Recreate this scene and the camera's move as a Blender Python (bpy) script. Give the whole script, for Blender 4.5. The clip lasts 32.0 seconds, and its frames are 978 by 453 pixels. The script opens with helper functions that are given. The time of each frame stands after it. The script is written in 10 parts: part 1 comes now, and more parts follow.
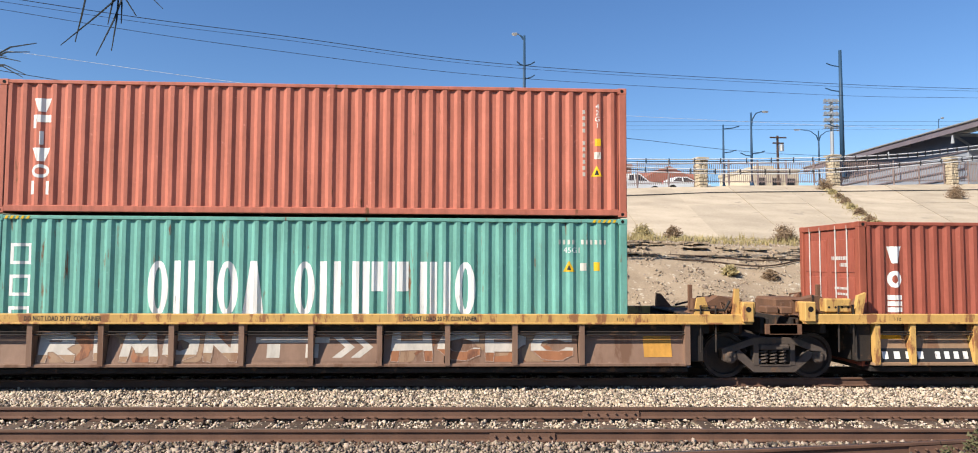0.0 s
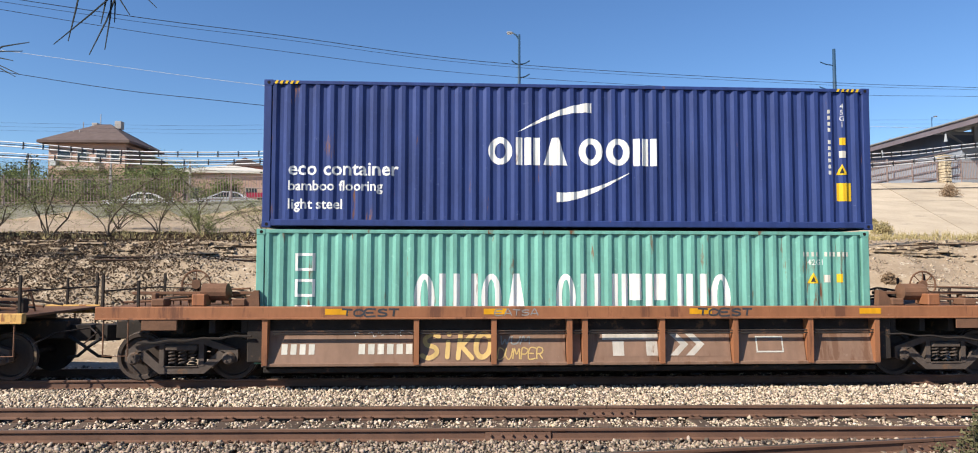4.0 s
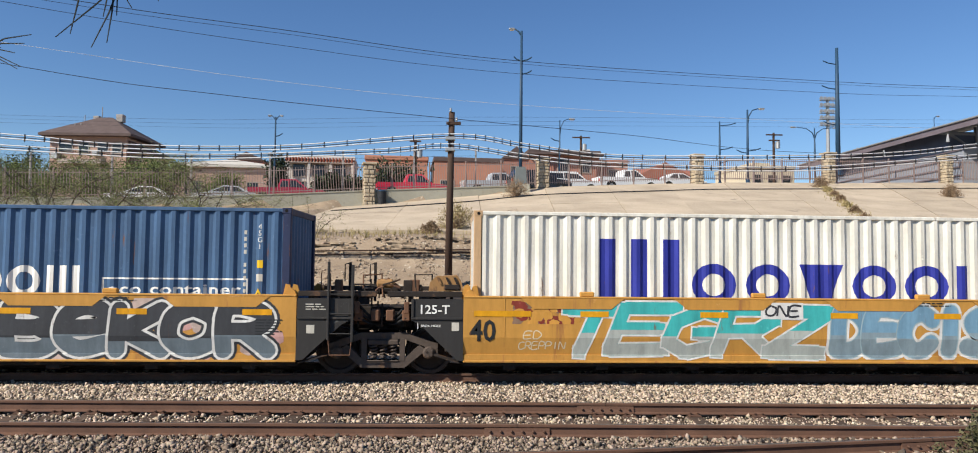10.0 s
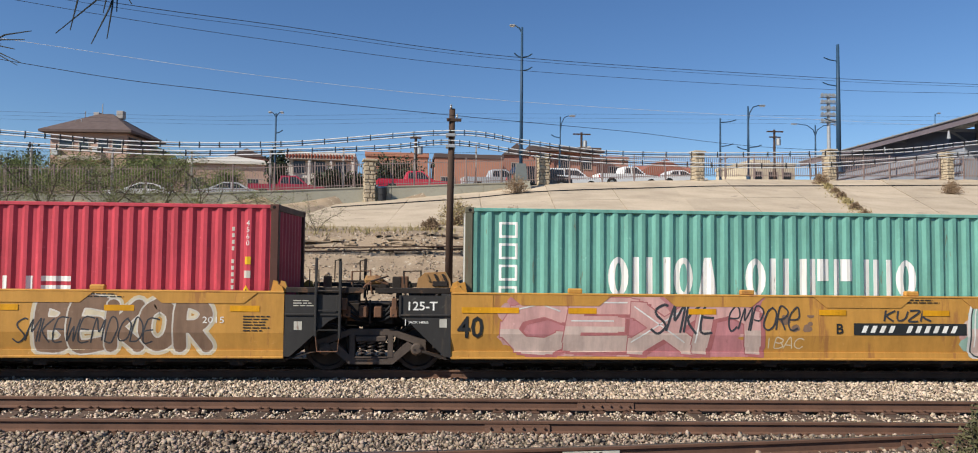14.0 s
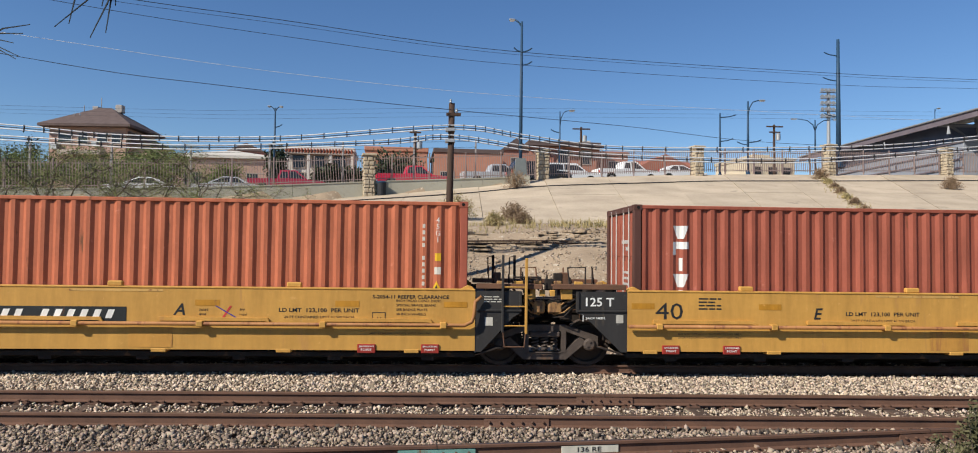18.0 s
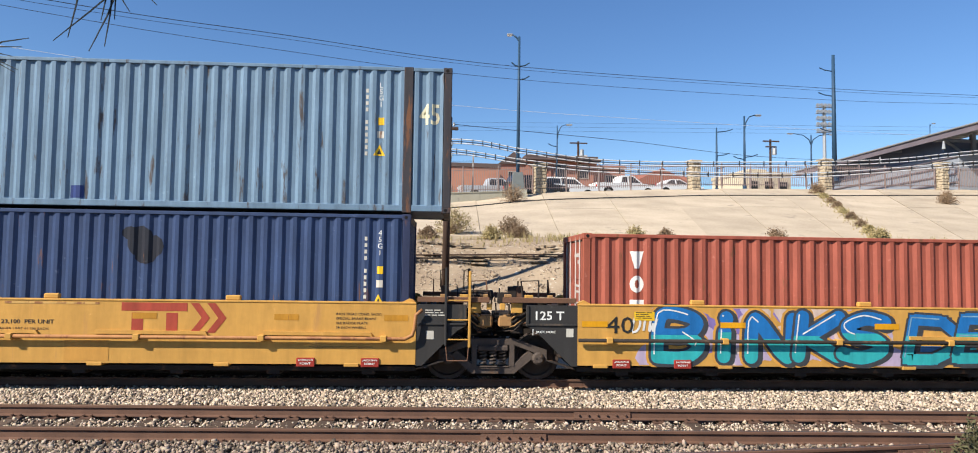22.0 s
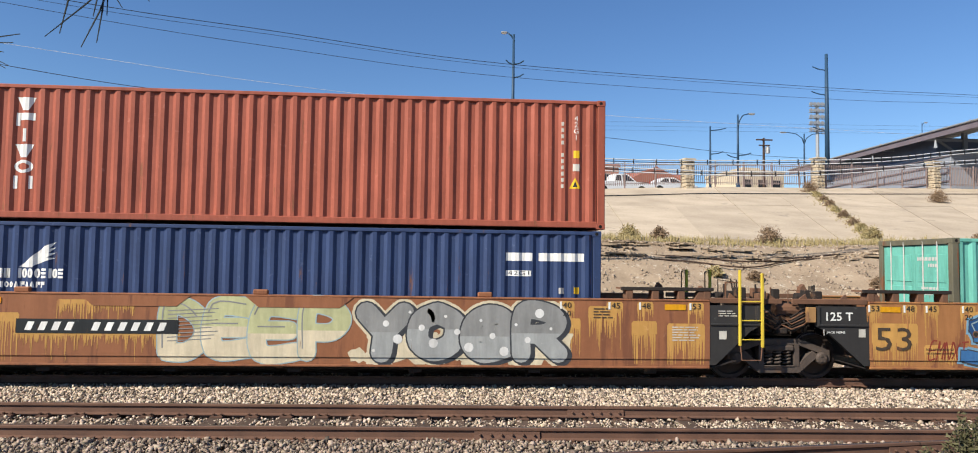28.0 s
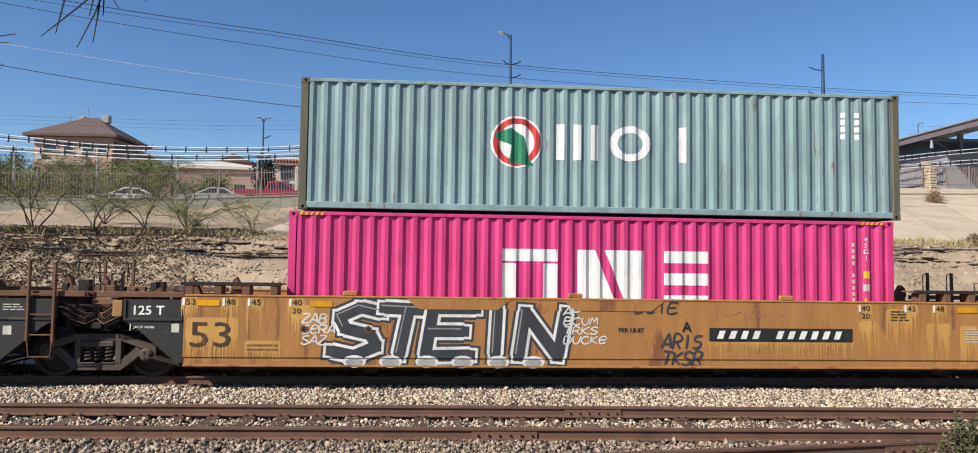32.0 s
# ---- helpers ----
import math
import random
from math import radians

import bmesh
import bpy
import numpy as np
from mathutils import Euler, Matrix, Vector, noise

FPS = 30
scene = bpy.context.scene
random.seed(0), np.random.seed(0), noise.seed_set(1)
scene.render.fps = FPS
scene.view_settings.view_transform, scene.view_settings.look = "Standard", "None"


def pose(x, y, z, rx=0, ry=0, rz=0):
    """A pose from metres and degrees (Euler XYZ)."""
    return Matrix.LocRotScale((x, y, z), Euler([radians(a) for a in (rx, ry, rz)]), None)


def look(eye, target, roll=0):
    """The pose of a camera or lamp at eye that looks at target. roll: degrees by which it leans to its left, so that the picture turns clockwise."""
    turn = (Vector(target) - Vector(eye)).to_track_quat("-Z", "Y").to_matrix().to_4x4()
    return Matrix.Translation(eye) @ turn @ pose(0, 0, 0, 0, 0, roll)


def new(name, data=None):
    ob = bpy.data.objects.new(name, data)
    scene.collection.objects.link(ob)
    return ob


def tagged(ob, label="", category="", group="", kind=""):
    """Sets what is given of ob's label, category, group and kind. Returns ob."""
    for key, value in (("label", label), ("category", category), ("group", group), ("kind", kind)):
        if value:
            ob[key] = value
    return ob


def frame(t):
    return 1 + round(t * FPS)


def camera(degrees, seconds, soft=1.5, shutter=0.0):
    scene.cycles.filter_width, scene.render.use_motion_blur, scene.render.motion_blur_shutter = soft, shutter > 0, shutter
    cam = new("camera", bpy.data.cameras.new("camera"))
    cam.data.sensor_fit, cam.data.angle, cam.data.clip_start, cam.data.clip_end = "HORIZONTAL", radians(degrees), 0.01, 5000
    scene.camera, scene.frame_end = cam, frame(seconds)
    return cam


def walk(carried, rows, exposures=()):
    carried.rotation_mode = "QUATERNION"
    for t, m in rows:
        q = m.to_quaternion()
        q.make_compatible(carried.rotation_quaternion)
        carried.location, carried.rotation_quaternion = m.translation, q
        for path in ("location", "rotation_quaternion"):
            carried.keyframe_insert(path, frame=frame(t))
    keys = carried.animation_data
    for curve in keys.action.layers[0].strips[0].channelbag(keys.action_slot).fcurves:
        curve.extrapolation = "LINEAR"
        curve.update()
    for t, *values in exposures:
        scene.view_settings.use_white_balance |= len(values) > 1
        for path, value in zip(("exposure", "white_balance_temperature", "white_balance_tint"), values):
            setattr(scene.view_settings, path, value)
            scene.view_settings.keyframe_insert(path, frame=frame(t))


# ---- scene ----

# ---- camera: a hand-held phone that stays in one spot and only turns a little ----
EYE = Vector((0.0, 0.0, 2.27))
# seconds, heading clockwise from the track's normal, tilt up, lean
PATH = [
    (0, 2.65, 3.16, 0.25), (0.5, 2.70, 3.12, 0.29), (1, 2.75, 3.13, 0.28), (1.5, 2.78, 3.10, 0.28), (2, 2.82, 3.09, 0.24),
    (2.5, 2.87, 3.08, 0.24), (4.5, 3.07, 3.08, 0.09), (5, 3.15, 3.03, 0.18), (5.5, 3.23, 3.03, 0.18), (6, 3.29, 3.04, 0.17),
    (6.5, 3.30, 3.04, 0.22), (7, 3.22, 3.01, 0.32), (7.5, 3.12, 2.95, 0.40), (8, 3.06, 2.95, 0.44), (8.5, 3.05, 2.92, 0.48),
    (9, 3.06, 2.88, 0.53), (9.5, 3.04, 2.84, 0.55), (10, 2.98, 2.78, 0.59), (10.5, 2.93, 2.73, 0.64), (11, 2.93, 2.71, 0.67),
    (11.5, 2.98, 2.68, 0.69), (12, 3.03, 2.70, 0.65), (12.5, 2.99, 2.65, 0.60), (13, 2.93, 2.61, 0.61), (13.5, 2.93, 2.57, 0.62),
    (14, 2.95, 2.51, 0.62), (14.5, 2.91, 2.49, 0.64), (15, 2.83, 2.42, 0.67), (15.5, 2.77, 2.35, 0.65), (17.5, 2.96, 2.14, 0.62),
    (18, 3.00, 2.08, 0.69), (18.5, 3.10, 2.07, 0.72), (19, 3.23, 2.09, 0.70), (19.5, 3.31, 2.16, 0.66), (20, 3.36, 2.35, 0.66),
    (20.5, 3.36, 2.76, 0.69), (21, 3.33, 3.00, 0.72), (21.5, 3.26, 3.15, 0.73), (22, 3.21, 3.21, 0.78), (22.5, 3.23, 3.18, 0.83),
    (23, 3.27, 3.15, 0.79), (23.5, 3.30, 3.15, 0.76), (24, 3.31, 3.15, 0.77), (24.5, 3.34, 3.18, 0.79), (26.5, 3.48, 3.15, 0.76),
    (27, 3.55, 3.09, 0.84), (27.5, 3.63, 3.08, 0.85), (28, 3.70, 3.04, 0.85), (28.5, 3.76, 3.02, 0.83), (29, 3.79, 3.01, 0.84),
    (29.5, 3.83, 3.00, 0.91), (30, 3.88, 3.00, 0.94), (30.5, 3.91, 3.00, 0.92), (31, 3.90, 3.01, 0.93), (31.5, 3.91, 3.05, 0.90),
    (32, 3.93, 3.06, 0.80)]


def aim(yaw, pitch, lean):
    a, b = radians(yaw), radians(pitch)
    ahead = Vector((math.sin(a) * math.cos(b), math.cos(a) * math.cos(b), math.sin(b)))
    return look(EYE, EYE + ahead, lean)


cam = camera(69.98, 32.0, soft=1.0)
# the phone's automatic exposure, in stops
EXPOSURES = [(0, 0.6), (2, 0.6), (4.5, 0.63), (6, 0.56), (8, 0.36), (9, 0.34), (10.4, 0.26), (11, 0.13), (12, 0.07), (13, 0.24), (14, 0.22), (15, 0.24),
             (19, 0.2), (20, 0.3), (21, 0.6), (24.5, 0.6), (26.5, 0.4), (28, 0.46), (30, 0.4), (32, 0.4)]
walk(cam, [(t, aim(a, b, c)) for t, a, b, c in PATH], EXPOSURES)


def travel(t):
    """How far the train has run along the track at t seconds; it gathers a little speed."""
    return -7.7933 * t - 0.005909 * t * t

# ---- light: clear morning sun from behind on the left ----
SUN_SIDE, SUN_UP = 56.5, 39.0
world = bpy.data.worlds.new("sky")
scene.world = world
world.use_nodes = True
sky = world.node_tree.nodes.new("ShaderNodeTexSky")
sky.sky_type, sky.sun_disc = "NISHITA", False
sky.sun_elevation, sky.sun_rotation = radians(SUN_UP), radians(180 + SUN_SIDE)
sky.air_density, sky.dust_density, sky.ozone_density = 1.0, 0.0, 5.0
background = world.node_tree.nodes["Background"]
background.inputs["Strength"].default_value = 0.094
deep = world.node_tree.nodes.new("ShaderNodeHueSaturation")      # the clear, deep blue of dry air
deep.inputs["Saturation"].default_value, deep.inputs["Hue"].default_value = 1.12, 0.505
world.node_tree.links.new(sky.outputs[0], deep.inputs["Color"])
world.node_tree.links.new(deep.outputs[0], background.inputs["Color"])
sun = new("sun", bpy.data.lights.new("sun", "SUN"))
sun.data.energy, sun.data.angle, sun.data.color = 5.5, radians(0.53), (1.0, 0.925, 0.80)
sun.matrix_world = look((-60 * math.sin(radians(SUN_SIDE)), -60 * math.cos(radians(SUN_SIDE)), 60 * math.tan(radians(SUN_UP))), (0, 0, 0))

# ---- materials ----
MATS = {}


def shader(name):
    m = bpy.data.materials.new(name)
    m.use_nodes = True
    tree = m.node_tree
    return m, tree, tree.nodes["Principled BSDF"]


def tint(c, k):
    return (min(1, c[0] * k), min(1, c[1] * k), min(1, c[2] * k), 1)


def surface(name, color, second=None, rough=0.7, metal=0.0, scale=6.0, fine=60.0, spread=0.35, bump=0.15, spot=None, spots=0.0,
            spot_scale=3.0, streak=0.0, stretch=(1, 1, 1), vary=0.0, emit=0.0, grime=0.0):
    """A weathered surface: two scales of noise between two tones, spots of rust or dirt, and streaks that run down."""
    if name in MATS:
        return MATS[name]
    m, tree, bsdf = shader(name)
    add, link = tree.nodes.new, tree.links.new
    second = second or tuple(c * 0.72 for c in color)
    coord = add("ShaderNodeTexCoord")
    mapping = add("ShaderNodeMapping")
    mapping.inputs["Scale"].default_value = stretch
    place = coord.outputs["Object"]
    if grime:                                                # each piece weathers in its own way
        info, far, shift = add("ShaderNodeObjectInfo"), add("ShaderNodeMath"), add("ShaderNodeVectorMath")
        far.operation, far.inputs[1].default_value = "MULTIPLY", 61.0
        link(info.outputs["Random"], far.inputs[0])
        link(place, shift.inputs[0]), link(far.outputs[0], shift.inputs[1])
        place = shift.outputs[0]
    link(place, mapping.inputs["Vector"])
    big, small = add("ShaderNodeTexNoise"), add("ShaderNodeTexNoise")
    big.inputs["Scale"].default_value, small.inputs["Scale"].default_value = scale, fine
    big.inputs["Detail"].default_value, small.inputs["Detail"].default_value = 5.0, 3.0
    for n in (big, small):
        link(mapping.outputs[0], n.inputs["Vector"])
    mixed = add("ShaderNodeMath")
    mixed.operation = "MULTIPLY_ADD"
    mixed.inputs[1].default_value, mixed.inputs[2].default_value = 0.45, -0.22
    link(small.outputs["Fac"], mixed.inputs[0])
    total = add("ShaderNodeMath")
    total.operation = "ADD"
    link(big.outputs["Fac"], total.inputs[0]), link(mixed.outputs[0], total.inputs[1])
    ramp = add("ShaderNodeMapRange")
    ramp.inputs["From Min"].default_value, ramp.inputs["From Max"].default_value = 0.5 - spread, 0.5 + spread
    link(total.outputs[0], ramp.inputs["Value"])
    tone = add("ShaderNodeMix")
    tone.data_type = "RGBA"
    tone.inputs["A"].default_value, tone.inputs["B"].default_value = (*second, 1), (*color, 1)
    link(ramp.outputs[0], tone.inputs["Factor"])
    out = tone.outputs["Result"]
    if vary:
        info, hue = add("ShaderNodeObjectInfo"), add("ShaderNodeHueSaturation")
        level = add("ShaderNodeMapRange")
        level.inputs["To Min"].default_value, level.inputs["To Max"].default_value = 1 - vary, 1 + vary
        link(info.outputs["Random"], level.inputs["Value"])
        link(level.outputs[0], hue.inputs["Value"]), link(out, hue.inputs["Color"])
        out = hue.outputs[0]
    if grime:                                                # faint runs of dirt down the sheet, and blotches
        runs, level, shade = add("ShaderNodeTexNoise"), add("ShaderNodeMapRange"), add("ShaderNodeHueSaturation")
        tall = add("ShaderNodeMapping")
        tall.inputs["Scale"].default_value = (1.0, 1.0, 0.16)
        runs.inputs["Scale"].default_value, runs.inputs["Detail"].default_value, runs.inputs["Roughness"].default_value = 4.5, 8.0, 0.65
        link(place, tall.inputs["Vector"]), link(tall.outputs[0], runs.inputs["Vector"])
        level.inputs["From Min"].default_value, level.inputs["From Max"].default_value = 0.32, 0.68
        level.inputs["To Min"].default_value, level.inputs["To Max"].default_value = 1 - grime, 1 + grime * 0.6
        link(runs.outputs["Fac"], level.inputs["Value"])
        link(level.outputs[0], shade.inputs["Value"]), link(out, shade.inputs["Color"])
        out = shade.outputs[0]
    if spot and spots:
        dirt = add("ShaderNodeTexNoise")
        dirt.inputs["Scale"].default_value, dirt.inputs["Detail"].default_value, dirt.inputs["Roughness"].default_value = spot_scale, 9.0, 0.68
        if streak:
            down = add("ShaderNodeMapping")
            down.inputs["Scale"].default_value = (1.0, 1.0, streak)
            link(place, down.inputs["Vector"]), link(down.outputs[0], dirt.inputs["Vector"])
        else:
            link(place, dirt.inputs["Vector"])
        cut = add("ShaderNodeMapRange")
        cut.inputs["From Min"].default_value, cut.inputs["From Max"].default_value = 0.66 - spots * 0.22, 0.73 - spots * 0.23
        link(dirt.outputs["Fac"], cut.inputs["Value"])
        over = add("ShaderNodeMix")
        over.data_type = "RGBA"
        over.inputs["B"].default_value = (*spot, 1)
        link(cut.outputs[0], over.inputs["Factor"]), link(out, over.inputs["A"])
        out = over.outputs["Result"]
    if grime:                                                # small pale scuffs where the paint has been rubbed
        rub, cut, over = add("ShaderNodeTexNoise"), add("ShaderNodeMapRange"), add("ShaderNodeMix")
        rub.inputs["Scale"].default_value, rub.inputs["Detail"].default_value, rub.inputs["Roughness"].default_value = 7.0, 6.0, 0.7
        link(place, rub.inputs["Vector"]), link(rub.outputs["Fac"], cut.inputs["Value"])
        cut.inputs["From Min"].default_value, cut.inputs["From Max"].default_value, cut.inputs["To Max"].default_value = 0.64, 0.74, 0.55
        over.data_type = "RGBA"
        over.inputs["B"].default_value = (min(1, color[0] * 1.15 + 0.1), min(1, color[1] * 1.15 + 0.1), min(1, color[2] * 1.15 + 0.09), 1)
        link(cut.outputs[0], over.inputs["Factor"]), link(out, over.inputs["A"])
        out = over.outputs["Result"]
    link(out, bsdf.inputs["Base Color"])
    bsdf.inputs["Metallic"].default_value = metal
    bsdf.inputs["Specular IOR Level"].default_value = 0.5 if rough < 0.4 or metal else 0.25
    rr = add("ShaderNodeMapRange")
    rr.inputs["To Min"].default_value, rr.inputs["To Max"].default_value = min(1, rough + 0.12), max(0.05, rough - 0.1)
    link(ramp.outputs[0], rr.inputs["Value"]), link(rr.outputs[0], bsdf.inputs["Roughness"])
    if bump:
        b = add("ShaderNodeBump")
        b.inputs["Strength"].default_value, b.inputs["Distance"].default_value = bump, 0.02
        link(total.outputs[0], b.inputs["Height"]), link(b.outputs[0], bsdf.inputs["Normal"])
    if emit:
        link(out, bsdf.inputs["Emission Color"])
        bsdf.inputs["Emission Strength"].default_value = emit
    MATS[name] = m
    return m


RUST = (0.16, 0.07, 0.035)


def paint(name, color, wear=0.12, fade=0.8, rough=0.6, streak=0.15, rust=RUST):
    return surface(name, color, tuple(c * fade for c in color), rough=rough, scale=0.9, fine=14, spread=0.3, bump=0.09, spot=rust,
                   spots=wear, spot_scale=5.0, streak=streak, grime=0.24)


# ---- mesh helpers ----
class Mesh:
    """Gathers corners and faces; each face keeps the number of its material."""

    def __init__(self):
        self.v, self.f, self.m = [], [], []

    def add(self, verts, faces, m=0):
        k = len(self.v)
        self.v += [tuple(p) for p in verts]
        self.f += [tuple(i + k for i in face) for face in faces]
        self.m += [m] * len(faces)
        return self

    def box(self, x0, x1, y0, y1, z0, z1, ch=0.0, m=0):
        if ch <= 0:
            return self.add([(x, y, z) for x in (x0, x1) for y in (y0, y1) for z in (z0, z1)],
                            [(0, 1, 3, 2), (4, 6, 7, 5), (0, 4, 5, 1), (2, 3, 7, 6), (0, 2, 6, 4), (1, 5, 7, 3)], m)
        lo, hi = (x0, y0, z0), (x1, y1, z1)
        ch = min(ch, 0.45 * min(x1 - x0, y1 - y0, z1 - z0))
        verts, at = [], {}
        for sx in (0, 1):
            for sy in (0, 1):
                for sz in (0, 1):
                    s = (sx, sy, sz)
                    for axis in range(3):
                        p = [hi[i] - (ch if i != axis else 0) if s[i] else lo[i] + (ch if i != axis else 0) for i in range(3)]
                        at[s, axis] = len(verts)
                        verts.append(p)
        faces = []
        for axis in range(3):
            a, b = [i for i in range(3) if i != axis]
            for side in (0, 1):
                quad = []
                for u, w in ((0, 0), (1, 0), (1, 1), (0, 1)):
                    s = [0, 0, 0]
                    s[axis], s[a], s[b] = side, u, w
                    quad.append(at[tuple(s), axis])
                faces.append(quad)
            for u in (0, 1):
                for w in (0, 1):
                    s, e = [0, 0, 0], [0, 0, 0]
                    s[a], s[b], e[a], e[b], e[axis] = u, w, u, w, 1
                    s, e = tuple(s), tuple(e)
                    faces.append((at[s, a], at[s, b], at[e, b], at[e, a]))
        for sx in (0, 1):
            for sy in (0, 1):
                for sz in (0, 1):
                    faces.append([at[(sx, sy, sz), i] for i in range(3)])
        return self.add(verts, faces, m)

    def prism(self, pts, axis, a, b, m=0, caps=True):
        """A flat outline pushed along an axis from a to b; pts are (y, z), (x, z) or (x, y)."""
        def put(p, w):
            return {"x": (w, p[0], p[1]), "y": (p[0], w, p[1]), "z": (p[0], p[1], w)}[axis]
        n = len(pts)
        faces = [(i, (i + 1) % n, n + (i + 1) % n, n + i) for i in range(n)]
        if caps:
            faces += [tuple(range(n))[::-1], tuple(range(n, 2 * n))]
        return self.add([put(p, a) for p in pts] + [put(p, b) for p in pts], faces, m)

    def tube(self, path, r, n=8, m=0, caps=True):
        """A round bar along a line of points; r is one radius or one for each point."""
        path = [Vector(p) for p in path]
        rs = r if isinstance(r, (list, tuple)) else [r] * len(path)
        verts, faces, side = [], [], None
        for i, p in enumerate(path):
            d = (path[min(i + 1, len(path) - 1)] - path[max(i - 1, 0)]).normalized()
            if side is None:
                side = d.orthogonal().normalized()
            side = (side - d * side.dot(d)).normalized()
            up = d.cross(side)
            verts += [p + (side * math.cos(k * math.tau / n) + up * math.sin(k * math.tau / n)) * rs[i] for k in range(n)]
        for i in range(len(path) - 1):
            faces += [(i * n + k, i * n + (k + 1) % n, (i + 1) * n + (k + 1) % n, (i + 1) * n + k) for k in range(n)]
        if caps:
            e = (len(path) - 1) * n
            faces += [tuple(range(n))[::-1], tuple(range(e, e + n))]
        return self.add(verts, faces, m)

    def lathe(self, rings, axis="y", at=(0, 0, 0), n=20, m=0, closed=True):
        """Rings of (radius, place along the axis) turned round it."""
        verts, faces = [], []
        for r, w in rings:
            for k in range(n):
                c, s = r * math.cos(k * math.tau / n), r * math.sin(k * math.tau / n)
                p = {"x": (w, c, s), "y": (c, w, s), "z": (c, s, w)}[axis]
                verts.append((p[0] + at[0], p[1] + at[1], p[2] + at[2]))
        for i in range(len(rings) - 1):
            faces += [(i * n + k, i * n + (k + 1) % n, (i + 1) * n + (k + 1) % n, (i + 1) * n + k) for k in range(n)]
        if closed:
            e = (len(rings) - 1) * n
            faces += [tuple(range(n))[::-1], tuple(range(e, e + n))]
        return self.add(verts, faces, m)

    def data(self, name, mats, smooth=False):
        me = bpy.data.meshes.new(name)
        me.from_pydata(self.v, [], self.f)
        for mat in (mats if isinstance(mats, (list, tuple)) else [mats]):
            me.materials.append(mat)
        me.polygons.foreach_set("material_index", self.m)
        if smooth:
            me.shade_smooth()
        me.validate()
        return me


def part(name, shape, mats, parent=None, label="", at=None, smooth=False):
    """Links a shape as one mesh object, under a thing or a part."""
    ob = new(name, shape.data(name, mats, smooth) if isinstance(shape, Mesh) else shape)
    if parent is not None:
        ob.parent = parent
    if at is not None:
        ob.location = at
    return tagged(ob, label) if label else ob


def thing(name, label, category, at=(0, 0, 0), group="", kind="", turn=0.0):
    ob = new(name)
    ob.empty_display_size = 0.3
    ob.matrix_basis = pose(*at, 0, 0, turn)
    return tagged(ob, label, category, group, kind)


# ---- ground, banks, tracks ----
TRACK_Y = 14.91          # middle of the train's track
FENCE = [(-60, 4.7), (-25, 5.5), (-16, 5.87), (-12.4, 6.1), (-8.7, 6.38), (-5.4, 6.65), (-0.9, 6.95), (6, 7.42), (17.6, 8.2), (28.7, 8.6), (39.7, 9.05), (80, 10.4), (200, 12)]


def lerp(rows, x):
    for (a, va), (b, vb) in zip(rows, rows[1:]):
        if x <= b:
            return va + (vb - va) * max(0.0, (x - a) / (b - a))
    return rows[-1][1]


def fence_y(x):
    return 46.32 + 0.203 * x


def fence_z(x):
    return lerp(FENCE, x)


def near_y(x):
    """Middle of the near track, which closes slowly on the train's."""
    return 10.72 - 0.026 * x


def wall_drop(x):
    """How far the ground in front of the fence lies below its foot: a low wall on the one side, nothing on the other."""
    return lerp([(-12, 0.75), (-6, 1.0), (-3.3, 0.78), (-0.3, 0.58), (3.1, 0.45), (5.5, 0.1), (300, 0.08)], x)


def slope_z(x, y):
    edge = fence_y(x)
    return 3.47 + (fence_z(x) - wall_drop(x) - 3.47) * max(0.0, (y - 29.0) / max(1.0, edge - 29.0))


def rough_at(x, y, s):
    return noise.noise(Vector((x * s, y * s, 1.7)))


def ground_z(x, y):
    if y < 7.0:
        return -0.32 + 1.05 * min(1.0, max(0.0, (7.0 - y) / 5.0))
    if y < 17.2:
        return -0.32
    if y < 19.4:
        return -0.32 + 0.16 * (y - 17.2) / 2.2 + 0.03 * rough_at(x, y, 0.9)
    lumps = 0.22 * rough_at(x, y, 0.35) + 0.12 * rough_at(x, y, 1.1) + 0.05 * rough_at(x, y, 2.7)
    top = 3.05 + 0.12 * rough_at(x, 3, 0.2)
    if y < 25.6:
        f = (y - 19.4) / 6.2
        return -0.16 + (top + 0.16) * (f ** 0.85) + lumps * min(1, 4 * f)
    if y < 29.0:
        return top + 0.4 * (y - 25.6) / 3.4 + lumps * 0.6
    edge = fence_y(x)
    if y < edge:
        f = (y - 29.0) / max(1.0, edge - 29.0)
        sunk = 0.55 if x > -7.5 else 0.0
        return slope_z(x, y) - sunk + lumps * 0.5 * (1 - f)
    return fence_z(x) - 0.12 + min(60.0, y - edge) * 0.02


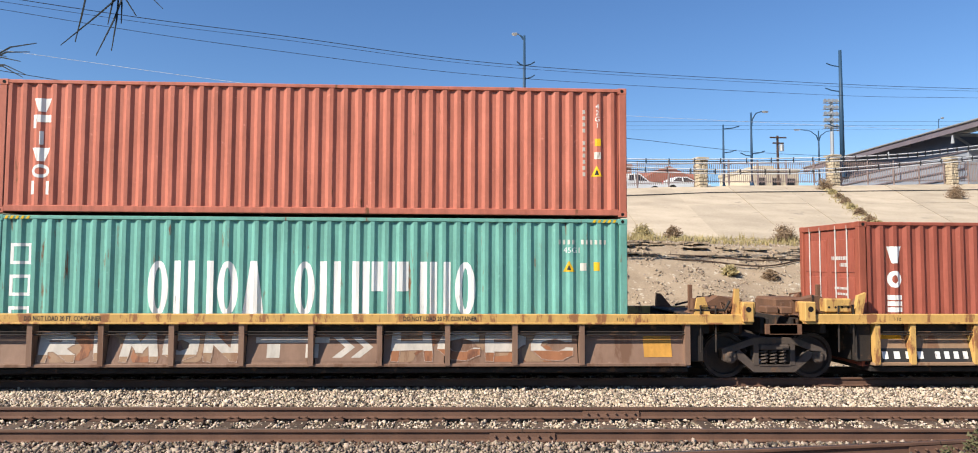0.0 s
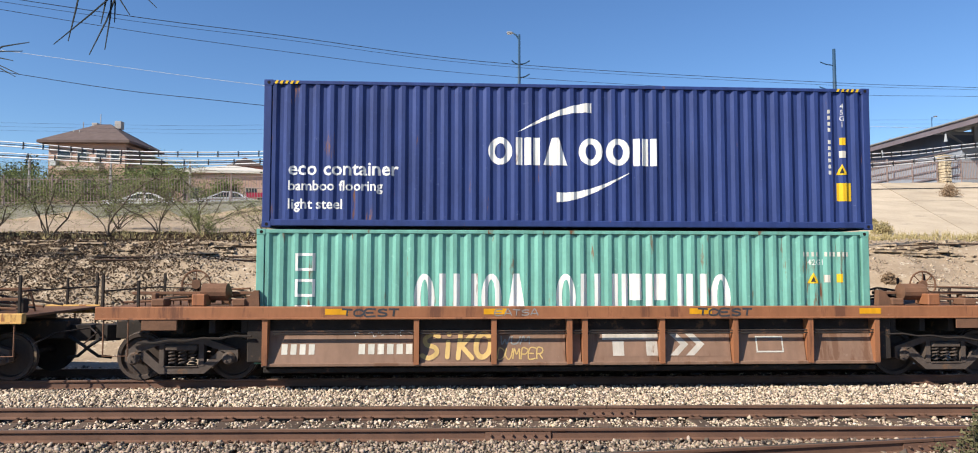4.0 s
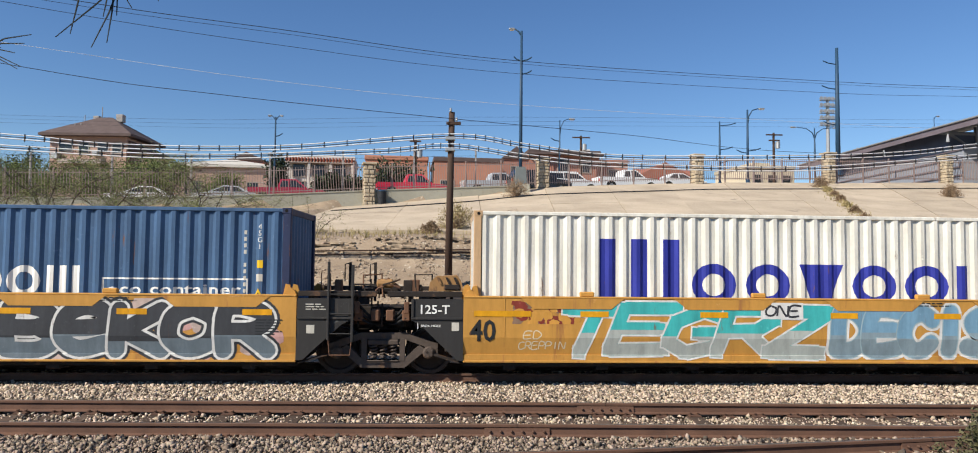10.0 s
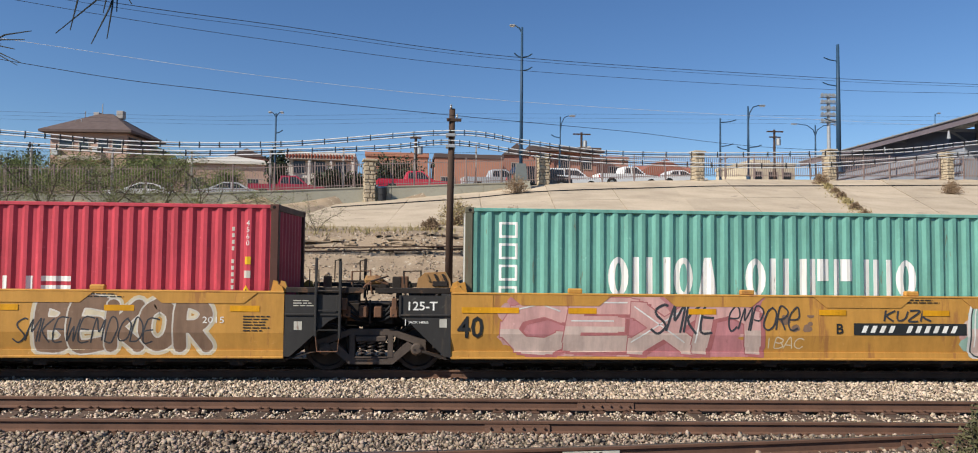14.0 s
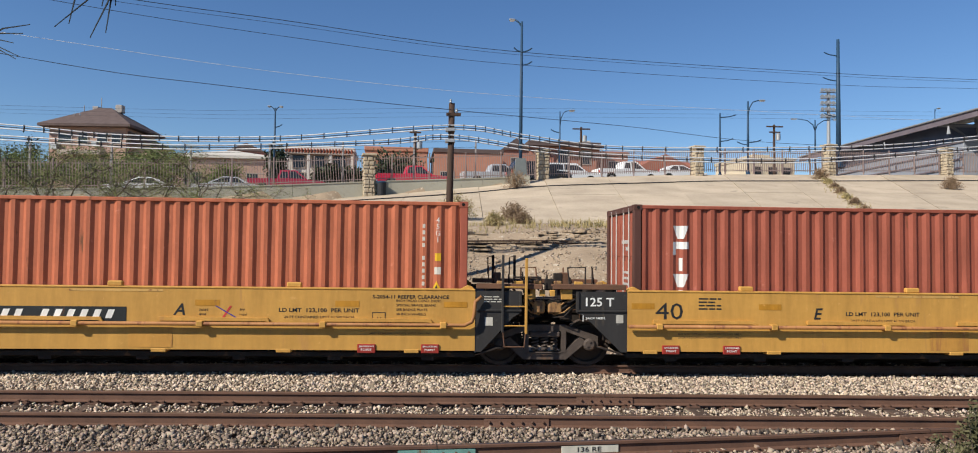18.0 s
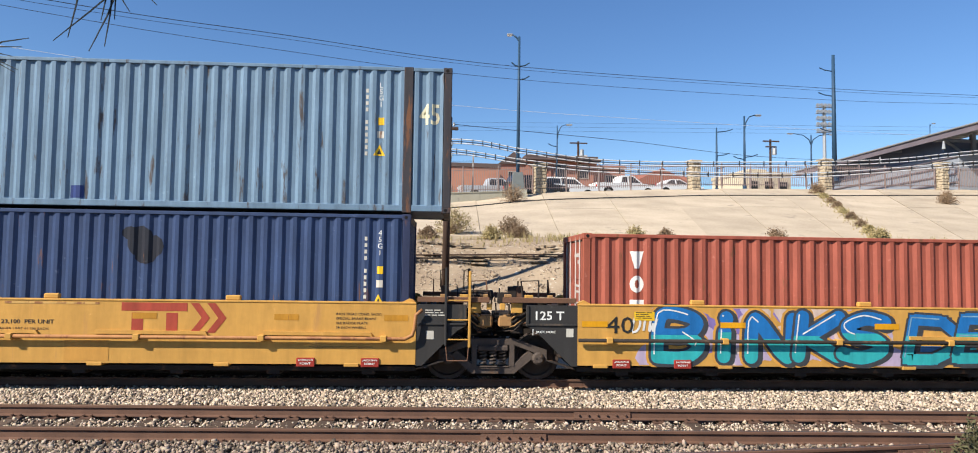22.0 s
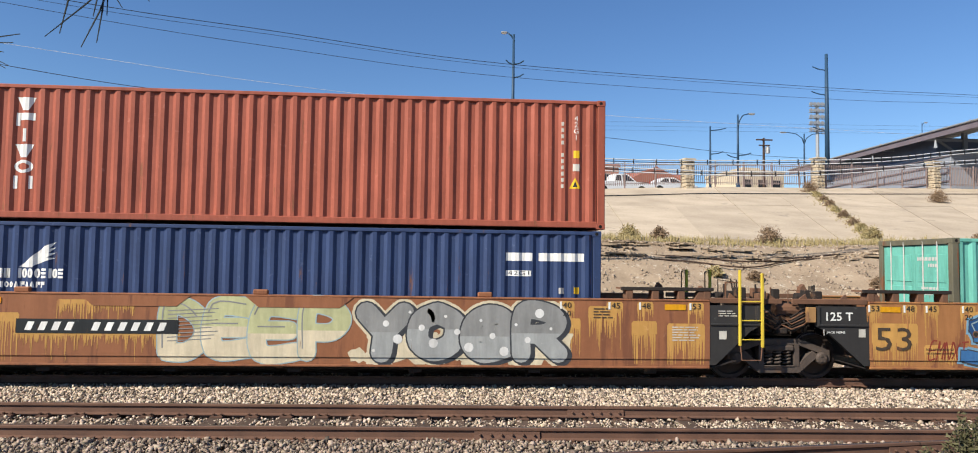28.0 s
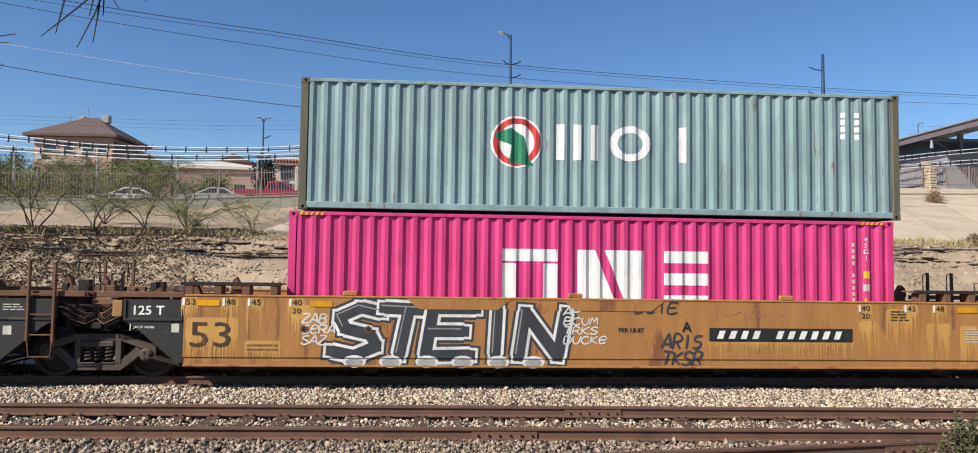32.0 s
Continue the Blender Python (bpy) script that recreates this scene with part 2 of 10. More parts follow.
def build_ground():
    xs = sorted({*np.arange(-62, 84.1, 0.75).round(2).tolist(), *[s * v for s in (-1, 1) for v in (90, 110, 140, 200, 300, 500, 900, 1600, 3000)], -75})
    ys = sorted({*np.arange(16.4, 30.1, 0.4).round(2).tolist(), *np.arange(30, 62, 1.0).tolist(), -400, -60, -8, 0, 2, 3, 4, 5, 6, 7, 10, 14,
                 66, 72, 80, 90, 105, 130, 180, 260, 400, 700, 1200, 2200, 4000})
    verts = [(x, y, ground_z(x, y)) for y in ys for x in xs]
    n = len(xs)
    faces = [(j * n + i, j * n + i + 1, (j + 1) * n + i + 1, (j + 1) * n + i) for j in range(len(ys) - 1) for i in range(n - 1)]
    shape = Mesh().add(verts, faces)
    # unseen strip by the camera, made dark so it bounces less light onto the train
    shape.m = [1 if ys[k // (n - 1)] < 6.0 else 0 for k in range(len(faces))]
    ob = part("ground", shape, [M_DIRT, M_UNSEEN_DARK], smooth=True)
    return tagged(ob, "dry stony tan earth with scattered pebbles", "ground", kind="structure")


M_DIRT = surface("dry_earth", (0.38, 0.295, 0.205), (0.22, 0.163, 0.112), rough=0.95, scale=0.8, fine=16.0, spread=0.28, bump=1.0,
                 spot=(0.5, 0.44, 0.35), spots=0.35, spot_scale=4.5)
# guessed dark ground out of view, kept low to deepen shade on the train
M_UNSEEN_DARK = surface("unseen_dark_ground", (0.085, 0.072, 0.06), (0.045, 0.038, 0.033), rough=0.95, scale=1.2, fine=18, bump=0.8)
M_RAIL = surface("rail_rust", (0.165, 0.088, 0.058), (0.085, 0.048, 0.035), rough=0.75, scale=3, fine=40, bump=0.15)
M_TREAD = surface("rail_tread", (0.24, 0.19, 0.165), (0.14, 0.10, 0.08), rough=0.4, metal=0.8, scale=2, fine=30, bump=0.05)
M_TIE = surface("tie_wood", (0.125, 0.083, 0.06), (0.058, 0.04, 0.03), rough=0.9, scale=4, fine=30, stretch=(1, 0.15, 1), bump=0.5, vary=0.3)
build_ground()

RAIL = [(-0.07, -0.171), (0.07, -0.171), (0.07, -0.158), (0.012, -0.142), (0.009, -0.05), (0.036, -0.038), (0.036, -0.008), (0.028, 0.0),
        (-0.028, 0.0), (-0.036, -0.008), (-0.036, -0.038), (-0.009, -0.05), (-0.012, -0.142), (-0.07, -0.158)]


def rail(name, line, label):
    """A steel rail along a line of (x, y, z): its profile swept on the plan."""
    verts, faces, mats, n = [], [], [], len(RAIL)
    for i, p in enumerate(line):
        a, b = line[max(0, i - 1)], line[min(len(line) - 1, i + 1)]
        d = math.hypot(b[0] - a[0], b[1] - a[1])
        nx, ny = -(b[1] - a[1]) / d, (b[0] - a[0]) / d
        verts += [(p[0] + nx * w, p[1] + ny * w, p[2] + z) for w, z in RAIL]
    shape = Mesh()
    for i in range(len(line) - 1):
        for k in range(n):
            faces.append((i * n + k, i * n + (k + 1) % n, (i + 1) * n + (k + 1) % n, (i + 1) * n + k))
            mats.append(1 if k == 7 else 0)
    faces += [tuple(range(n)), tuple(range((len(line) - 1) * n, len(line) * n))]
    shape.add(verts, faces)
    shape.m = mats + [0, 0]
    ob = part(name, shape, [M_RAIL, M_TREAD])
    return tagged(ob, label, "rail", group="rails", kind="structure")


FAR = [-400, -150, 150, 400]
NEAR_Z = -0.03
for off in (-0.753, 0.753):
    rail("rail", [(x, TRACK_Y + off, 0.0) for x in FAR], "rusty steel rail under the train, worn bright on top")
for off in (-0.753, 0.753):
    rail("rail", [(x, near_y(x) + off, NEAR_Z) for x in (-120, -60, 0, 60, 120)], "rusty brown steel rail of the empty track")


def third_y(x):
    x = max(-30.0, min(9.0, x))
    return 8.43 + 0.082 * x + 0.004 * x * x


rail("rail", [(x, third_y(x), NEAR_Z) for x in (-16, -12, -8, -6, -4, -2, 0, 2, 4, 6, 8, 10, 11.5)], "rusty rail of a track that branches off")


# ---- train: containers ----
CARS = []                # (thing, place along the train) for all that rolls

L40, L45, W8 = 12.192, 13.716, 2.438


def ridge(x):
    """Depth of the pressed steel side at x from the container's first rib."""
    p = x % 0.2786
    if p < 0.072:
        return 0.0
    if p < 0.140:
        return 0.04 * (p - 0.072) / 0.068
    if p < 0.2106:
        return 0.04
    return 0.04 * (0.2786 - p) / 0.068


def ridge_breaks(a, b):
    out = [a]
    k = math.floor(a / 0.2786)
    while k * 0.2786 < b:
        out += [v for v in (k * 0.2786, k * 0.2786 + 0.072, k * 0.2786 + 0.140, k * 0.2786 + 0.2106) if a < v < b]
        k += 1
    return out + [b]


def pressed(a, b, z0, z1, put):
    """A ribbed steel sheet from a to b, turned into place by put(along, out, up)."""
    xs = ridge_breaks(0.0, b - a)
    n = len(xs)
    verts = [put(a + x, ridge(x), z0) for x in xs] + [put(a + x, ridge(x), z1) for x in xs]
    return verts, [(i, i + 1, n + i + 1, n + i) for i in range(n - 1)]


def container(u, z, length, height, mat, frame_mat, label, doors="L", posts=0.0, end_mat=None):
    ob = thing("shipping_container", label, "container", (u + length / 2, TRACK_Y, z), "containers on the train")
    CARS.append((ob, u + length / 2, z))
    h, w = length / 2, W8 / 2
    zs, zt = 0.155, height - 0.085
    for side, name in ((-1, "side_wall"), (1, "side_wall")):
        shape = Mesh().add(*pressed(-h + 0.17, h - 0.17, zs, zt, lambda a, d, c: (a, side * (w - 0.012 - d), c)))
        part(name, shape, mat, ob)
        shape = Mesh().box(-h + 0.16, h - 0.16, *sorted((side * (w - 0.075), side * (w - 0.004))), 0.03, zs, 0.012)
        part("bottom_rail", shape, mat, ob)
        shape = Mesh().box(-h + 0.16, h - 0.16, *sorted((side * (w - 0.065), side * (w - 0.004))), zt, height - 0.012, 0.01)
        part("top_rail", shape, mat, ob)
    roof = Mesh()
    xs = np.linspace(-h + 0.1, h - 0.1, 90)
    verts = [(x, y, height - 0.03 - (0.02 if i % 2 else 0)) for y in (-w + 0.05, w - 0.05) for i, x in enumerate(xs)]
    roof.add(verts, [(i, i + 1, 91 + i, 90 + i) for i in range(89)])
    part("roof", roof, mat, ob)
    part("floor", Mesh().box(-h + 0.1, h - 0.1, -w + 0.06, w - 0.06, 0.05, 0.14), mat, ob)
    for sx in (-1, 1):
        for sy in (-1, 1):
            x0, x1 = sorted((sx * h, sx * (h - 0.16)))
            y0, y1 = sorted((sy * w, sy * (w - 0.14)))
            part("corner_post", Mesh().box(x0 + 0.004, x1 - 0.004, y0 + 0.004, y1 - 0.004, 0.11, height - 0.11, 0.012), frame_mat, ob)
            for zc in (0.0, height - 0.118):
                cast = Mesh().box(*sorted((sx * h, sx * (h - 0.178))), *sorted((sy * w, sy * (w - 0.162))), zc, zc + 0.118, 0.01)
                corner = part("corner_casting", cast, frame_mat, ob)
                if sy < 0:
                    # flat dark disc on the uncut casting, its colour standing for the hole's shade
                    part("lifting_hole", Mesh().lathe([(0.001, -w - 0.0025), (0.034, -w - 0.0025), (0.034, -w + 0.01)], "y", (sx * (h - 0.095), 0, zc + 0.059), 10), M_HOLE_SHADE, corner)
    for sx in (-1, 1):
        x0, x1 = sorted((sx * (h - 0.01), sx * (h - 0.14)))
        part("header", Mesh().box(x0, x1, -w + 0.14, w - 0.14, height - 0.13, height - 0.005, 0.01), frame_mat, ob)
        part("sill", Mesh().box(x0, x1, -w + 0.14, w - 0.14, 0.01, 0.16, 0.01), frame_mat, ob)
        if (sx < 0) == (doors == "L"):
            for sy in (-1, 1):
                leaf = Mesh()
                y0, y1 = sorted((sy * 0.008, sy * (w - 0.145)))
                leaf.box(*sorted((sx * (h - 0.05), sx * (h - 0.1))), y0, y1, 0.165, height - 0.135, 0.006)
                door = part("door", leaf, end_mat or mat, ob)
                for k in range(3):
                    a = 0.26 + k * (height - 0.5) / 3
                    raised = Mesh().box(*sorted((sx * (h - 0.036), sx * (h - 0.052))), y0 + 0.09, y1 - 0.09, a, a + (height - 0.5) / 3 - 0.1, 0.006)
                    part("door_panel", raised, end_mat or mat, door)
                for f in (0.3, 0.72):
                    y = y0 + (y1 - y0) * f
                    part("lock_rod", Mesh().tube([(sx * (h - 0.02), y, 0.06), (sx * (h - 0.02), y, height - 0.05)], 0.014, 6), M_ROD, door)
                print_bars, rng = Mesh(), random.Random(int(u * 10) + sy)   # code lines and plates on the door leaf
                for k, (a, wide, tall) in enumerate(((2.12, 0.62, 0.075), (1.98, 0.28, 0.075), (1.5, 0.5, 0.05), (1.38, 0.46, 0.05), (1.26, 0.5, 0.05), (1.14, 0.4, 0.05), (0.9, 0.36, 0.05))):
                    b = y0 + 0.34 if sy < 0 else y0 + 0.3
                    if sy > 0 or k > 6 - rng.randrange(4):
                        continue
                    end = b + wide
                    while b < end:
                        w2 = rng.uniform(0.03, 0.1)
                        print_bars.box(*sorted((sx * (h - 0.034), sx * (h - 0.03))), b, min(end, b + w2), a, a + tall)
                        b += w2 + 0.025
                if print_bars.v:
                    part("small_print", print_bars, M_ROD, door)["kind"] = "stuff"
                part("warning_plate", Mesh().box(*sorted((sx * (h - 0.034), sx * (h - 0.03))), y0 + 0.12, y0 + 0.3, 0.66, 0.84), D_PLATE, door)
                part("door_handle", Mesh().box(*sorted((sx * (h - 0.03), sx * (h - 0.005))), y0 + 0.2, y1 - 0.3, 1.02, 1.06, 0.005), M_ROD, door)
        else:
            shape = Mesh().add(*pressed(-w + 0.13, w - 0.13, 0.16, height - 0.13, lambda a, d, c: (sx * (h - 0.03 - d), a, c)))
            part("end_wall", shape, end_mat or mat, ob)
    if posts:
        for sx in (-1, 1):
            part("inner_post", Mesh().box(sx * posts - 0.09, sx * posts + 0.09, -w - 0.004, -w + 0.05, 0.0, height - 0.004, 0.01), frame_mat, ob)
    return ob


# near-black colour in place of the shade inside holes
M_HOLE_SHADE = surface("hole_shade", (0.012, 0.01, 0.01), rough=0.9, scale=8, fine=40, bump=0.0)
D_PLATE = paint("door_plate_yellow", (0.66, 0.42, 0.05), wear=0.1)
M_ROD = surface("door_rod", (0.55, 0.53, 0.5), rough=0.6, scale=8, fine=60, bump=0.05, spot=RUST, spots=0.2)
C_TRITON = paint("oxide_red", (0.50, 0.16, 0.105), wear=0.14)
C_RUSTRED = paint("rust_red", (0.36, 0.098, 0.06), wear=0.14)
C_BROWN = paint("brown_red", (0.335, 0.093, 0.057), wear=0.16)
C_TEXRED = paint("maroon_red", (0.34, 0.092, 0.06), wear=0.2)
C_TEAL = paint("faded_teal", (0.16, 0.39, 0.325), wear=0.2)
C_GREEN = paint("sea_green", (0.15, 0.46, 0.375), wear=0.1)
C_NAVY = paint("deep_blue", (0.028, 0.05, 0.175), wear=0.08)
C_STEEL = paint("slate_blue", (0.062, 0.125, 0.235), wear=0.15)
C_NYK = paint("navy_blue", (0.034, 0.058, 0.14), wear=0.12)
C_PALE = paint("pale_blue", (0.15, 0.235, 0.33), wear=0.35, rust=(0.07, 0.06, 0.06))
C_NYKGREY = paint("greyed_navy", (0.034, 0.06, 0.14), wear=0.15)
F_BLACKED = paint("blackened_frame", (0.05, 0.045, 0.05), wear=0.5)
C_VERMILION = paint("bright_red", (0.50, 0.085, 0.055), wear=0.08)
C_CRIMSON = paint("crimson_red", (0.53, 0.06, 0.085), wear=0.08)
C_WHITE = paint("off_white", (0.79, 0.76, 0.67), wear=0.12)
C_GREY = paint("blue_grey", (0.245, 0.35, 0.36), wear=0.2)
C_MAGENTA = paint("magenta", (0.62, 0.05, 0.20), wear=0.05)
C_ORANGE = paint("orange_red", (0.47, 0.14, 0.07), wear=0.16)
F_DARK = paint("dark_frame", (0.10, 0.045, 0.035), wear=0.2)
F_NAVY = paint("blue_frame", (0.03, 0.04, 0.09), wear=0.35)
F_TAN = paint("rusty_tan_frame", (0.55, 0.36, 0.2), wear=0.4)
F_TEAL = paint("brown_teal_frame", (0.14, 0.13, 0.09), wear=0.45)

TALL, LOW, BED, GAP = 2.896, 2.591, 0.354, 0.03
LOADS = {
    "r1_low": container(-8.81, 0.30, L40, TALL, C_TEAL, C_TEAL, "teal corrugated steel shipping container with large white shapes"),
    "r1_top": container(-8.81, 0.30 + TALL + GAP, L40, LOW, C_TRITON, C_TRITON, "rusty red steel shipping container stacked on a teal one"),
    "r2": container(8.08, 0.29, L40, TALL, C_TEXRED, C_BROWN, "dented maroon steel shipping container in a ribbed well car"),
    "r3_low": container(27.5, BED, L40, LOW, C_TEAL, C_TEAL, "faded teal steel container under a blue one", "R"),
    "r3_top": container(27.59, BED + LOW + GAP, L40, TALL, C_NAVY, C_NAVY, "deep blue steel container stacked on a teal one", "R"),
    "m1": container(47.45, BED, L40, TALL, C_VERMILION, C_BROWN, "bright red steel container with a small round emblem"),
    "m2": container(63.21, BED, L40, TALL, C_STEEL, F_NAVY, "slate blue steel container with white shapes"),
    "m3": container(78.94, BED, L40, TALL, C_WHITE, F_TAN, "off-white steel container with large blue shapes"),
    "m4": container(94.71, BED, L40, TALL, C_CRIMSON, F_DARK, "crimson steel container with a white flag emblem"),
    "m5": container(110.5, BED, L40, TALL, C_TEAL, F_TEAL, "weathered teal steel container with rusty corner posts"),
    "p1": container(130.31, BED, L40, TALL, C_ORANGE, C_BROWN, "orange red steel container in a yellow well car"),
    "p2": container(145.79, BED, L40, TALL, C_BROWN, F_DARK, "brown red steel container with white shapes down one edge"),
    "p3_low": container(161.36, BED, L40, TALL, C_NYKGREY, F_NAVY, "navy blue steel container with a striped flag emblem"),
    "p3_top": container(160.6, BED + TALL + GAP, L45, TALL, C_PALE, F_BLACKED, "long scraped pale blue container overhanging the one below", posts=6.0, end_mat=C_STEEL),
    "p4": container(176.95, BED, L40, LOW, C_TEXRED, C_BROWN, "maroon steel container above a painted well car"),
    "p5": container(192.43, BED, L40, TALL, C_BROWN, C_BROWN, "brown red corrugated steel container"),
    "w1_low": container(213.78, BED, L40, LOW, C_NYK, C_NYK, "navy blue steel container with a white wing emblem"),
    "w1_top": container(213.85, BED + LOW + GAP, L40, LOW, C_RUSTRED, C_BROWN, "rusty red steel container stacked on a navy one"),
    "w2": container(233.26, BED, L40, LOW, C_GREEN, F_TEAL, "sea green steel container in a rusty well car"),
    "w3_low": container(252.5, BED, L40, TALL, C_MAGENTA, C_MAGENTA, "magenta steel container with large white shapes"),
    "w3_top": container(252.66, BED + TALL + GAP, L40, LOW, C_GREY, F_TEAL, "dented blue grey steel container with a round emblem"),
}

# ---- train: painted shapes and writing ----
def words(texts):
    """Turns lines of text into flat meshes of height 1, all at one go."""
    made, obs = {}, []
    for key in texts:
        body, bold, slant = key
        cu = bpy.data.curves.new("text", "FONT")
        cu.body, cu.size, cu.offset, cu.shear, cu.resolution_u = body, 1.0, 0.016 if bold else 0.0, 0.25 if slant else 0.0, 2
        obs.append((key, new("text", cu)))
    graph = bpy.context.evaluated_depsgraph_get()
    for key, ob in obs:
        me = bpy.data.meshes.new_from_object(ob.evaluated_get(graph))
        v = np.empty(len(me.vertices) * 3)
        me.vertices.foreach_get("co", v)
        v = v.reshape(-1, 3)[:, :2]
        faces = [tuple(p.vertices) for p in me.polygons]
        if len(v):
            lo, hi = v.min(0), v.max(0)
            v = (v - lo) / max(1e-6, hi[1] - lo[1])
        made[key] = (v, faces, (v[:, 0].max() if len(v) else 0))
        bpy.data.meshes.remove(me)
        cu = ob.data
        bpy.data.objects.remove(ob)
        bpy.data.curves.remove(cu)
    return made


def ring(w, s, n=18, z0=0.0, z1=1.0):
    """An oval ring in a cell of width w."""
    cx, cz = w / 2, (z0 + z1) / 2
    rx, rz = w / 2, (z1 - z0) / 2
    v = [(cx + (rx - d) * math.cos(k * math.tau / n), cz + (rz - d * 0.9) * math.sin(k * math.tau / n)) for d in (0, s) for k in range(n)]
    return v, [(k, (k + 1) % n, n + (k + 1) % n, n + k) for k in range(n)]


def bars(*boxes):
    v, f = [], []
    for x0, x1, z0, z1 in boxes:
        k = len(v)
        v += [(x0, z0), (x1, z0), (x1, z1), (x0, z1)]
        f.append((k, k + 1, k + 2, k + 3))
    return v, f


def emblem(kind, w, s):
    """Plain shapes that fill the place of one sign in a maker's mark."""
    if kind == "o":
        return ring(w, s)
    if kind == "i":
        return bars((w / 2 - s / 2, w / 2 + s / 2, 0, 1))
    if kind == "h":
        return bars((0, s, 0, 1), (w - s, w, 0, 1))
    if kind == "m":
        return bars((0, s, 0, 1), (w / 2 - s / 2, w / 2 + s / 2, 0, 1), (w - s, w, 0, 1))
    if kind == "e":
        return bars((0, w, 0, s), (0, w, 0.5 - s / 2, 0.5 + s / 2), (0, w, 1 - s, 1))
    if kind == "a":
        return [(0, 0), (w, 0), (w / 2 + s / 2, 1), (w / 2 - s / 2, 1)], [(0, 1, 2, 3)]
    if kind == "p":
        return bars((0, s, 0, 1), (s + 0.04, w, 0.45, 1))
    if kind == "t":
        return [(w * 0.32, 0), (w * 0.68, 0), (w, 1), (0, 1)], [(0, 1, 2, 3)]
    if kind == "q":
        return [(0, 0), (w, 0), (w, 1), (0, 1), (s, s), (w - s, s), (w - s, 1 - s), (s, 1 - s)], [(k, (k + 1) % 4, 4 + (k + 1) % 4, 4 + k) for k in range(4)]
    return bars((0, w, 0, 1))


class Marks:
    """Paint on one side of a thing: flat shapes, each piece laid on its surface a few millimetres proud."""

    def __init__(self):
        self.pieces, self.joined, self.stacked, self.level = [], None, False, 0

    def put(self, verts, faces, mat, name="painted_shape"):
        if self.joined is not None:
            k = len(self.joined[1])
            self.joined[4].extend([0.000006 * self.level * self.stacked] * len(verts))
            self.level += 1
            self.joined[1].extend(tuple(p) for p in verts)
            self.joined[2].extend(tuple(i + k for i in face) for face in faces)
            self.joined[3] = mat
            return
        self.pieces.append([name, [tuple(p) for p in verts], [tuple(f) for f in faces], mat, [0.0] * len(verts)])

    def together(self, name, stacked=False):
        """What is put from here to apart() is one piece; stacked shapes lie a hair above one another."""
        self.stacked, self.level = stacked, 0
        self.joined = [name, [], [], None, []]

    def apart(self):
        if self.joined[1]:
            self.pieces.append(self.joined)
        self.joined = None

    def box(self, x0, x1, z0, z1, mat, name="painted_shape"):
        self.put([(x0, z0), (x1, z0), (x1, z1), (x0, z1)], [(0, 1, 2, 3)], mat, name)

    def oval(self, x, z, rx, rz, mat, n=20, name="painted_shape"):
        self.put([(x + rx * math.cos(k * math.tau / n), z + rz * math.sin(k * math.tau / n)) for k in range(n)], [tuple(range(n))], mat, name)

    def text(self, body, x, z, h, mat, bold=False, slant=False, width=None, down=False):
        if down:
            self.together("stencil")
            for k, c in enumerate(body):
                if c != " ":
                    v, f, w = WORDS[(c, bold, False)]
                    self.put([(x + (px - w / 2) * h, z - k * h * 1.28 + pz * h) for px, pz in v], f, mat)
            self.apart()
            return
        v, f, w = WORDS[(body, bold, slant)]
        sx = (width / w) if width and w else h
        self.put([(x + px * sx, z + pz * h) for px, pz in v], f, mat, "stencil")

    def signs(self, kinds, x, z, h, w, gap, mat, s=0.2, down=False):
        """A row of plain shapes, one for each sign; a space leaves a gap."""
        for c in kinds:
            if c != " ":
                v, f = emblem(c, w / h, s)
                v = [(x + px * h, z + pz * h) for px, pz in v]
                if c in "hmep" and h >= 0.4:
                    for quad in f:
                        self.put([v[i] for i in quad], [(0, 1, 2, 3)], mat, "emblem")
                else:
                    self.put(v, f, mat, "small_emblem" if c in "hmep" else "emblem")
            if down:
                z -= h + gap
            else:
                x += (w if c != "i" else w * 0.6) + gap

    def bars(self, x, z, w, h, rows, mat, seed=0):
        """Lines of small writing that cannot be read."""
        rng = random.Random(seed)
        step = h / rows
        self.together("small_print")
        for r in range(rows):
            a, end = x, x + w * rng.uniform(0.7, 1.0)
            while a < end:
                b = min(end, a + rng.uniform(0.06, 0.22))
                self.box(a, b, z - r * step - step * 0.42, z - r * step, mat)
                a = b + 0.025
        self.apart()

    def lay(self, parent, name, surface_y, cuts_x=(), cuts_z=(), lift=0.003, label=""):
        proud = 0.0
        for piece_name, verts, faces, mat, raised in self.pieces:
            bm = bmesh.new()
            vs = [bm.verts.new((x, -up - proud, z)) for (x, z), up in zip(verts, raised)]
            proud += max(raised) + 0.00004
            for face in faces:
                try:
                    bm.faces.new([vs[i] for i in face])
                except ValueError:
                    pass
            lo, hi = min(p[0] for p in verts), max(p[0] for p in verts)
            for axis, cuts in ((0, cuts_x), (2, cuts_z)):
                for c in cuts:
                    if axis == 2 or lo < c < hi:
                        at, no = [0, 0, 0], [0, 0, 0]
                        at[axis], no[axis] = c, 1
                        bmesh.ops.bisect_plane(bm, geom=bm.verts[:] + bm.edges[:] + bm.faces[:], plane_co=at, plane_no=no)
            for v in bm.verts:
                v.co.y += surface_y(v.co.x, v.co.z) - lift
            for f in bm.faces:
                f.normal_update()
                if f.normal.y > 0:
                    f.normal_flip()
            me = bpy.data.meshes.new(piece_name)
            bm.to_mesh(me)
            bm.free()
            me.materials.append(mat)
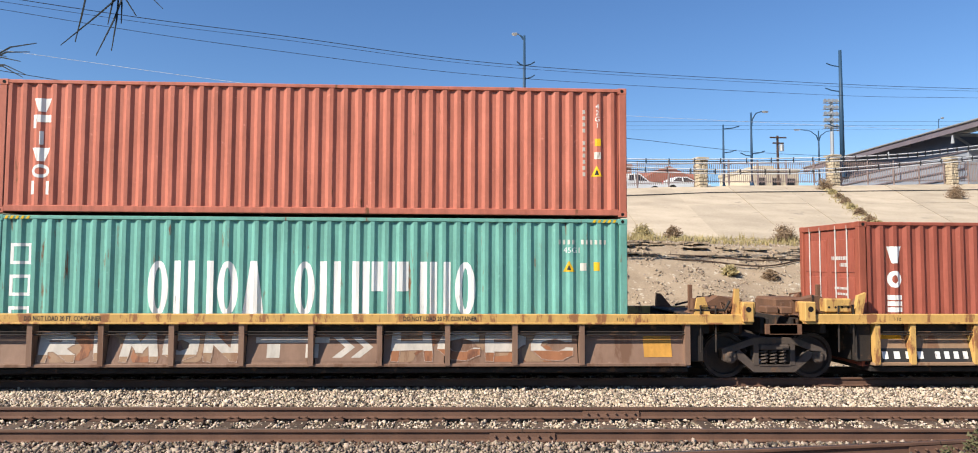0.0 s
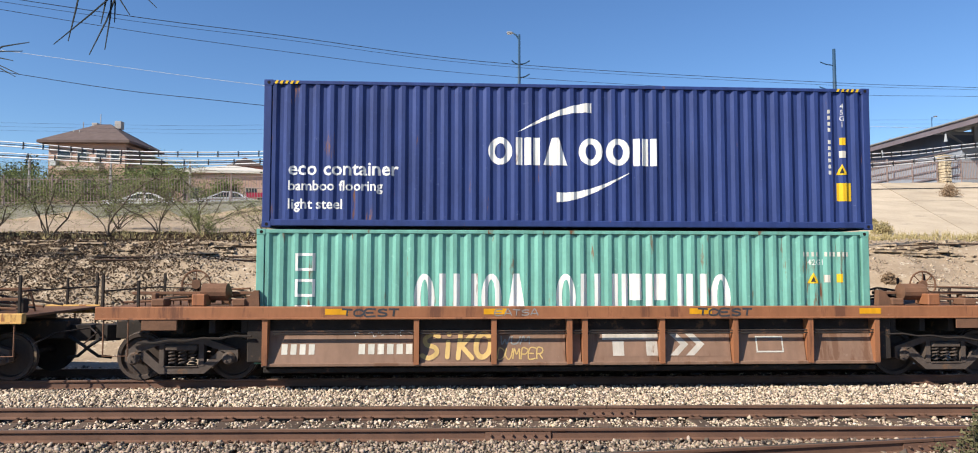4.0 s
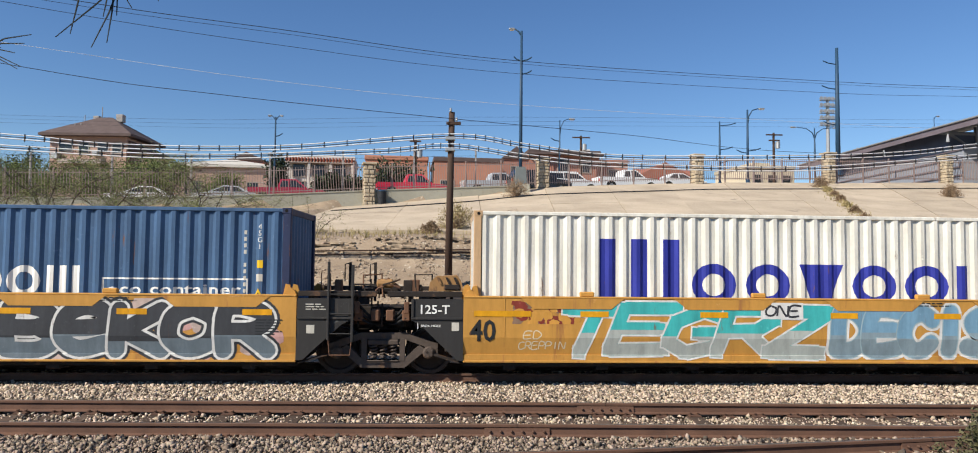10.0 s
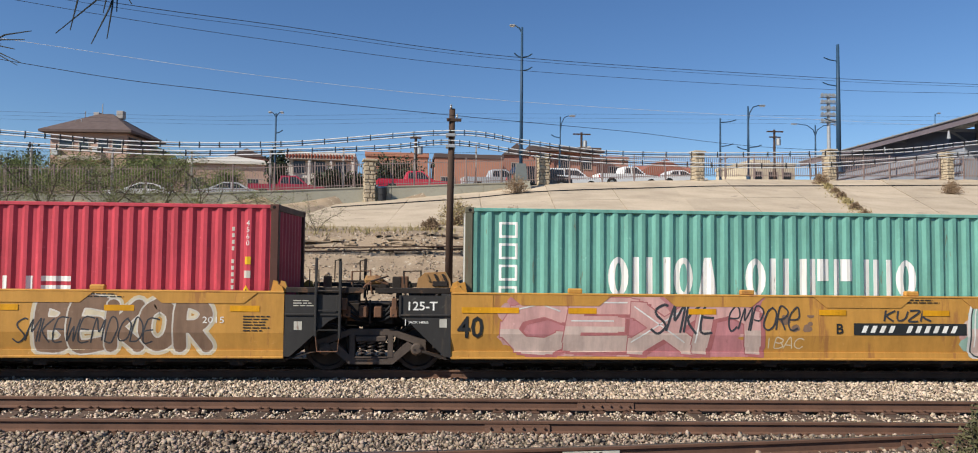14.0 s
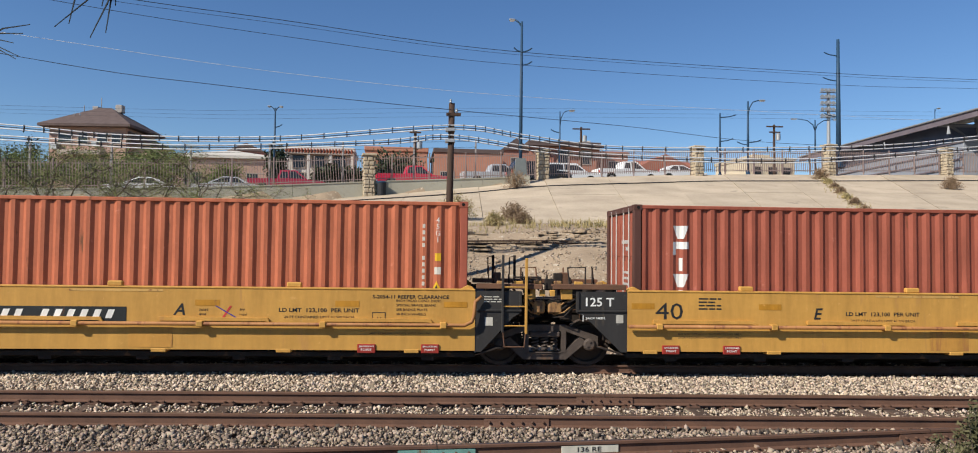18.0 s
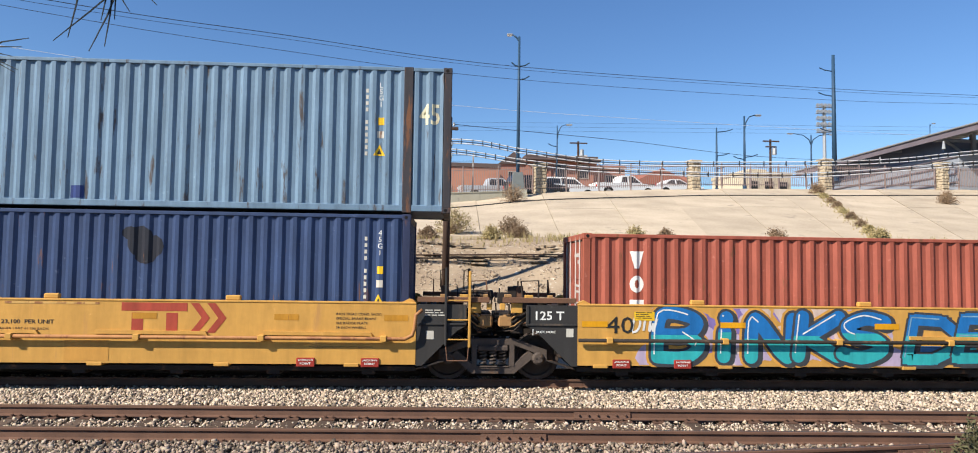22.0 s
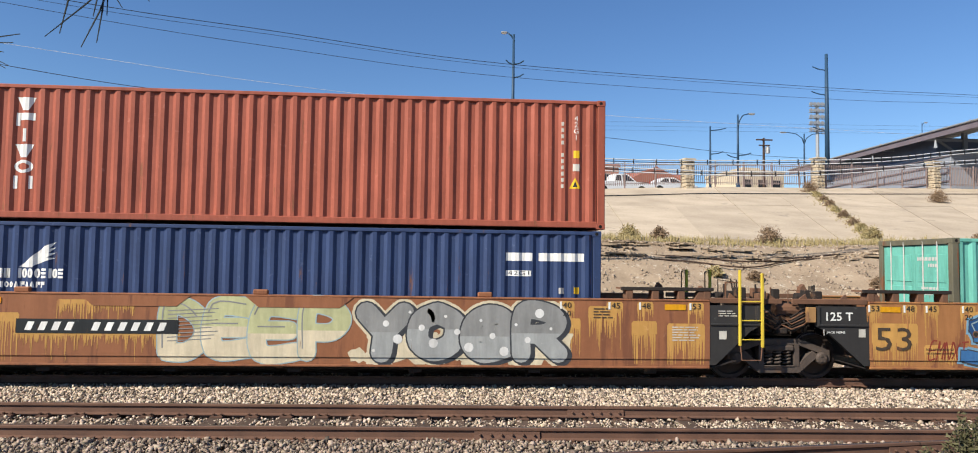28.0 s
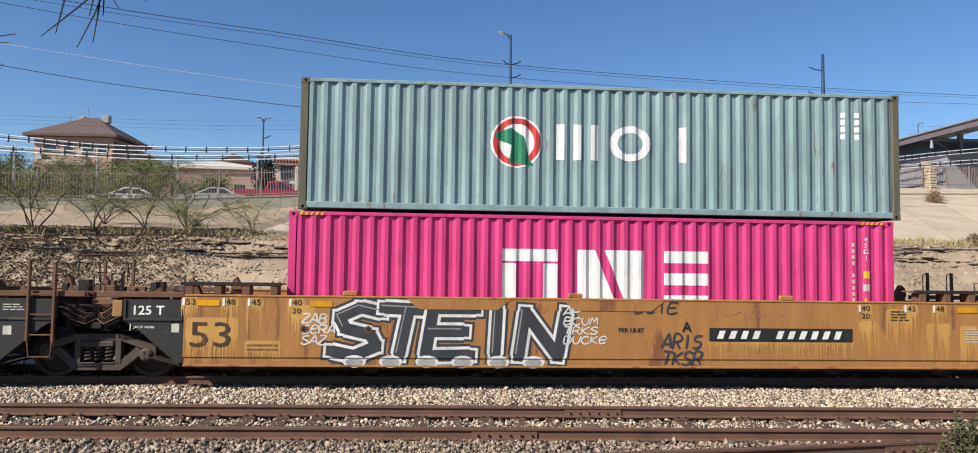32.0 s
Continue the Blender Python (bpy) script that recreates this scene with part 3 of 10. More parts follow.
            ob = part(piece_name, me, None, parent, label)
            if piece_name in ("small_emblem", "small_print", "number_bar", "graffiti_shape", "spray_line", "old_paint", "hazard_stripe"):
                ob["kind"] = "stuff"
        return proud


def on_container(ob, marks, length, name="painted_mark", label=""):
    a = -length / 2 + 0.17
    cuts = [a + x for x in ridge_breaks(0.0, length - 0.34)]
    return marks.lay(ob, name, lambda x, z: -(W8 / 2 - 0.012 - ridge(x - a)), cuts, (), 0.003, label)


P_WHITE = paint("mark_white", (0.80, 0.79, 0.75), wear=0.12, fade=0.9)
P_BLUE = paint("mark_blue", (0.03, 0.04, 0.30), wear=0.05)
P_BLACK = paint("mark_black", (0.022, 0.025, 0.027), wear=0.06, fade=0.9)
P_FADEDBLACK = paint("faded_black", (0.07, 0.05, 0.035), wear=0.4)
P_RED = paint("mark_red", (0.36, 0.06, 0.035), wear=0.08)
P_YELLOW = paint("mark_yellow", (0.75, 0.46, 0.02), wear=0.04)
P_OCHRE = paint("reflector_ochre", (0.50, 0.235, 0.025), wear=0.1)
P_ORANGE = paint("reflector_orange", (0.70, 0.33, 0.01), wear=0.03)
P_FLAGRED = paint("flag_red", (0.55, 0.05, 0.05), wear=0.05)
P_GREENMARK = paint("mark_green", (0.03, 0.22, 0.12), wear=0.03)
P_STONEWHITE = paint("faded_white", (0.58, 0.55, 0.48), wear=0.25)
P_CREAM = paint("mark_cream", (0.72, 0.66, 0.45), wear=0.12)

P_SOOT = paint("soot_black", (0.018, 0.02, 0.03), wear=0.3)
STRINGS = set()
for body in ("45G1", "42G1", "4560", "L5G1", "4561", "4261"):
    STRINGS |= {(c, False, False) for c in body}
STRINGS |= {("40", True, False), ("53", True, False), ("45", True, False), ("125 T", True, False), ("125-T", True, False), ("A", True, True), ("D", True, True), ("E", True, True),
            ("B", True, True), ("B", True, False), ("A", True, False), ("C", True, False), ("LD LMT  123,100  PER UNIT", True, False), ("20 FT CONTAINER LIMIT 61,500 EACH", False, False),
            ("JACKING", True, False), ("POINT", True, False), ("JACK HERE", True, False), ("S-2054-11 REEFER CLEARANCE", True, False), ("L 261-6", True, False),
            ("CAUTION", True, False), ("eco container", True, False), ("bamboo flooring", True, False), ("light steel", True, False),
            ("DO NOT LOAD 20 FT. CONTAINER", True, False), ("136 RE", True, False), ("53", False, False), ("48", False, False), ("45", False, False), ("40", False, False),
            ("20", False, False), ("2015", False, False), ("PER UNIT", True, False), ("LD LMT 119600 PER UNIT", True, False), ("45G1", False, False), ("42G1", False, False),
            ("4561", False, False), ("H", True, False), ("INCH TREAD COND. SHOES", False, False), ("SPECIAL BRAKE BEAMS", False, False), ("SEE BADGE PLATE", False, False),
            ("38 INCH WHEELS", False, False), ("NON INTERCHANGE CAR", True, False), ("SEE EQUIPMENT REGISTER", True, False), ("next", False, True), ("load", False, True), ("any", False, True), ("road", False, True),
            ("DO NOT LIFT BOTH UNITS FROM THIS AREA", False, False), ("JACK AT JACKING POINTS, EMPTY CAR ONLY", False, False), ("110", False, False)}
WORDS = words(sorted(STRINGS))


def edge_marks(m, length, height, size_code, mat=None, number=True, x=None, style="down"):
    """The number column (as bars), the size code and the small warning plates near the right edge."""
    mat = mat or P_WHITE
    h = length / 2 if length < 13 else 6.05
    x = h - 0.62 if x is None else x
    if style == "down":
        if number:
            z = height - 0.45
            m.together("number_bar")
            for k in range(12):
                if k not in (4, 11):
                    m.box(x - 0.268, x - 0.218, z - k * 0.125 - 0.075, z - k * 0.125, P_STONEWHITE if mat is P_WHITE else mat)
            m.apart()
        m.text(size_code, x + 0.03, height - 0.42, 0.10, mat, down=True)
        m.box(x - 0.02, x + 0.1, height - 1.17, height - 1.02, P_YELLOW)
        m.box(x - 0.03, x + 0.1, height - 1.43, height - 1.29, P_STONEWHITE)
        m.put([(x - 0.1, height - 1.78), (x + 0.13, height - 1.78), (x + 0.015, height - 1.56)], [(0, 1, 2)], P_YELLOW)
        m.put([(x - 0.03, height - 1.75), (x + 0.06, height - 1.75), (x + 0.015, height - 1.63)], [(0, 1, 2)], P_BLACK)
    else:
        if number:
            m.together("number_bar")
            for k in range(12):
                if k not in (4, 11):
                    m.box(x - 0.75 + k * 0.09, x - 0.705 + k * 0.09, height - 0.51, height - 0.42, P_STONEWHITE if mat is P_WHITE else mat)
            m.apart()
        m.text(size_code, x - 0.65, height - 0.68, 0.11, mat)
        # dark disc laid on the pad; the shade of an opening as colour
        m.put([(x - 0.66, height - 1.05), (x - 0.43, height - 1.05), (x - 0.545, height - 0.83)], [(0, 1, 2)], P_YELLOW)
        m.put([(x - 0.59, height - 1.02), (x - 0.5, height - 1.02), (x - 0.545, height - 0.91)], [(0, 1, 2)], P_BLACK)
        m.box(x - 0.32, x - 0.2, height - 1.03, height - 0.88, P_STONEWHITE)
        m.box(x - 0.05, x + 0.06, height - 1.03, height - 0.86, P_YELLOW)


# small dark discs paint the shade of four holes
def hazard(ob, length, height):
    """Black and yellow stripes on the top rail beside the corners."""
    for s in (-1, 1):
        m = Marks()
        m.together("hazard_stripe")
        for k in range(5):
            a = s * (length / 2 - 0.25 - k * 0.1)
            m.put([(a - 0.05, height - 0.08), (a, height - 0.08), (a + 0.03, height - 0.02), (a - 0.02, height - 0.02)], [(0, 1, 2, 3)], P_YELLOW)
        m.apart()
        m.lay(ob, "hazard_stripe", lambda x, z: -W8 / 2 + 0.002)


def decorate():
    m = Marks()                                                            # teal double stack
    m.signs("ohioa ohippiho", -3.2, 0.98, 1.05, 0.40, 0.09, P_WHITE, 0.13)
    m.signs("qqq", -5.78, 1.95, 0.4, 0.4, 0.2, P_WHITE, 0.15, True)
    edge_marks(m, L40, TALL, "45G1", style="across")
    on_container(LOADS["r1_low"], m, L40), hazard(LOADS["r1_low"], L40, TALL)
    m = Marks()
    m.signs("tpitoh", -5.45, 1.96, 0.26, 0.34, 0.06, P_WHITE, 0.26, True)
    edge_marks(m, L40, LOW, "42G1")
    on_container(LOADS["r1_top"], m, L40)
    m = Marks()                                                            # maroon
    m.signs("toe", -5.5, 2.05, 0.34, 0.3, 0.15, P_WHITE, 0.28, True)
    edge_marks(m, L40, TALL, "45G1")
    m.box(4.81, 5.2, 1.32, 1.56, P_YELLOW)
    m.text("CAUTION", 4.84, 1.45, 0.08, P_BLACK, True, width=0.33)
    m.bars(4.85, 1.41, 0.3, 0.07, 2, P_BLACK, 5)
    on_container(LOADS["r2"], m, L40)
    m = Marks()
    m.signs("ohioa ohippiho", -3.06, 0.78, 0.95, 0.40, 0.09, P_WHITE, 0.13)
    m.signs("qqq", -5.35, 1.78, 0.34, 0.38, 0.16, P_WHITE, 0.15, True)
    edge_marks(m, L40, LOW, "42G1", style="across")
    on_container(LOADS["r3_low"], m, L40)
    m = Marks()                                                            # deep blue
    m.signs("oma", -1.71, 1.26, 0.55, 0.48, 0.07, P_WHITE, 0.24), m.signs("oom", 0.1, 1.26, 0.55, 0.48, 0.07, P_WHITE, 0.24)
    arc = [(-1.11 + 1.47 * k / 12, 1.93 + 0.59 * math.sin(k / 12 * 1.5)) for k in range(13)]
    low = [(x, z - 0.01 - 0.19 * k / 12) for k, (x, z) in enumerate(arc)]
    m.put(arc + low, [(k, k + 1, 14 + k, 13 + k) for k in range(12)], P_WHITE)
    m.put([(0.01 - x, 3.04 - z) for x, z in arc + low], [(k, k + 1, 14 + k, 13 + k) for k in range(12)], P_WHITE)
    for k, body in enumerate(("eco container", "bamboo flooring", "light steel")):
        m.text(body, -5.6, 1.02 - k * 0.36, 0.26, P_WHITE, True)
    edge_marks(m, L40, TALL, "45G1")
    m.box(5.38, 5.68, 0.58, 0.95, P_YELLOW)
    on_container(LOADS["r3_top"], m, L40), hazard(LOADS["r3_top"], L40, TALL)
    m = Marks()                                                            # bright red
    m.oval(-5.2, 2.42, 0.11, 0.11, P_WHITE)
    m.oval(-5.2, 2.42, 0.06, 0.06, C_STEEL)
    m.signs("mapillah", -5.55, 2.18, 0.1, 0.07, 0.012, P_WHITE, 0.24)
    edge_marks(m, L40, TALL, "45G1")
    on_container(LOADS["m1"], m, L40)
    m = Marks()                                                            # slate blue
    m.signs("oma", -2.25, 1.14, 0.6, 0.62, 0.1, P_WHITE, 0.24), m.signs("oom", 0.08, 1.14, 0.6, 0.62, 0.1, P_WHITE, 0.24)
    arc = [(-1.1 + 1.35 * k / 12, 2.02 + 0.5 * math.sin(k / 12 * 1.5)) for k in range(13)]
    low = [(x, z - 0.02 - 0.13 * k / 12) for k, (x, z) in enumerate(arc)]
    m.put(arc + low, [(k, k + 1, 14 + k, 13 + k) for k in range(12)], P_WHITE)
    for a, b, c, d in ((2.55, 5.3, 1.49, 1.52), (2.55, 2.58, 1.15, 1.49), (5.27, 5.3, 1.15, 1.49)):
        m.box(a, b, c, d, P_WHITE)
    m.text("eco container", 2.66, 1.2, 0.2, P_WHITE, True, width=2.5)
    edge_marks(m, L40, TALL, "45G1")
    on_container(LOADS["m2"], m, L40)
    m = Marks()                                                            # off-white
    m.signs("m", -3.6, 1.12, 1.25, 1.6, 0.1, P_BLUE, 0.26)
    m.signs("oitooh".replace("i", "o"), -1.75, 1.05, 0.85, 0.9, 0.2, P_BLUE, 0.26)
    edge_marks(m, L40, TALL, "4561", P_BLACK, style="across")
    on_container(LOADS["m3"], m, L40)
    m = Marks()                                                            # crimson
    m.put([(-5.65, 2.02), (-5.1, 1.9), (-4.98, 1.98), (-4.92, 1.58), (-5.1, 1.56), (-5.55, 1.6)], [(0, 1, 2, 3, 4, 5)], P_STONEWHITE)
    m.put(*[[(-5.3 + 0.15 * px, 1.66 + 0.2 * pz) for px, pz in ring(1.0, 0.25)[0]], ring(1.0, 0.25)[1]], P_RED)
    m.signs("m", -1.9, 1.16, 0.62, 0.95, 0.1, P_WHITE, 0.26)
    m.signs("ihhe", -0.3, 1.02, 0.45, 0.55, 0.18, P_WHITE, 0.22)
    m.box(-2.3, -2.2, 1.7, 1.76, P_WHITE), m.box(-0.85, -0.75, 1.7, 1.76, P_WHITE)
    edge_marks(m, L40, TALL, "4560")
    on_container(LOADS["m4"], m, L40)
    m = Marks()                                                            # weathered teal
    m.signs("ohioa ohippiho", -3.25, 1.15, 0.8, 0.40, 0.09, P_WHITE, 0.16)
    m.signs("qqqq", -5.42, 2.3, 0.31, 0.36, 0.11, P_WHITE, 0.15, True)
    edge_marks(m, L40, TALL, "45G1", style="across")
    on_container(LOADS["m5"], m, L40)
    for key in ("p1", "p2"):
        m = Marks()
        m.signs("tpito", -5.3, 2.22, 0.26, 0.32, 0.06, P_WHITE, 0.26, True)
        edge_marks(m, L40, TALL, "45G1")
        on_container(LOADS[key], m, L40)
    m = Marks()                                                            # navy
    for k in range(5):
        z = 2.42 - k * 0.075
        m.put([(-5.75 + 0.03 * k, z), (-5.25, z - 0.02), (-5.25, z + 0.055), (-5.77 + 0.03 * k, z + 0.075)], [(0, 1, 2, 3)], P_FLAGRED if k % 2 else P_WHITE)
    m.signs("hah", -5.05, 2.18, 0.25, 0.33, 0.04, P_WHITE, 0.28)
    m.signs("eihe", -3.95, 2.18, 0.1, 0.1, 0.02, P_WHITE, 0.28)
    edge_marks(m, L40, TALL, "45G1")
    for x, z, a, b in ((0.95, 2.3, 0.26, 0.3), (1.2, 2.2, 0.2, 0.22), (0.75, 2.45, 0.16, 0.13), (1.05, 2.0, 0.2, 0.14)):
        m.oval(x, z, a, b, P_SOOT, 9, "scorch_mark")
    on_container(LOADS["p3_low"], m, L40)
    m = Marks()                                                            # long pale blue
    m.box(-5.6, -4.85, 2.46, 2.56, P_FLAGRED)
    m.signs("api", -5.62, 2.08, 0.34, 0.26, 0.03, P_CREAM, 0.3)
    edge_marks(m, L45, TALL, "L5G1")
    m.text("45", 6.22, 1.75, 0.42, P_CREAM, True, width=0.4)
    m.box(-0.4, -0.15, 0.18, 0.42, C_NAVY)
    on_container(LOADS["p3_top"], m, L45)
    m = Marks()
    m.signs("toe", -5.15, 1.9, 0.34, 0.28, 0.14, P_WHITE, 0.28, True)
    edge_marks(m, L40, LOW, "4561")
    on_container(LOADS["p4"], m, L40)
    m = Marks()
    edge_marks(m, L40, TALL, "45G1")
    on_container(LOADS["p5"], m, L40)
    m = Marks()                                                            # navy with a wing
    for k in range(4):
        m.put([(-5.0 + 0.1 * k, 1.72 + 0.02 * k), (-4.55, 2.12 - 0.07 * k), (-4.35, 2.2 - 0.1 * k), (-4.75, 1.72 + 0.01 * k)], [(0, 1, 2, 3)], P_WHITE)
    m.signs("hhm ioooetoe".replace("t", "i"), -5.5, 1.52, 0.18, 0.1, 0.018, P_WHITE, 0.24)
    m.signs("mooapaapp", -5.35, 1.34, 0.11, 0.08, 0.015, P_WHITE, 0.24)
    m.box(4.2, 4.72, 1.98, 2.14, P_WHITE), m.box(4.85, 5.75, 1.98, 2.14, P_WHITE)
    m.box(4.2, 4.7, 1.68, 1.79, P_WHITE)
    m.text("42G1", 4.24, 1.7, 0.08, P_BLACK, width=0.42)
    m.box(5.25, 5.36, 1.34, 1.46, P_STONEWHITE), m.box(5.55, 5.66, 1.34, 1.47, P_YELLOW)
    on_container(LOADS["w1_low"], m, L40)
    m = Marks()
    m.signs("tpitoh", -5.25, 2.08, 0.25, 0.34, 0.05, P_WHITE, 0.26, True)
    edge_marks(m, L40, LOW, "42G1")
    on_container(LOADS["w1_top"], m, L40)
    m = Marks()
    m.box(-5.45, -5.05, 1.0, 2.15, P_WHITE)
    for k in range(6):
        m.box(-5.38, -5.14, 1.95 - k * 0.18, 2.08 - k * 0.18, P_BLACK)
    edge_marks(m, L40, LOW, "42G1", style="across")
    on_container(LOADS["w2"], m, L40)
    m = Marks()                                                            # magenta
    m.box(-1.95, -0.85, 1.98, 2.22, P_WHITE), m.box(-1.95, -1.67, 1.1, 1.94, P_WHITE), m.box(-1.13, -0.85, 1.1, 1.94, P_WHITE)
    m.put([(-0.45, 2.22), (-0.1, 2.22), (0.35, 1.1), (-0.45, 1.1)], [(0, 1, 2, 3)], P_WHITE)
    m.put([(0.1, 2.22), (0.9, 2.22), (0.9, 1.1), (0.55, 1.1)], [(0, 1, 2, 3)], P_WHITE)
    for z in (1.1, 1.54, 1.98):
        m.box(1.3, 2.2, z, z + 0.24, P_WHITE)
    edge_marks(m, L40, TALL, "45G1")
    on_container(LOADS["w3_low"], m, L40), hazard(LOADS["w3_low"], L40, TALL)
    m = Marks()                                                            # blue grey
    m.oval(-1.85, 1.42, 0.52, 0.52, P_WHITE)
    on_container(LOADS["w3_top"], m, L40)
    m = Marks()
    m.put([(-1.85 + 0.48 * px, 1.42 + 0.48 * pz) for px, pz in [(2 * a - 1, 2 * b - 1) for a, b in ring(1.0, 0.13, 26)[0]]], ring(1.0, 0.13, 26)[1], P_FLAGRED)
    m.put([(-2.25, 1.62), (-1.95, 1.7), (-1.7, 1.52), (-1.6, 1.1), (-1.5, 0.95), (-2.0, 1.0), (-1.95, 1.35), (-2.3, 1.5)], [tuple(range(8))], P_GREENMARK)
    m.signs("moi", -1.05, 1.08, 0.72, 0.85, 0.22, P_WHITE, 0.22)
    for k in range(4):
        m.box(4.85, 4.93, 2.1 - k * 0.15, 2.2 - k * 0.15, P_WHITE), m.box(5.15, 5.23, 2.1 - k * 0.15, 2.2 - k * 0.15, P_WHITE)
    a = -L40 / 2 + 0.17
    m.lay(LOADS["w3_top"], "painted_mark", lambda x, z: -(W8 / 2 - 0.012 - ridge(x - a)), [a + x for x in ridge_breaks(0.0, L40 - 0.34)], (), 0.006)


decorate()


# strokes of painted capitals in a cell of one by one
GLYPHS = {
    "A": [[(0.0, 0.0), (0.42, 1.0), (0.62, 1.0), (1.0, 0.0)], [(0.2, 0.34), (0.8, 0.34)]],
    "B": [[(0.06, 0.0), (0.06, 1.0), (0.66, 1.0), (0.92, 0.8), (0.66, 0.55), (0.06, 0.55)], [(0.66, 0.55), (1.0, 0.28), (0.72, 0.0), (0.06, 0.0)]],
    "C": [[(0.98, 0.82), (0.62, 1.0), (0.16, 0.84), (0.02, 0.42), (0.3, 0.04), (0.72, 0.0), (1.0, 0.2)]],
    "D": [[(0.04, 0.0), (0.04, 1.0), (0.6, 0.96), (0.98, 0.62), (0.94, 0.26), (0.56, 0.0), (0.04, 0.0)]],
    "E": [[(1.0, 1.0), (0.06, 1.0), (0.02, 0.0), (1.0, 0.02)], [(0.06, 0.52), (0.8, 0.52)]],
    "e": [[(0.08, 0.48), (0.92, 0.56), (0.86, 0.9), (0.46, 1.0), (0.1, 0.76), (0.06, 0.26), (0.42, 0.0), (0.96, 0.14)]],
    "G": [[(0.96, 0.84), (0.55, 1.0), (0.1, 0.74), (0.06, 0.26), (0.46, 0.0), (0.94, 0.14), (0.96, 0.46), (0.56, 0.46)]],
    "H": [[(0.08, 1.0), (0.04, 0.0)], [(0.92, 1.0), (0.98, 0.0)], [(0.06, 0.5), (0.94, 0.54)]],
    "I": [[(0.42, 1.0), (0.56, 0.0)]],
    "i": [[(0.46, 0.6), (0.52, 0.0)], [(0.46, 0.96), (0.5, 0.92)]],
    "K": [[(0.08, 1.0), (0.06, 0.0)], [(0.96, 1.0), (0.2, 0.48), (1.0, 0.0)]],
    "M": [[(0.0, 0.0), (0.14, 1.0), (0.5, 0.4), (0.86, 1.0), (1.0, 0.0)]],
    "N": [[(0.04, 0.0), (0.06, 1.0), (0.92, 0.0), (0.98, 1.0)]],
    "n": [[(0.04, 0.0), (0.08, 0.86), (0.5, 1.0), (0.92, 0.72), (1.0, 0.0)]],
    "O": [[(0.5, 1.0), (0.08, 0.78), (0.04, 0.26), (0.46, 0.0), (0.92, 0.22), (0.96, 0.74), (0.5, 1.0)]],
    "P": [[(0.06, 0.0), (0.06, 1.0), (0.7, 1.0), (0.98, 0.74), (0.7, 0.46), (0.06, 0.46)]],
    "R": [[(0.06, 0.0), (0.06, 1.0), (0.68, 1.0), (0.94, 0.76), (0.66, 0.5), (0.1, 0.48)], [(0.46, 0.48), (1.0, 0.0)]],
    "S": [[(0.98, 0.9), (0.52, 1.0), (0.08, 0.8), (0.24, 0.56), (0.8, 0.44), (0.96, 0.2), (0.5, 0.0), (0.0, 0.1)]],
    "T": [[(0.0, 1.0), (1.0, 0.96)], [(0.54, 0.96), (0.46, 0.0)]],
    "U": [[(0.04, 1.0), (0.08, 0.26), (0.46, 0.0), (0.9, 0.24), (0.96, 1.0)]],
    "W": [[(0.0, 1.0), (0.22, 0.0), (0.5, 0.62), (0.76, 0.0), (1.0, 1.0)]],
    "X": [[(0.0, 1.0), (1.0, 0.0)], [(0.98, 1.0), (0.02, 0.0)]],
    "Y": [[(0.02, 1.0), (0.5, 0.5), (0.98, 1.0)], [(0.5, 0.5), (0.46, 0.0)]],
    "Z": [[(0.04, 1.0), (0.96, 0.98), (0.04, 0.02), (1.0, 0.0)]],
    ">": [[(0.0, 0.5), (1.0, 0.5)], [(0.55, 0.95), (1.0, 0.5), (0.55, 0.05)]],
}


def below(poly, level):
    """The part of a flat outline under a height."""
    out = []
    for (ax, az), (bx, bz) in zip(poly, poly[1:] + poly[:1]):
        if az <= level:
            out.append((ax, az))
        if (az <= level) != (bz <= level):
            t = (level - az) / (bz - az)
            out.append((ax + (bx - ax) * t, level))
    return out


def above(poly, level):
    return [(x, -z) for x, z in below([(x, -z) for x, z in poly], -level)]


def rounded(pts, steps=4):
    """A line smoothed through its points."""
    out = []
    for i in range(len(pts) - 1):
        a, b, c, d = pts[max(i - 1, 0)], pts[i], pts[i + 1], pts[min(i + 2, len(pts) - 1)]
        for k in range(steps):
            t = k / steps
            out.append(tuple(0.5 * (2 * b[j] + (c[j] - a[j]) * t + (2 * a[j] - 5 * b[j] + 4 * c[j] - d[j]) * t * t + (3 * b[j] - a[j] - 3 * c[j] + d[j]) * t ** 3) for j in (0, 1)))
    return out + [pts[-1]]


def fat_stroke(pts, r, soft):
    """One broad stroke as sheets of flat pieces that do not overlap within a sheet: its legs, and round or square blocks at its bends."""
    legs = []
    for (ax, az), (bx, bz) in zip(pts, pts[1:]):
        d = math.hypot(bx - ax, bz - az) or 1
        nx, nz = -(bz - az) / d * r, (bx - ax) / d * r
        legs.append([(ax + nx, az + nz), (ax - nx, az - nz), (bx - nx, bz - nz), (bx + nx, bz + nz)])
    n, flat, grow = (12, 0.0, 1.0) if soft else (4, 0.72, 1.22)
    blocks = [[(x + r * grow * math.cos(j * math.tau / n + flat), z + r * grow * math.sin(j * math.tau / n + flat)) for j in range(n)] for x, z in pts]
    return [legs[k::5] for k in range(5)] + [blocks[k::7] for k in range(7)]


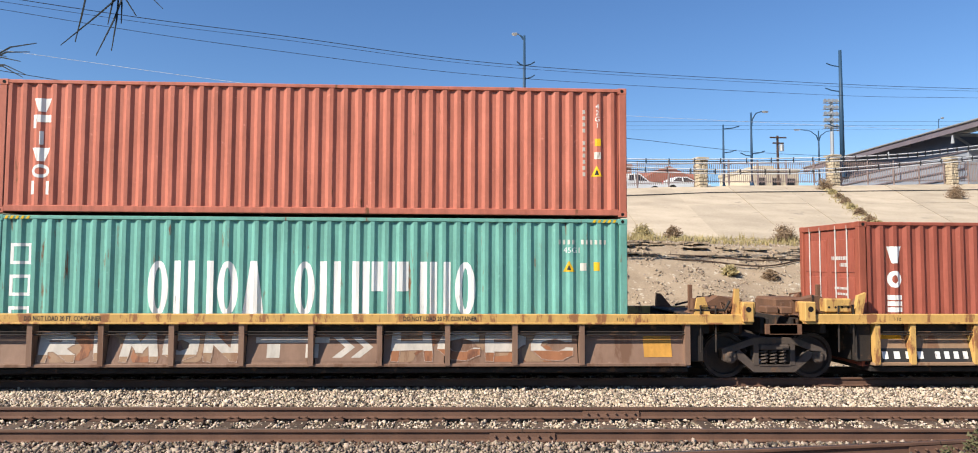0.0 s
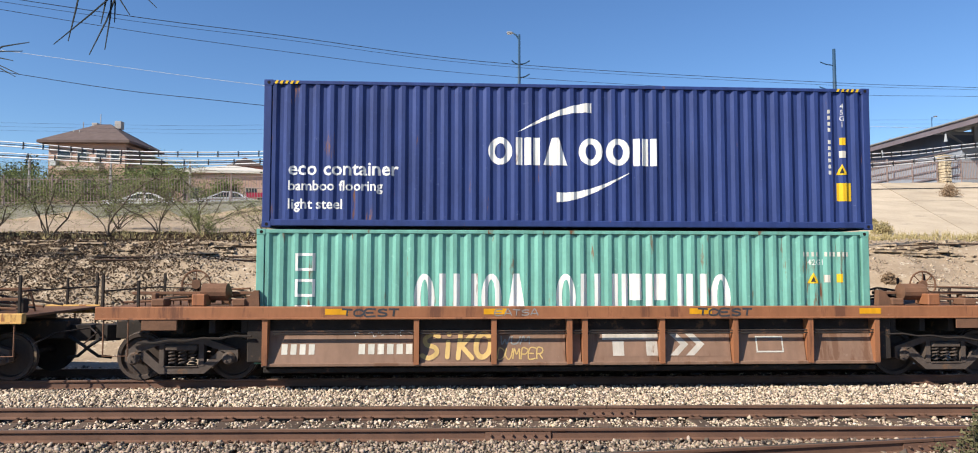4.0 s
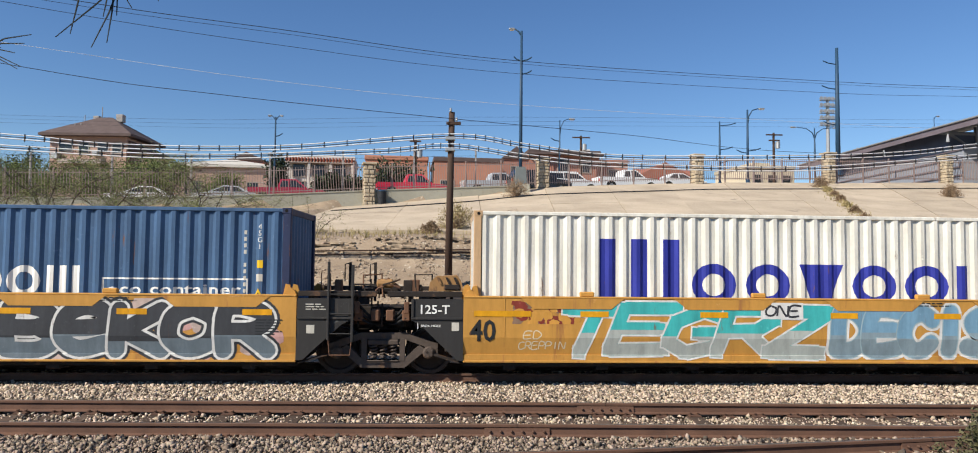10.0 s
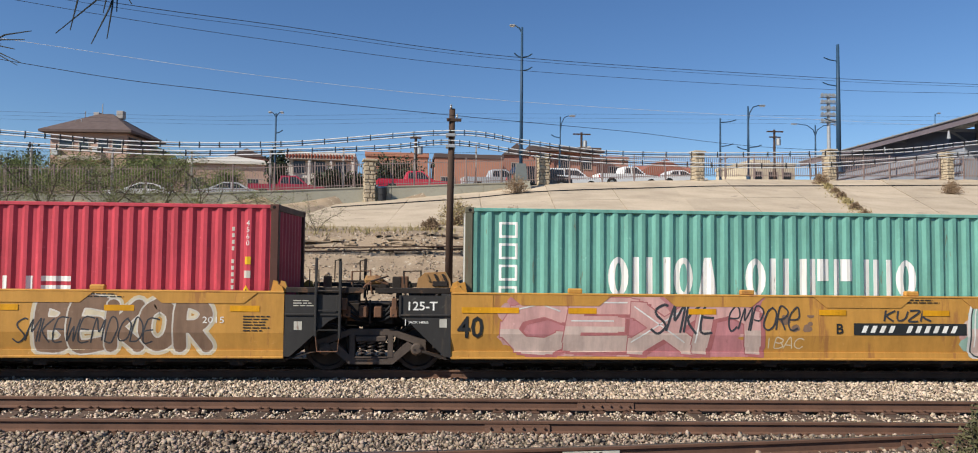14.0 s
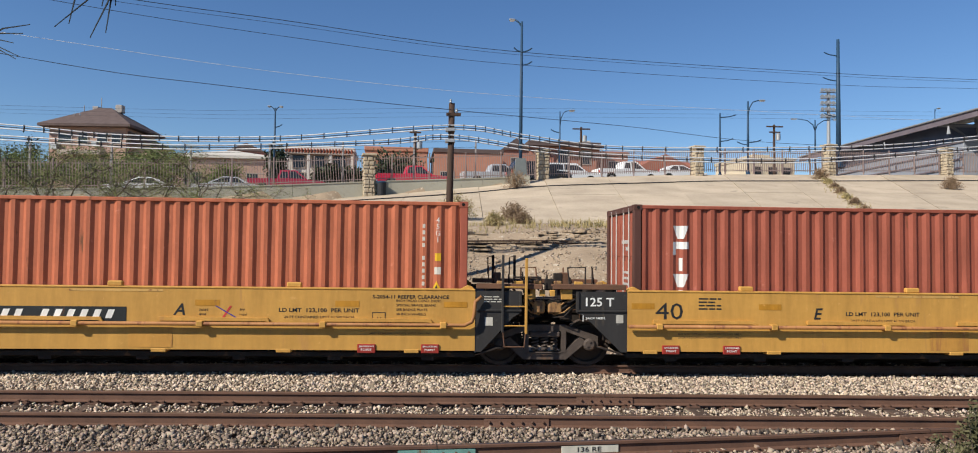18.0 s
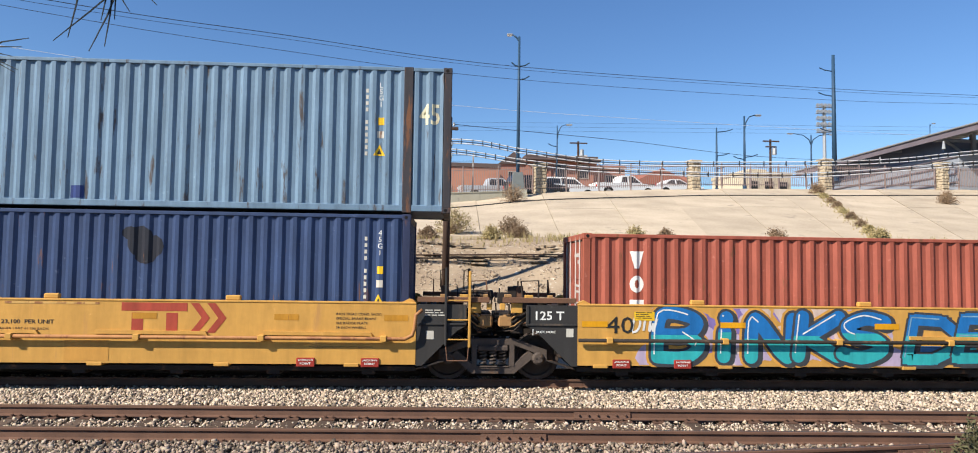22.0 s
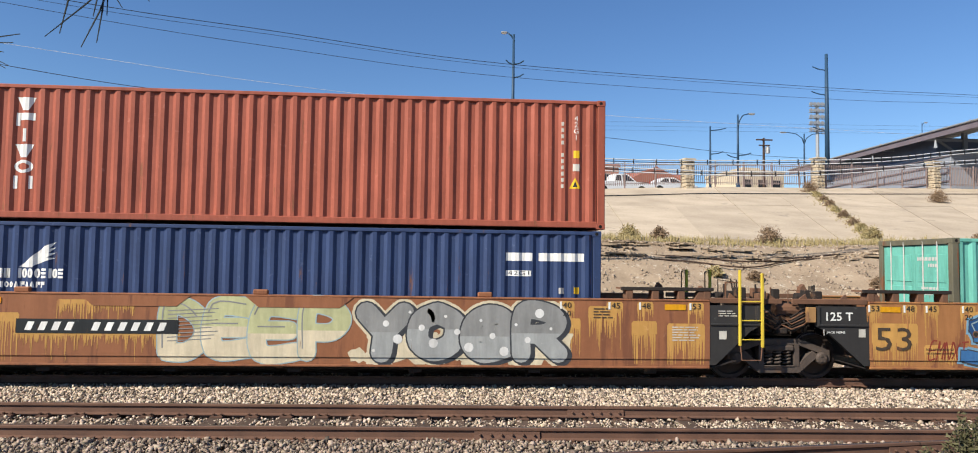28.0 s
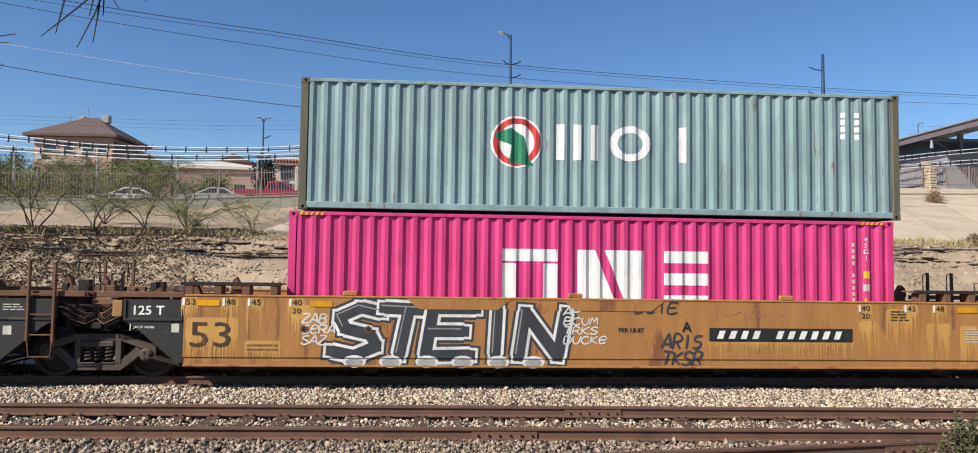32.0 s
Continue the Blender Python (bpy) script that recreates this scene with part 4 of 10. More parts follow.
def put_sheets(m, sheets, mat, lo=None, hi=None):
    for sheet in sheets:
        verts, faces = [], []
        for poly in sheet:
            poly = below(poly, hi) if hi else poly
            poly = above(poly, lo) if lo else poly
            if len(poly) > 2:
                faces.append(tuple(range(len(verts), len(verts) + len(poly))))
                verts += poly
        if faces:
            m.put(verts, faces, mat)


def graffiti(m, word, x0, x1, z0, z1, fill, line, second=None, weight=0.15, lean=0.1, rim=None, edge=0.04, shine=None, soft=True, seed=1, over=1.12, drop=0.05, split=0.5):
    """Interlocked sprayed capitals: a rim round all and a dropped edge, then for each an outline, a filling in two tones and highlights."""
    rng = random.Random(seed)
    step, height = (x1 - x0) / len(word), z1 - z0
    glyphs = []
    for k, c in enumerate(word):
        if c == " ":
            continue
        wide = step * over * (0.6 if c in "Ii" else 1.0)
        r = weight * rng.uniform(0.93, 1.07)
        ox = x0 + (k + 0.5) * step - wide / 2
        lift = rng.uniform(0.0, 0.05) * height
        strokes = []
        for st in GLYPHS[c]:
            pts = []
            for a, b in st:
                z = z0 + r + edge + (height - 2 * r - 2 * edge - lift) * b + lift * (k % 2)
                pts.append((ox + r + max(0.05, wide - 2 * r) * a + lean * (z - (z0 + z1) / 2), z))
            strokes.append(rounded(pts) if soft and len(pts) > 3 else pts)
        glyphs.append((strokes, r, z0 + height * (split + 0.06 * math.sin(k * 2.1))))
    for layer, mat, grow, dx, dz in ((0, rim, edge + 0.05, 0, 0), (1, line if drop else None, edge, drop, -drop * 0.6)):
        if mat:
            m[layer].together("graffiti_shape", True)
            for strokes, r, level in glyphs:
                for pts in strokes:
                    put_sheets(m[layer], fat_stroke([(x + dx, z + dz) for x, z in pts], r + grow, soft), mat, z0 - 0.02, z1 + 0.02)
            m[layer].apart()
    for strokes, r, level in glyphs:
        for grow, mat, top in ((edge, line, None), (0.0, fill, None), (-0.003, second, level)):
            if mat is None:
                continue
            m[2].together("graffiti_shape", True)
            for pts in strokes:
                put_sheets(m[2], fat_stroke(pts, r + grow, soft), mat, None, top)
            m[2].apart()
    if shine:
        m[3].together("spray_line")
        for strokes, r, level in glyphs:
            for pts in strokes:
                scrawl_line(m[3], [(x - r * 0.5, z + r * 0.42) for x, z in pts[:max(2, len(pts) // 2)]], shine, 0.013)
        m[3].apart()


def cloud(m, x0, x1, z0, z1, mats, count, seed, size=0.3):
    """Fogged colour under a piece: many ragged sprayed blots."""
    rng = random.Random(seed)
    for mat in mats:
        m.together("graffiti_shape", True)
        for _ in range(max(1, count // len(mats))):
            r = size * rng.uniform(0.5, 1.2)
            x, z = rng.uniform(x0 + r, x1 - r), rng.uniform(z0, z1)
            poly = [(x + r * rng.uniform(0.75, 1.1) * math.cos(j * math.tau / 14), z + r * rng.uniform(0.6, 0.9) * math.sin(j * math.tau / 14)) for j in range(14)]
            poly = above(below(poly, z1), z0)
            if len(poly) > 2:
                m.put(poly, [tuple(range(len(poly)))], mat)
        m.apart()


def tag(m, word, x, z, h, step, mat, width=0.018, lean=0.2, seed=1):
    """A quick hand-written line of sprayed capitals."""
    rng = random.Random(seed)
    m.together("spray_line", True)
    for k, c in enumerate(word):
        if c == " ":
            continue
        for st in GLYPHS[c]:
            pts = [(x + k * step + step * 0.86 * a + lean * h * b + rng.uniform(-0.04, 0.04) * h, z + h * b + rng.uniform(-0.05, 0.05) * h) for a, b in st]
            scrawl_line(m, rounded(pts, 3) if len(pts) > 2 else pts, mat, width)
    m.apart()


def scrawl_line(m, pts, mat, width):
    for (ax, az), (bx, bz) in zip(pts, pts[1:]):
        d = math.hypot(bx - ax, bz - az) or 1
        nx, nz = -(bz - az) / d * width, (bx - ax) / d * width
        m.put([(ax + nx, az + nz), (ax - nx, az - nz), (bx - nx, bz - nz), (bx + nx, bz + nz)], [(0, 1, 2, 3)], mat)


def scrawl(m, x0, x1, z0, z1, mat, seed, width=0.025, turns=9):
    """One sprayed line that wanders back and forth as it runs along."""
    rng = random.Random(seed)
    dx, pts = (x1 - x0) / turns, []
    for k in range(turns + 1):
        high = 0.5 + (0.5 if k % 2 else -0.5) * rng.uniform(0.15, 1.0)
        pts.append((x0 + dx * k + rng.uniform(-1.1, 1.1) * dx, z0 + (z1 - z0) * high))
    fine = []
    for i in range(len(pts) - 1):
        a, b, c, d = pts[max(0, i - 1)], pts[i], pts[i + 1], pts[min(len(pts) - 1, i + 2)]
        for s in range(7):
            t = s / 7
            fine.append(tuple(0.5 * (2 * b[j] + 1.25 * (c[j] - a[j]) * t + (2.5 * a[j] - 5.75 * b[j] + 4.5 * c[j] - 1.25 * d[j]) * t * t
                                     + (-1.25 * a[j] + 3.75 * b[j] - 3.75 * c[j] + 1.25 * d[j]) * t ** 3) for j in (0, 1)))
    width *= 0.6
    verts = []
    for i, p in enumerate(fine):
        q, r = fine[max(0, i - 1)], fine[min(len(fine) - 1, i + 1)]
        d = math.hypot(r[0] - q[0], r[1] - q[1]) or 1
        w = width * (0.75 + 0.25 * math.sin(i * 0.37))
        verts += [(p[0] - (r[1] - q[1]) / d * w, p[1] + (r[0] - q[0]) / d * w), (p[0] + (r[1] - q[1]) / d * w, p[1] - (r[0] - q[0]) / d * w)]
    m.together("spray_line", True)                                      # short runs, each a hair above the last, where the line crosses itself
    for i in range(0, len(fine) - 1, 4):
        j = min(i + 4, len(fine) - 1)
        m.put(verts[2 * i:2 * j + 2], [(2 * a, 2 * a + 1, 2 * a + 3, 2 * a + 2) for a in range(j - i)], mat)
    m.apart()


# ---- train: well cars ----
def rusty(name, color, rust_color, amount, scale=2.2, streak=0.12):
    return surface(name, color, tuple(c * 0.82 for c in color), rough=0.6, scale=0.8, fine=12, spread=0.3, bump=0.06, spot=rust_color, spots=amount, spot_scale=scale, streak=streak, grime=0.16)


Y_M = rusty("fleet_yellow_worn", (0.54, 0.275, 0.06), (0.34, 0.155, 0.05), 0.42)
Y_PIPE = rusty("pipe_rusted_yellow", (0.36, 0.165, 0.06), (0.19, 0.075, 0.035), 0.55, 5.0, 0.3)
Y_P = rusty("fleet_yellow_clean", (0.555, 0.30, 0.07), (0.43, 0.225, 0.07), 0.24)
Y_W = rusty("yellow_rusted_through", (0.29, 0.118, 0.056), (0.175, 0.07, 0.038), 0.55, 3.0, 0.12)
Y_W2 = rusty("yellow_half_rusted", (0.37, 0.165, 0.062), (0.2, 0.078, 0.04), 0.5, 3.0, 0.12)
Y_W3 = rusty("yellow_dusty_rust", (0.395, 0.185, 0.06), (0.205, 0.082, 0.04), 0.48, 2.2, 0.2)
Y_R = rusty("yellow_chord", (0.60, 0.36, 0.115), (0.26, 0.115, 0.05), 0.62, 4.0, 0.3)
Y_BROWN = rusty("brown_chord", (0.30, 0.125, 0.06), (0.14, 0.06, 0.035), 0.5)
K_BLACK = rusty("end_grey_black", (0.038, 0.036, 0.035), (0.085, 0.065, 0.05), 0.35)
K_DARK = surface("grimy_steel", (0.036, 0.028, 0.024), (0.02, 0.016, 0.014), rough=0.8, scale=3, fine=30, bump=0.3, spot=(0.11, 0.06, 0.035), spots=0.4)
K_RUST = surface("rusty_steel", (0.19, 0.095, 0.055), (0.10, 0.055, 0.036), rough=0.85, scale=3, fine=30, bump=0.3)
K_OCHRE = rusty("ochre_steel", (0.36, 0.2, 0.08), (0.16, 0.085, 0.045), 0.55, 5.0, 0.4)
K_BOGIE = surface("bogie_steel", (0.105, 0.08, 0.066), (0.055, 0.043, 0.037), rough=0.8, scale=4, fine=35, bump=0.35, spot=(0.13, 0.075, 0.045), spots=0.25)
K_WHEEL = surface("wheel_steel", (0.07, 0.05, 0.041), (0.035, 0.027, 0.023), rough=0.7, scale=3, fine=30, bump=0.15)
K_TREAD = surface("polished_tread", (0.5, 0.47, 0.44), rough=0.3, metal=0.9, scale=3, fine=30, bump=0.02)
K_PANEL = rusty("brown_panel", (0.24, 0.145, 0.10), (0.15, 0.08, 0.05), 0.5)
K_PANEL_WARM = rusty("faded_mark_ground", (0.42, 0.2, 0.075), (0.32, 0.14, 0.05), 0.4)
K_TAN = rusty("tan_panel", (0.31, 0.195, 0.12), (0.19, 0.10, 0.058), 0.5)
K_HANDWHEEL = paint("handwheel_red", (0.42, 0.09, 0.04), wear=0.3)
K_DECALRED = paint("jacking_red", (0.32, 0.035, 0.025), wear=0.1)
WHEELS, R_WHEEL = [], 0.457


def bogie(u):
    ob = thing("railway_bogie", "grimy cast steel freight bogie with coil springs", "bogie", (u, TRACK_Y, 0), "bogies of the train")
    CARS.append((ob, u, 0.0))
    for s in (-1, 1):
        y0, y1 = sorted((s * 0.94, s * 1.10))
        f = Mesh()
        f.prism([(-1.06, 0.40), (-1.06, 0.62), (-0.82, 0.70), (-0.42, 0.84), (0.42, 0.84), (0.82, 0.70), (1.06, 0.62), (1.06, 0.40), (0.98, 0.36), (0.94, 0.56),
                 (0.84, 0.56), (0.40, 0.72), (-0.40, 0.72), (-0.84, 0.56), (-0.94, 0.56), (-0.98, 0.36)], "y", y0, y1)
        f.prism([(-0.80, 0.54), (-0.70, 0.60), (-0.38, 0.31), (0.38, 0.31), (0.70, 0.60), (0.80, 0.54), (0.76, 0.44), (0.42, 0.16), (-0.42, 0.16), (-0.76, 0.44)], "y", y0, y1)
        for c in (-1, 1):
            f.box(*sorted((c * 0.32, c * 0.42)), y0 - 0.01, y1 + 0.01, 0.3, 0.73)
        part("side_frame", f, K_BOGIE, ob)
        part("bolster_end", Mesh().box(-0.30, 0.30, *sorted((s * 0.93, s * 1.14)), 0.60, 0.71, 0.02), K_BOGIE, ob)
        part("spring_plank", Mesh().box(-0.31, 0.31, *sorted((s * 0.92, s * 1.12)), 0.28, 0.31, 0.01), K_BOGIE, ob)
        for k in (-0.19, 0.0, 0.19):
            turns, pts = 4, []
            for i in range(turns * 8 + 1):
                a = i * math.tau / 8
                pts.append((k + 0.068 * math.cos(a), s * 1.04 + 0.068 * math.sin(a), 0.32 + 0.27 * i / (turns * 8)))
            part("spring", Mesh().tube(pts, 0.02, 5), K_BOGIE, ob)
    part("bolster", Mesh().box(-0.22, 0.22, -0.93, 0.93, 0.5, 0.78, 0.03), K_DARK, ob)
    part("brake_beam", Mesh().tube([(-0.42, -0.8, 0.4), (-0.42, 0.8, 0.4)], 0.05, 6), K_DARK, ob)
    for ax in (-0.89, 0.89):
        w = new("wheelset")
        w.empty_display_size = 0.2
        w.parent, w.location = ob, (ax, 0, R_WHEEL)
        WHEELS.append((w, ax))
        part("axle", Mesh().tube([(0, -1.0, 0), (0, 1.0, 0)], 0.075, 10), K_DARK, w)
        for s in (-1, 1):
            rings = [(0.06, s * 0.80), (0.12, s * 0.80), (0.13, s * 0.765), (0.36, s * 0.74), (0.385, s * 0.80), (0.452, s * 0.805), (0.457, s * 0.79), (0.460, s * 0.70),
                     (0.485, s * 0.685), (0.485, s * 0.665), (0.36, s * 0.67), (0.12, s * 0.70), (0.06, s * 0.70)]
            wh = Mesh().lathe(rings, "y", n=28)
            part("wheel", wh, K_WHEEL, w)
            part("tread", Mesh().lathe([(0.4605, s * 0.786), (0.4625, s * 0.705)], "y", n=28, closed=False), K_TREAD, w)
            cap = Mesh().lathe([(0.12, s * 0.93), (0.125, s * 1.12), (0.09, s * 1.15), (0.0001, s * 1.155)], "y", n=12)
            for k in range(3):
                a = k * math.tau / 3 + 0.4
                cap.lathe([(0.022, s * 1.145), (0.022, s * 1.172)], "y", (0.06 * math.cos(a), 0, 0.06 * math.sin(a)), 6)
            part("bearing_cap", cap, K_BOGIE, w)
    return ob


SIDE_Y = {"m": lambda x, z: -1.5 + (0.06 * max(0.0, (0.80 - z)) / 0.33 if 0.47 <= z < 0.80 else 0.03 if z < 0.47 else 0.0), "p": lambda x, z: -1.5,
          "w": lambda x, z: -1.5 + (0.02 if z < 0.47 else 0.0)}


def coupler(ob, x, s, mat):
    """Shank, head and the hoses that hang beside it."""
    part("coupler_shank", Mesh().box(*sorted((x, x + s * 0.75)), -0.11, 0.11, 0.76, 0.98, 0.02), mat, ob)
    head = Mesh().prism([(x + s * 0.7, -0.22), (x + s * 0.95, -0.26), (x + s * 1.15, -0.1), (x + s * 1.02, 0.02), (x + s * 1.12, 0.2), (x + s * 0.9, 0.25), (x + s * 0.7, 0.18)], "z", 0.7, 1.02)
    part("coupler_head", head, mat, ob)
    pts = [(x + s * 0.3, -0.45, 0.82), (x + s * 0.55, -0.45, 0.66), (x + s * 0.85, -0.4, 0.42), (x + s * 1.08, -0.3, 0.38)]
    part("air_hose", Mesh().tube(pts, 0.032, 7), M_TYRE_DARK, ob, smooth=True)
    part("uncoupling_lever", Mesh().tube([(x + s * 0.2, -1.45, 0.78), (x + s * 0.25, -0.9, 0.92), (x + s * 0.7, -0.25, 0.98)], 0.016, 6), mat, ob)


M_TYRE_DARK = surface("hose_rubber", (0.02, 0.02, 0.021), rough=0.8, scale=10, fine=50, bump=0.1)


def ladder(ob, x, w, z0, z1, mat, rungs=4, y=-1.53):
    lad = part("ladder_rail", Mesh().box(x, x + 0.045, y - 0.03, y + 0.03, z0 + 0.28, z1, 0.008), K_BLACK if mat is Y_P else mat, ob)
    part("ladder_rail", Mesh().box(x + w - 0.05, x + w, y - 0.03, y + 0.03, z0 + 0.25, z1 - 0.06, 0.008), mat, ob)
    part("stirrup", Mesh().tube([(x + 0.03, y, z0 + 0.3), (x + 0.06, y, z0), (x + w - 0.06, y, z0), (x + w - 0.03, y, z0 + 0.3)], 0.013, 6), K_RUST, ob)
    for k in range(1, rungs):
        z = z0 + 0.03 + k * 0.37
        part("rung", Mesh().tube([(x + 0.02, y, z), (x + w - 0.02, y, z)], 0.013, 6), mat, ob)
    return lad


def stanchion(ob, x, y, z0, z1, mat, r=0.028):
    part("stanchion", Mesh().box(x - r, x + r, y - r, y + r, z0, z1, 0.006), mat, ob)


def hand_wheel(ob, x, y, z, r, mat, axis="y"):
    turn = (lambda u, v: (x + u, y, z + v)) if axis == "y" else (lambda u, v: (x, y + u, z + v))
    wheel = part("brake_wheel", Mesh().tube([turn(r * math.cos(a), r * math.sin(a)) for a in np.linspace(0, math.tau, 25)], 0.02, 6), mat, ob)
    for k in range(8):
        c, d = math.cos(k * math.tau / 8), math.sin(k * math.tau / 8)
        part("spoke", Mesh().tube([turn(0.05 * c, 0.05 * d), turn(r * c, r * d)], 0.012, 4), mat, wheel)
    part("hub", Mesh().lathe([(0.09, -0.03), (0.1, 0.0), (0.06, 0.03)], axis, (x, y, z), 12), mat, wheel)
    return wheel


def brake_rack(ob, kind, s, half, gap):
    """Brake gear above and between the end plates: a housing, a cylinder and valves with bent pipes."""
    X = lambda v: s * (half + gap * v)
    if kind == "m" and s < 0:                                    # brown housing on the walkway, a hand wheel lying flat
        part("housing", Mesh().prism([(X(0.0), 1.66), (X(0.02), 1.82), (X(0.08), 1.97), (X(0.34), 1.95), (X(0.42), 1.84), (X(0.44), 1.66)], "y", -1.2, -0.75), K_OCHRE, ob)
        part("housing_door", Mesh().box(*sorted((X(0.05), X(0.24))), -1.225, -1.2, 1.69, 1.79, 0.01), K_DARK, ob)
        for f in (0.06, 0.16, 0.27):
            part("housing_rib", Mesh().prism([(X(f), 1.8), (X(f + 0.03), 1.8), (X(f + 0.07), 1.93), (X(f + 0.04), 1.93)], "y", -1.23, -1.2), K_DARK if f < 0.2 else K_OCHRE, ob)
        part("slack_adjuster", Mesh().lathe([(0.03, 0), (0.09, 0.03), (0.09, 0.3), (0.04, 0.36)], "x", (X(0.98) - 0.18, -1.1, 1.8), 10), K_OCHRE, ob)
        ring_pts = [(X(0.9) + 0.16 * math.cos(a), -1.25 + 0.12 * math.sin(a), 1.83 + 0.05 * math.cos(a)) for a in np.linspace(0, math.tau, 17)]
        part("release_ring", Mesh().tube(ring_pts, 0.016, 5), K_DARK, ob)
        for k in range(3):
            part("air_pipe", Mesh().tube([(X(0.8), -1.2 + 0.1 * k, 1.72), (X(0.95), -1.25 + 0.1 * k, 1.8 + 0.05 * k), (X(1.1), -1.2, 1.66)], 0.015, 5), K_RUST, ob)
    if kind == "m":
        for dx in (0.0, 0.16):
            part("corner_bracket", Mesh().prism([(X(0) - s * (0.3 - dx), 1.58), (X(0) - s * (0.12 - dx), 1.58), (X(0) - s * (0.18 - dx), 1.76), (X(0) - s * (0.26 - dx), 1.78)], "y", -1.3, -1.2 - dx), Y_M, ob)
        for f in (0.66, 0.86):
            part("valve", Mesh().box(*sorted((X(f), X(f + 0.1))), -1.3, -1.05, 1.08, 1.3, 0.02), K_RUST, ob)
        part("label_box", Mesh().box(*sorted((X(0.67), X(0.73))), -1.47, -1.36, 1.24, 1.46, 0.01), K_RUST, ob)
    if kind == "p":
        for f, z, w, h in ((0.68, 1.36, 0.22, 0.24), (0.9, 1.42, 0.1, 0.12), (0.55, 1.62, 0.16, 0.09), (0.3, 1.64, 0.1, 0.07), (0.82, 1.66, 0.14, 0.06)):
            part("bracket_box", Mesh().box(*sorted((X(f), X(f) + s * w)), -1.4, -1.28, z, z + h, 0.01), Y_P if h > 0.08 else K_OCHRE, ob)
        for k in range(5):
            pts = [(X(0.62), -1.25, 1.45 - 0.05 * k), (X(0.78), -1.32, 1.38 - 0.09 * k), (X(0.9), -1.22, 1.2 - 0.05 * k), (X(1.0), -1.05, 1.25)]
            part("air_pipe", Mesh().tube(pts, 0.014, 5), K_OCHRE if k % 2 else K_DARK, ob)
        part("valve", Mesh().box(*sorted((X(0.8), X(0.98))), -1.3, -1.05, 1.08, 1.32, 0.03), K_OCHRE, ob)
    if kind == "w":
        if s < 0:
            part("reservoir", Mesh().lathe([(0.04, 0), (0.14, 0.04), (0.14, 0.5), (0.04, 0.56)], "x", (X(0.96) - 0.2, -1.1, 1.42), 12), K_RUST, ob)
            part("label_box", Mesh().box(*sorted((X(0.655), X(0.76))), -1.5, -1.4, 1.2, 1.5, 0.01), K_OCHRE, ob)
        for k in range(6):
            pts = [(X(0.66), -1.3, 1.5 - 0.05 * k), (X(0.78), -1.36, 1.44 - 0.06 * k), (X(0.9), -1.3, 1.3 - 0.05 * k), (X(1.0), -1.2, 1.34 - 0.1 * (k % 3))]
            part("air_pipe", Mesh().tube(pts, 0.014, 5), K_RUST if k % 2 else K_DARK, ob)
        for f in (0.25, 0.75):
            part("walkway_lug", Mesh().prism([(X(f), 1.66), (X(f + 0.1), 1.66), (X(f + 0.02), 1.76)], "y", -1.45, -1.41), K_RUST, ob)


def clutter(ob, x0, x1, y0, y1, z, top, seed, dark=0.5):
    """Brake gear: valve boxes, rods, bent pipes and a small reservoir crowded together."""
    rng = random.Random(seed)
    x0, x1 = sorted((x0, x1))
    pick = lambda: K_DARK if rng.random() < dark else K_RUST
    for _ in range(5):
        x, y, w, h = rng.uniform(x0, x1 - 0.1), rng.uniform(y0, y1 - 0.1), rng.uniform(0.06, 0.24), rng.uniform(0.07, (top - z) * 0.7)
        part("valve_box", Mesh().box(x, x + w, y, y + rng.uniform(0.08, 0.2), z, z + h, 0.015), pick(), ob)
    for _ in range(4):
        a, b, y, h = rng.uniform(x0, x1), rng.uniform(x0, x1), rng.uniform(y0, y1), z + rng.uniform(0.1, top - z)
        part("brake_pipe", Mesh().tube([(a, y, z), (a, y, h), (b, y + rng.uniform(-0.15, 0.15), h + rng.uniform(-0.05, 0.05)), (b + 0.04, y, z)], rng.uniform(0.012, 0.024), 6), pick(), ob)
    for _ in range(2):
        x, y = rng.uniform(x0, x1), rng.uniform(y0, y1)
        part("rod", Mesh().box(x - 0.015, x + 0.015, y - 0.015, y + 0.015, z, rng.uniform(z + 0.2, top)), pick(), ob)
    x, r = rng.uniform(x0, x1 - 0.3), rng.uniform(0.07, 0.12)
    part("reservoir", Mesh().lathe([(0.02, 0), (r, 0.03), (r, 0.36), (0.02, 0.4)], "x", (x, rng.uniform(y0 + 0.2, y1), z + r + 0.03), 12), pick(), ob)


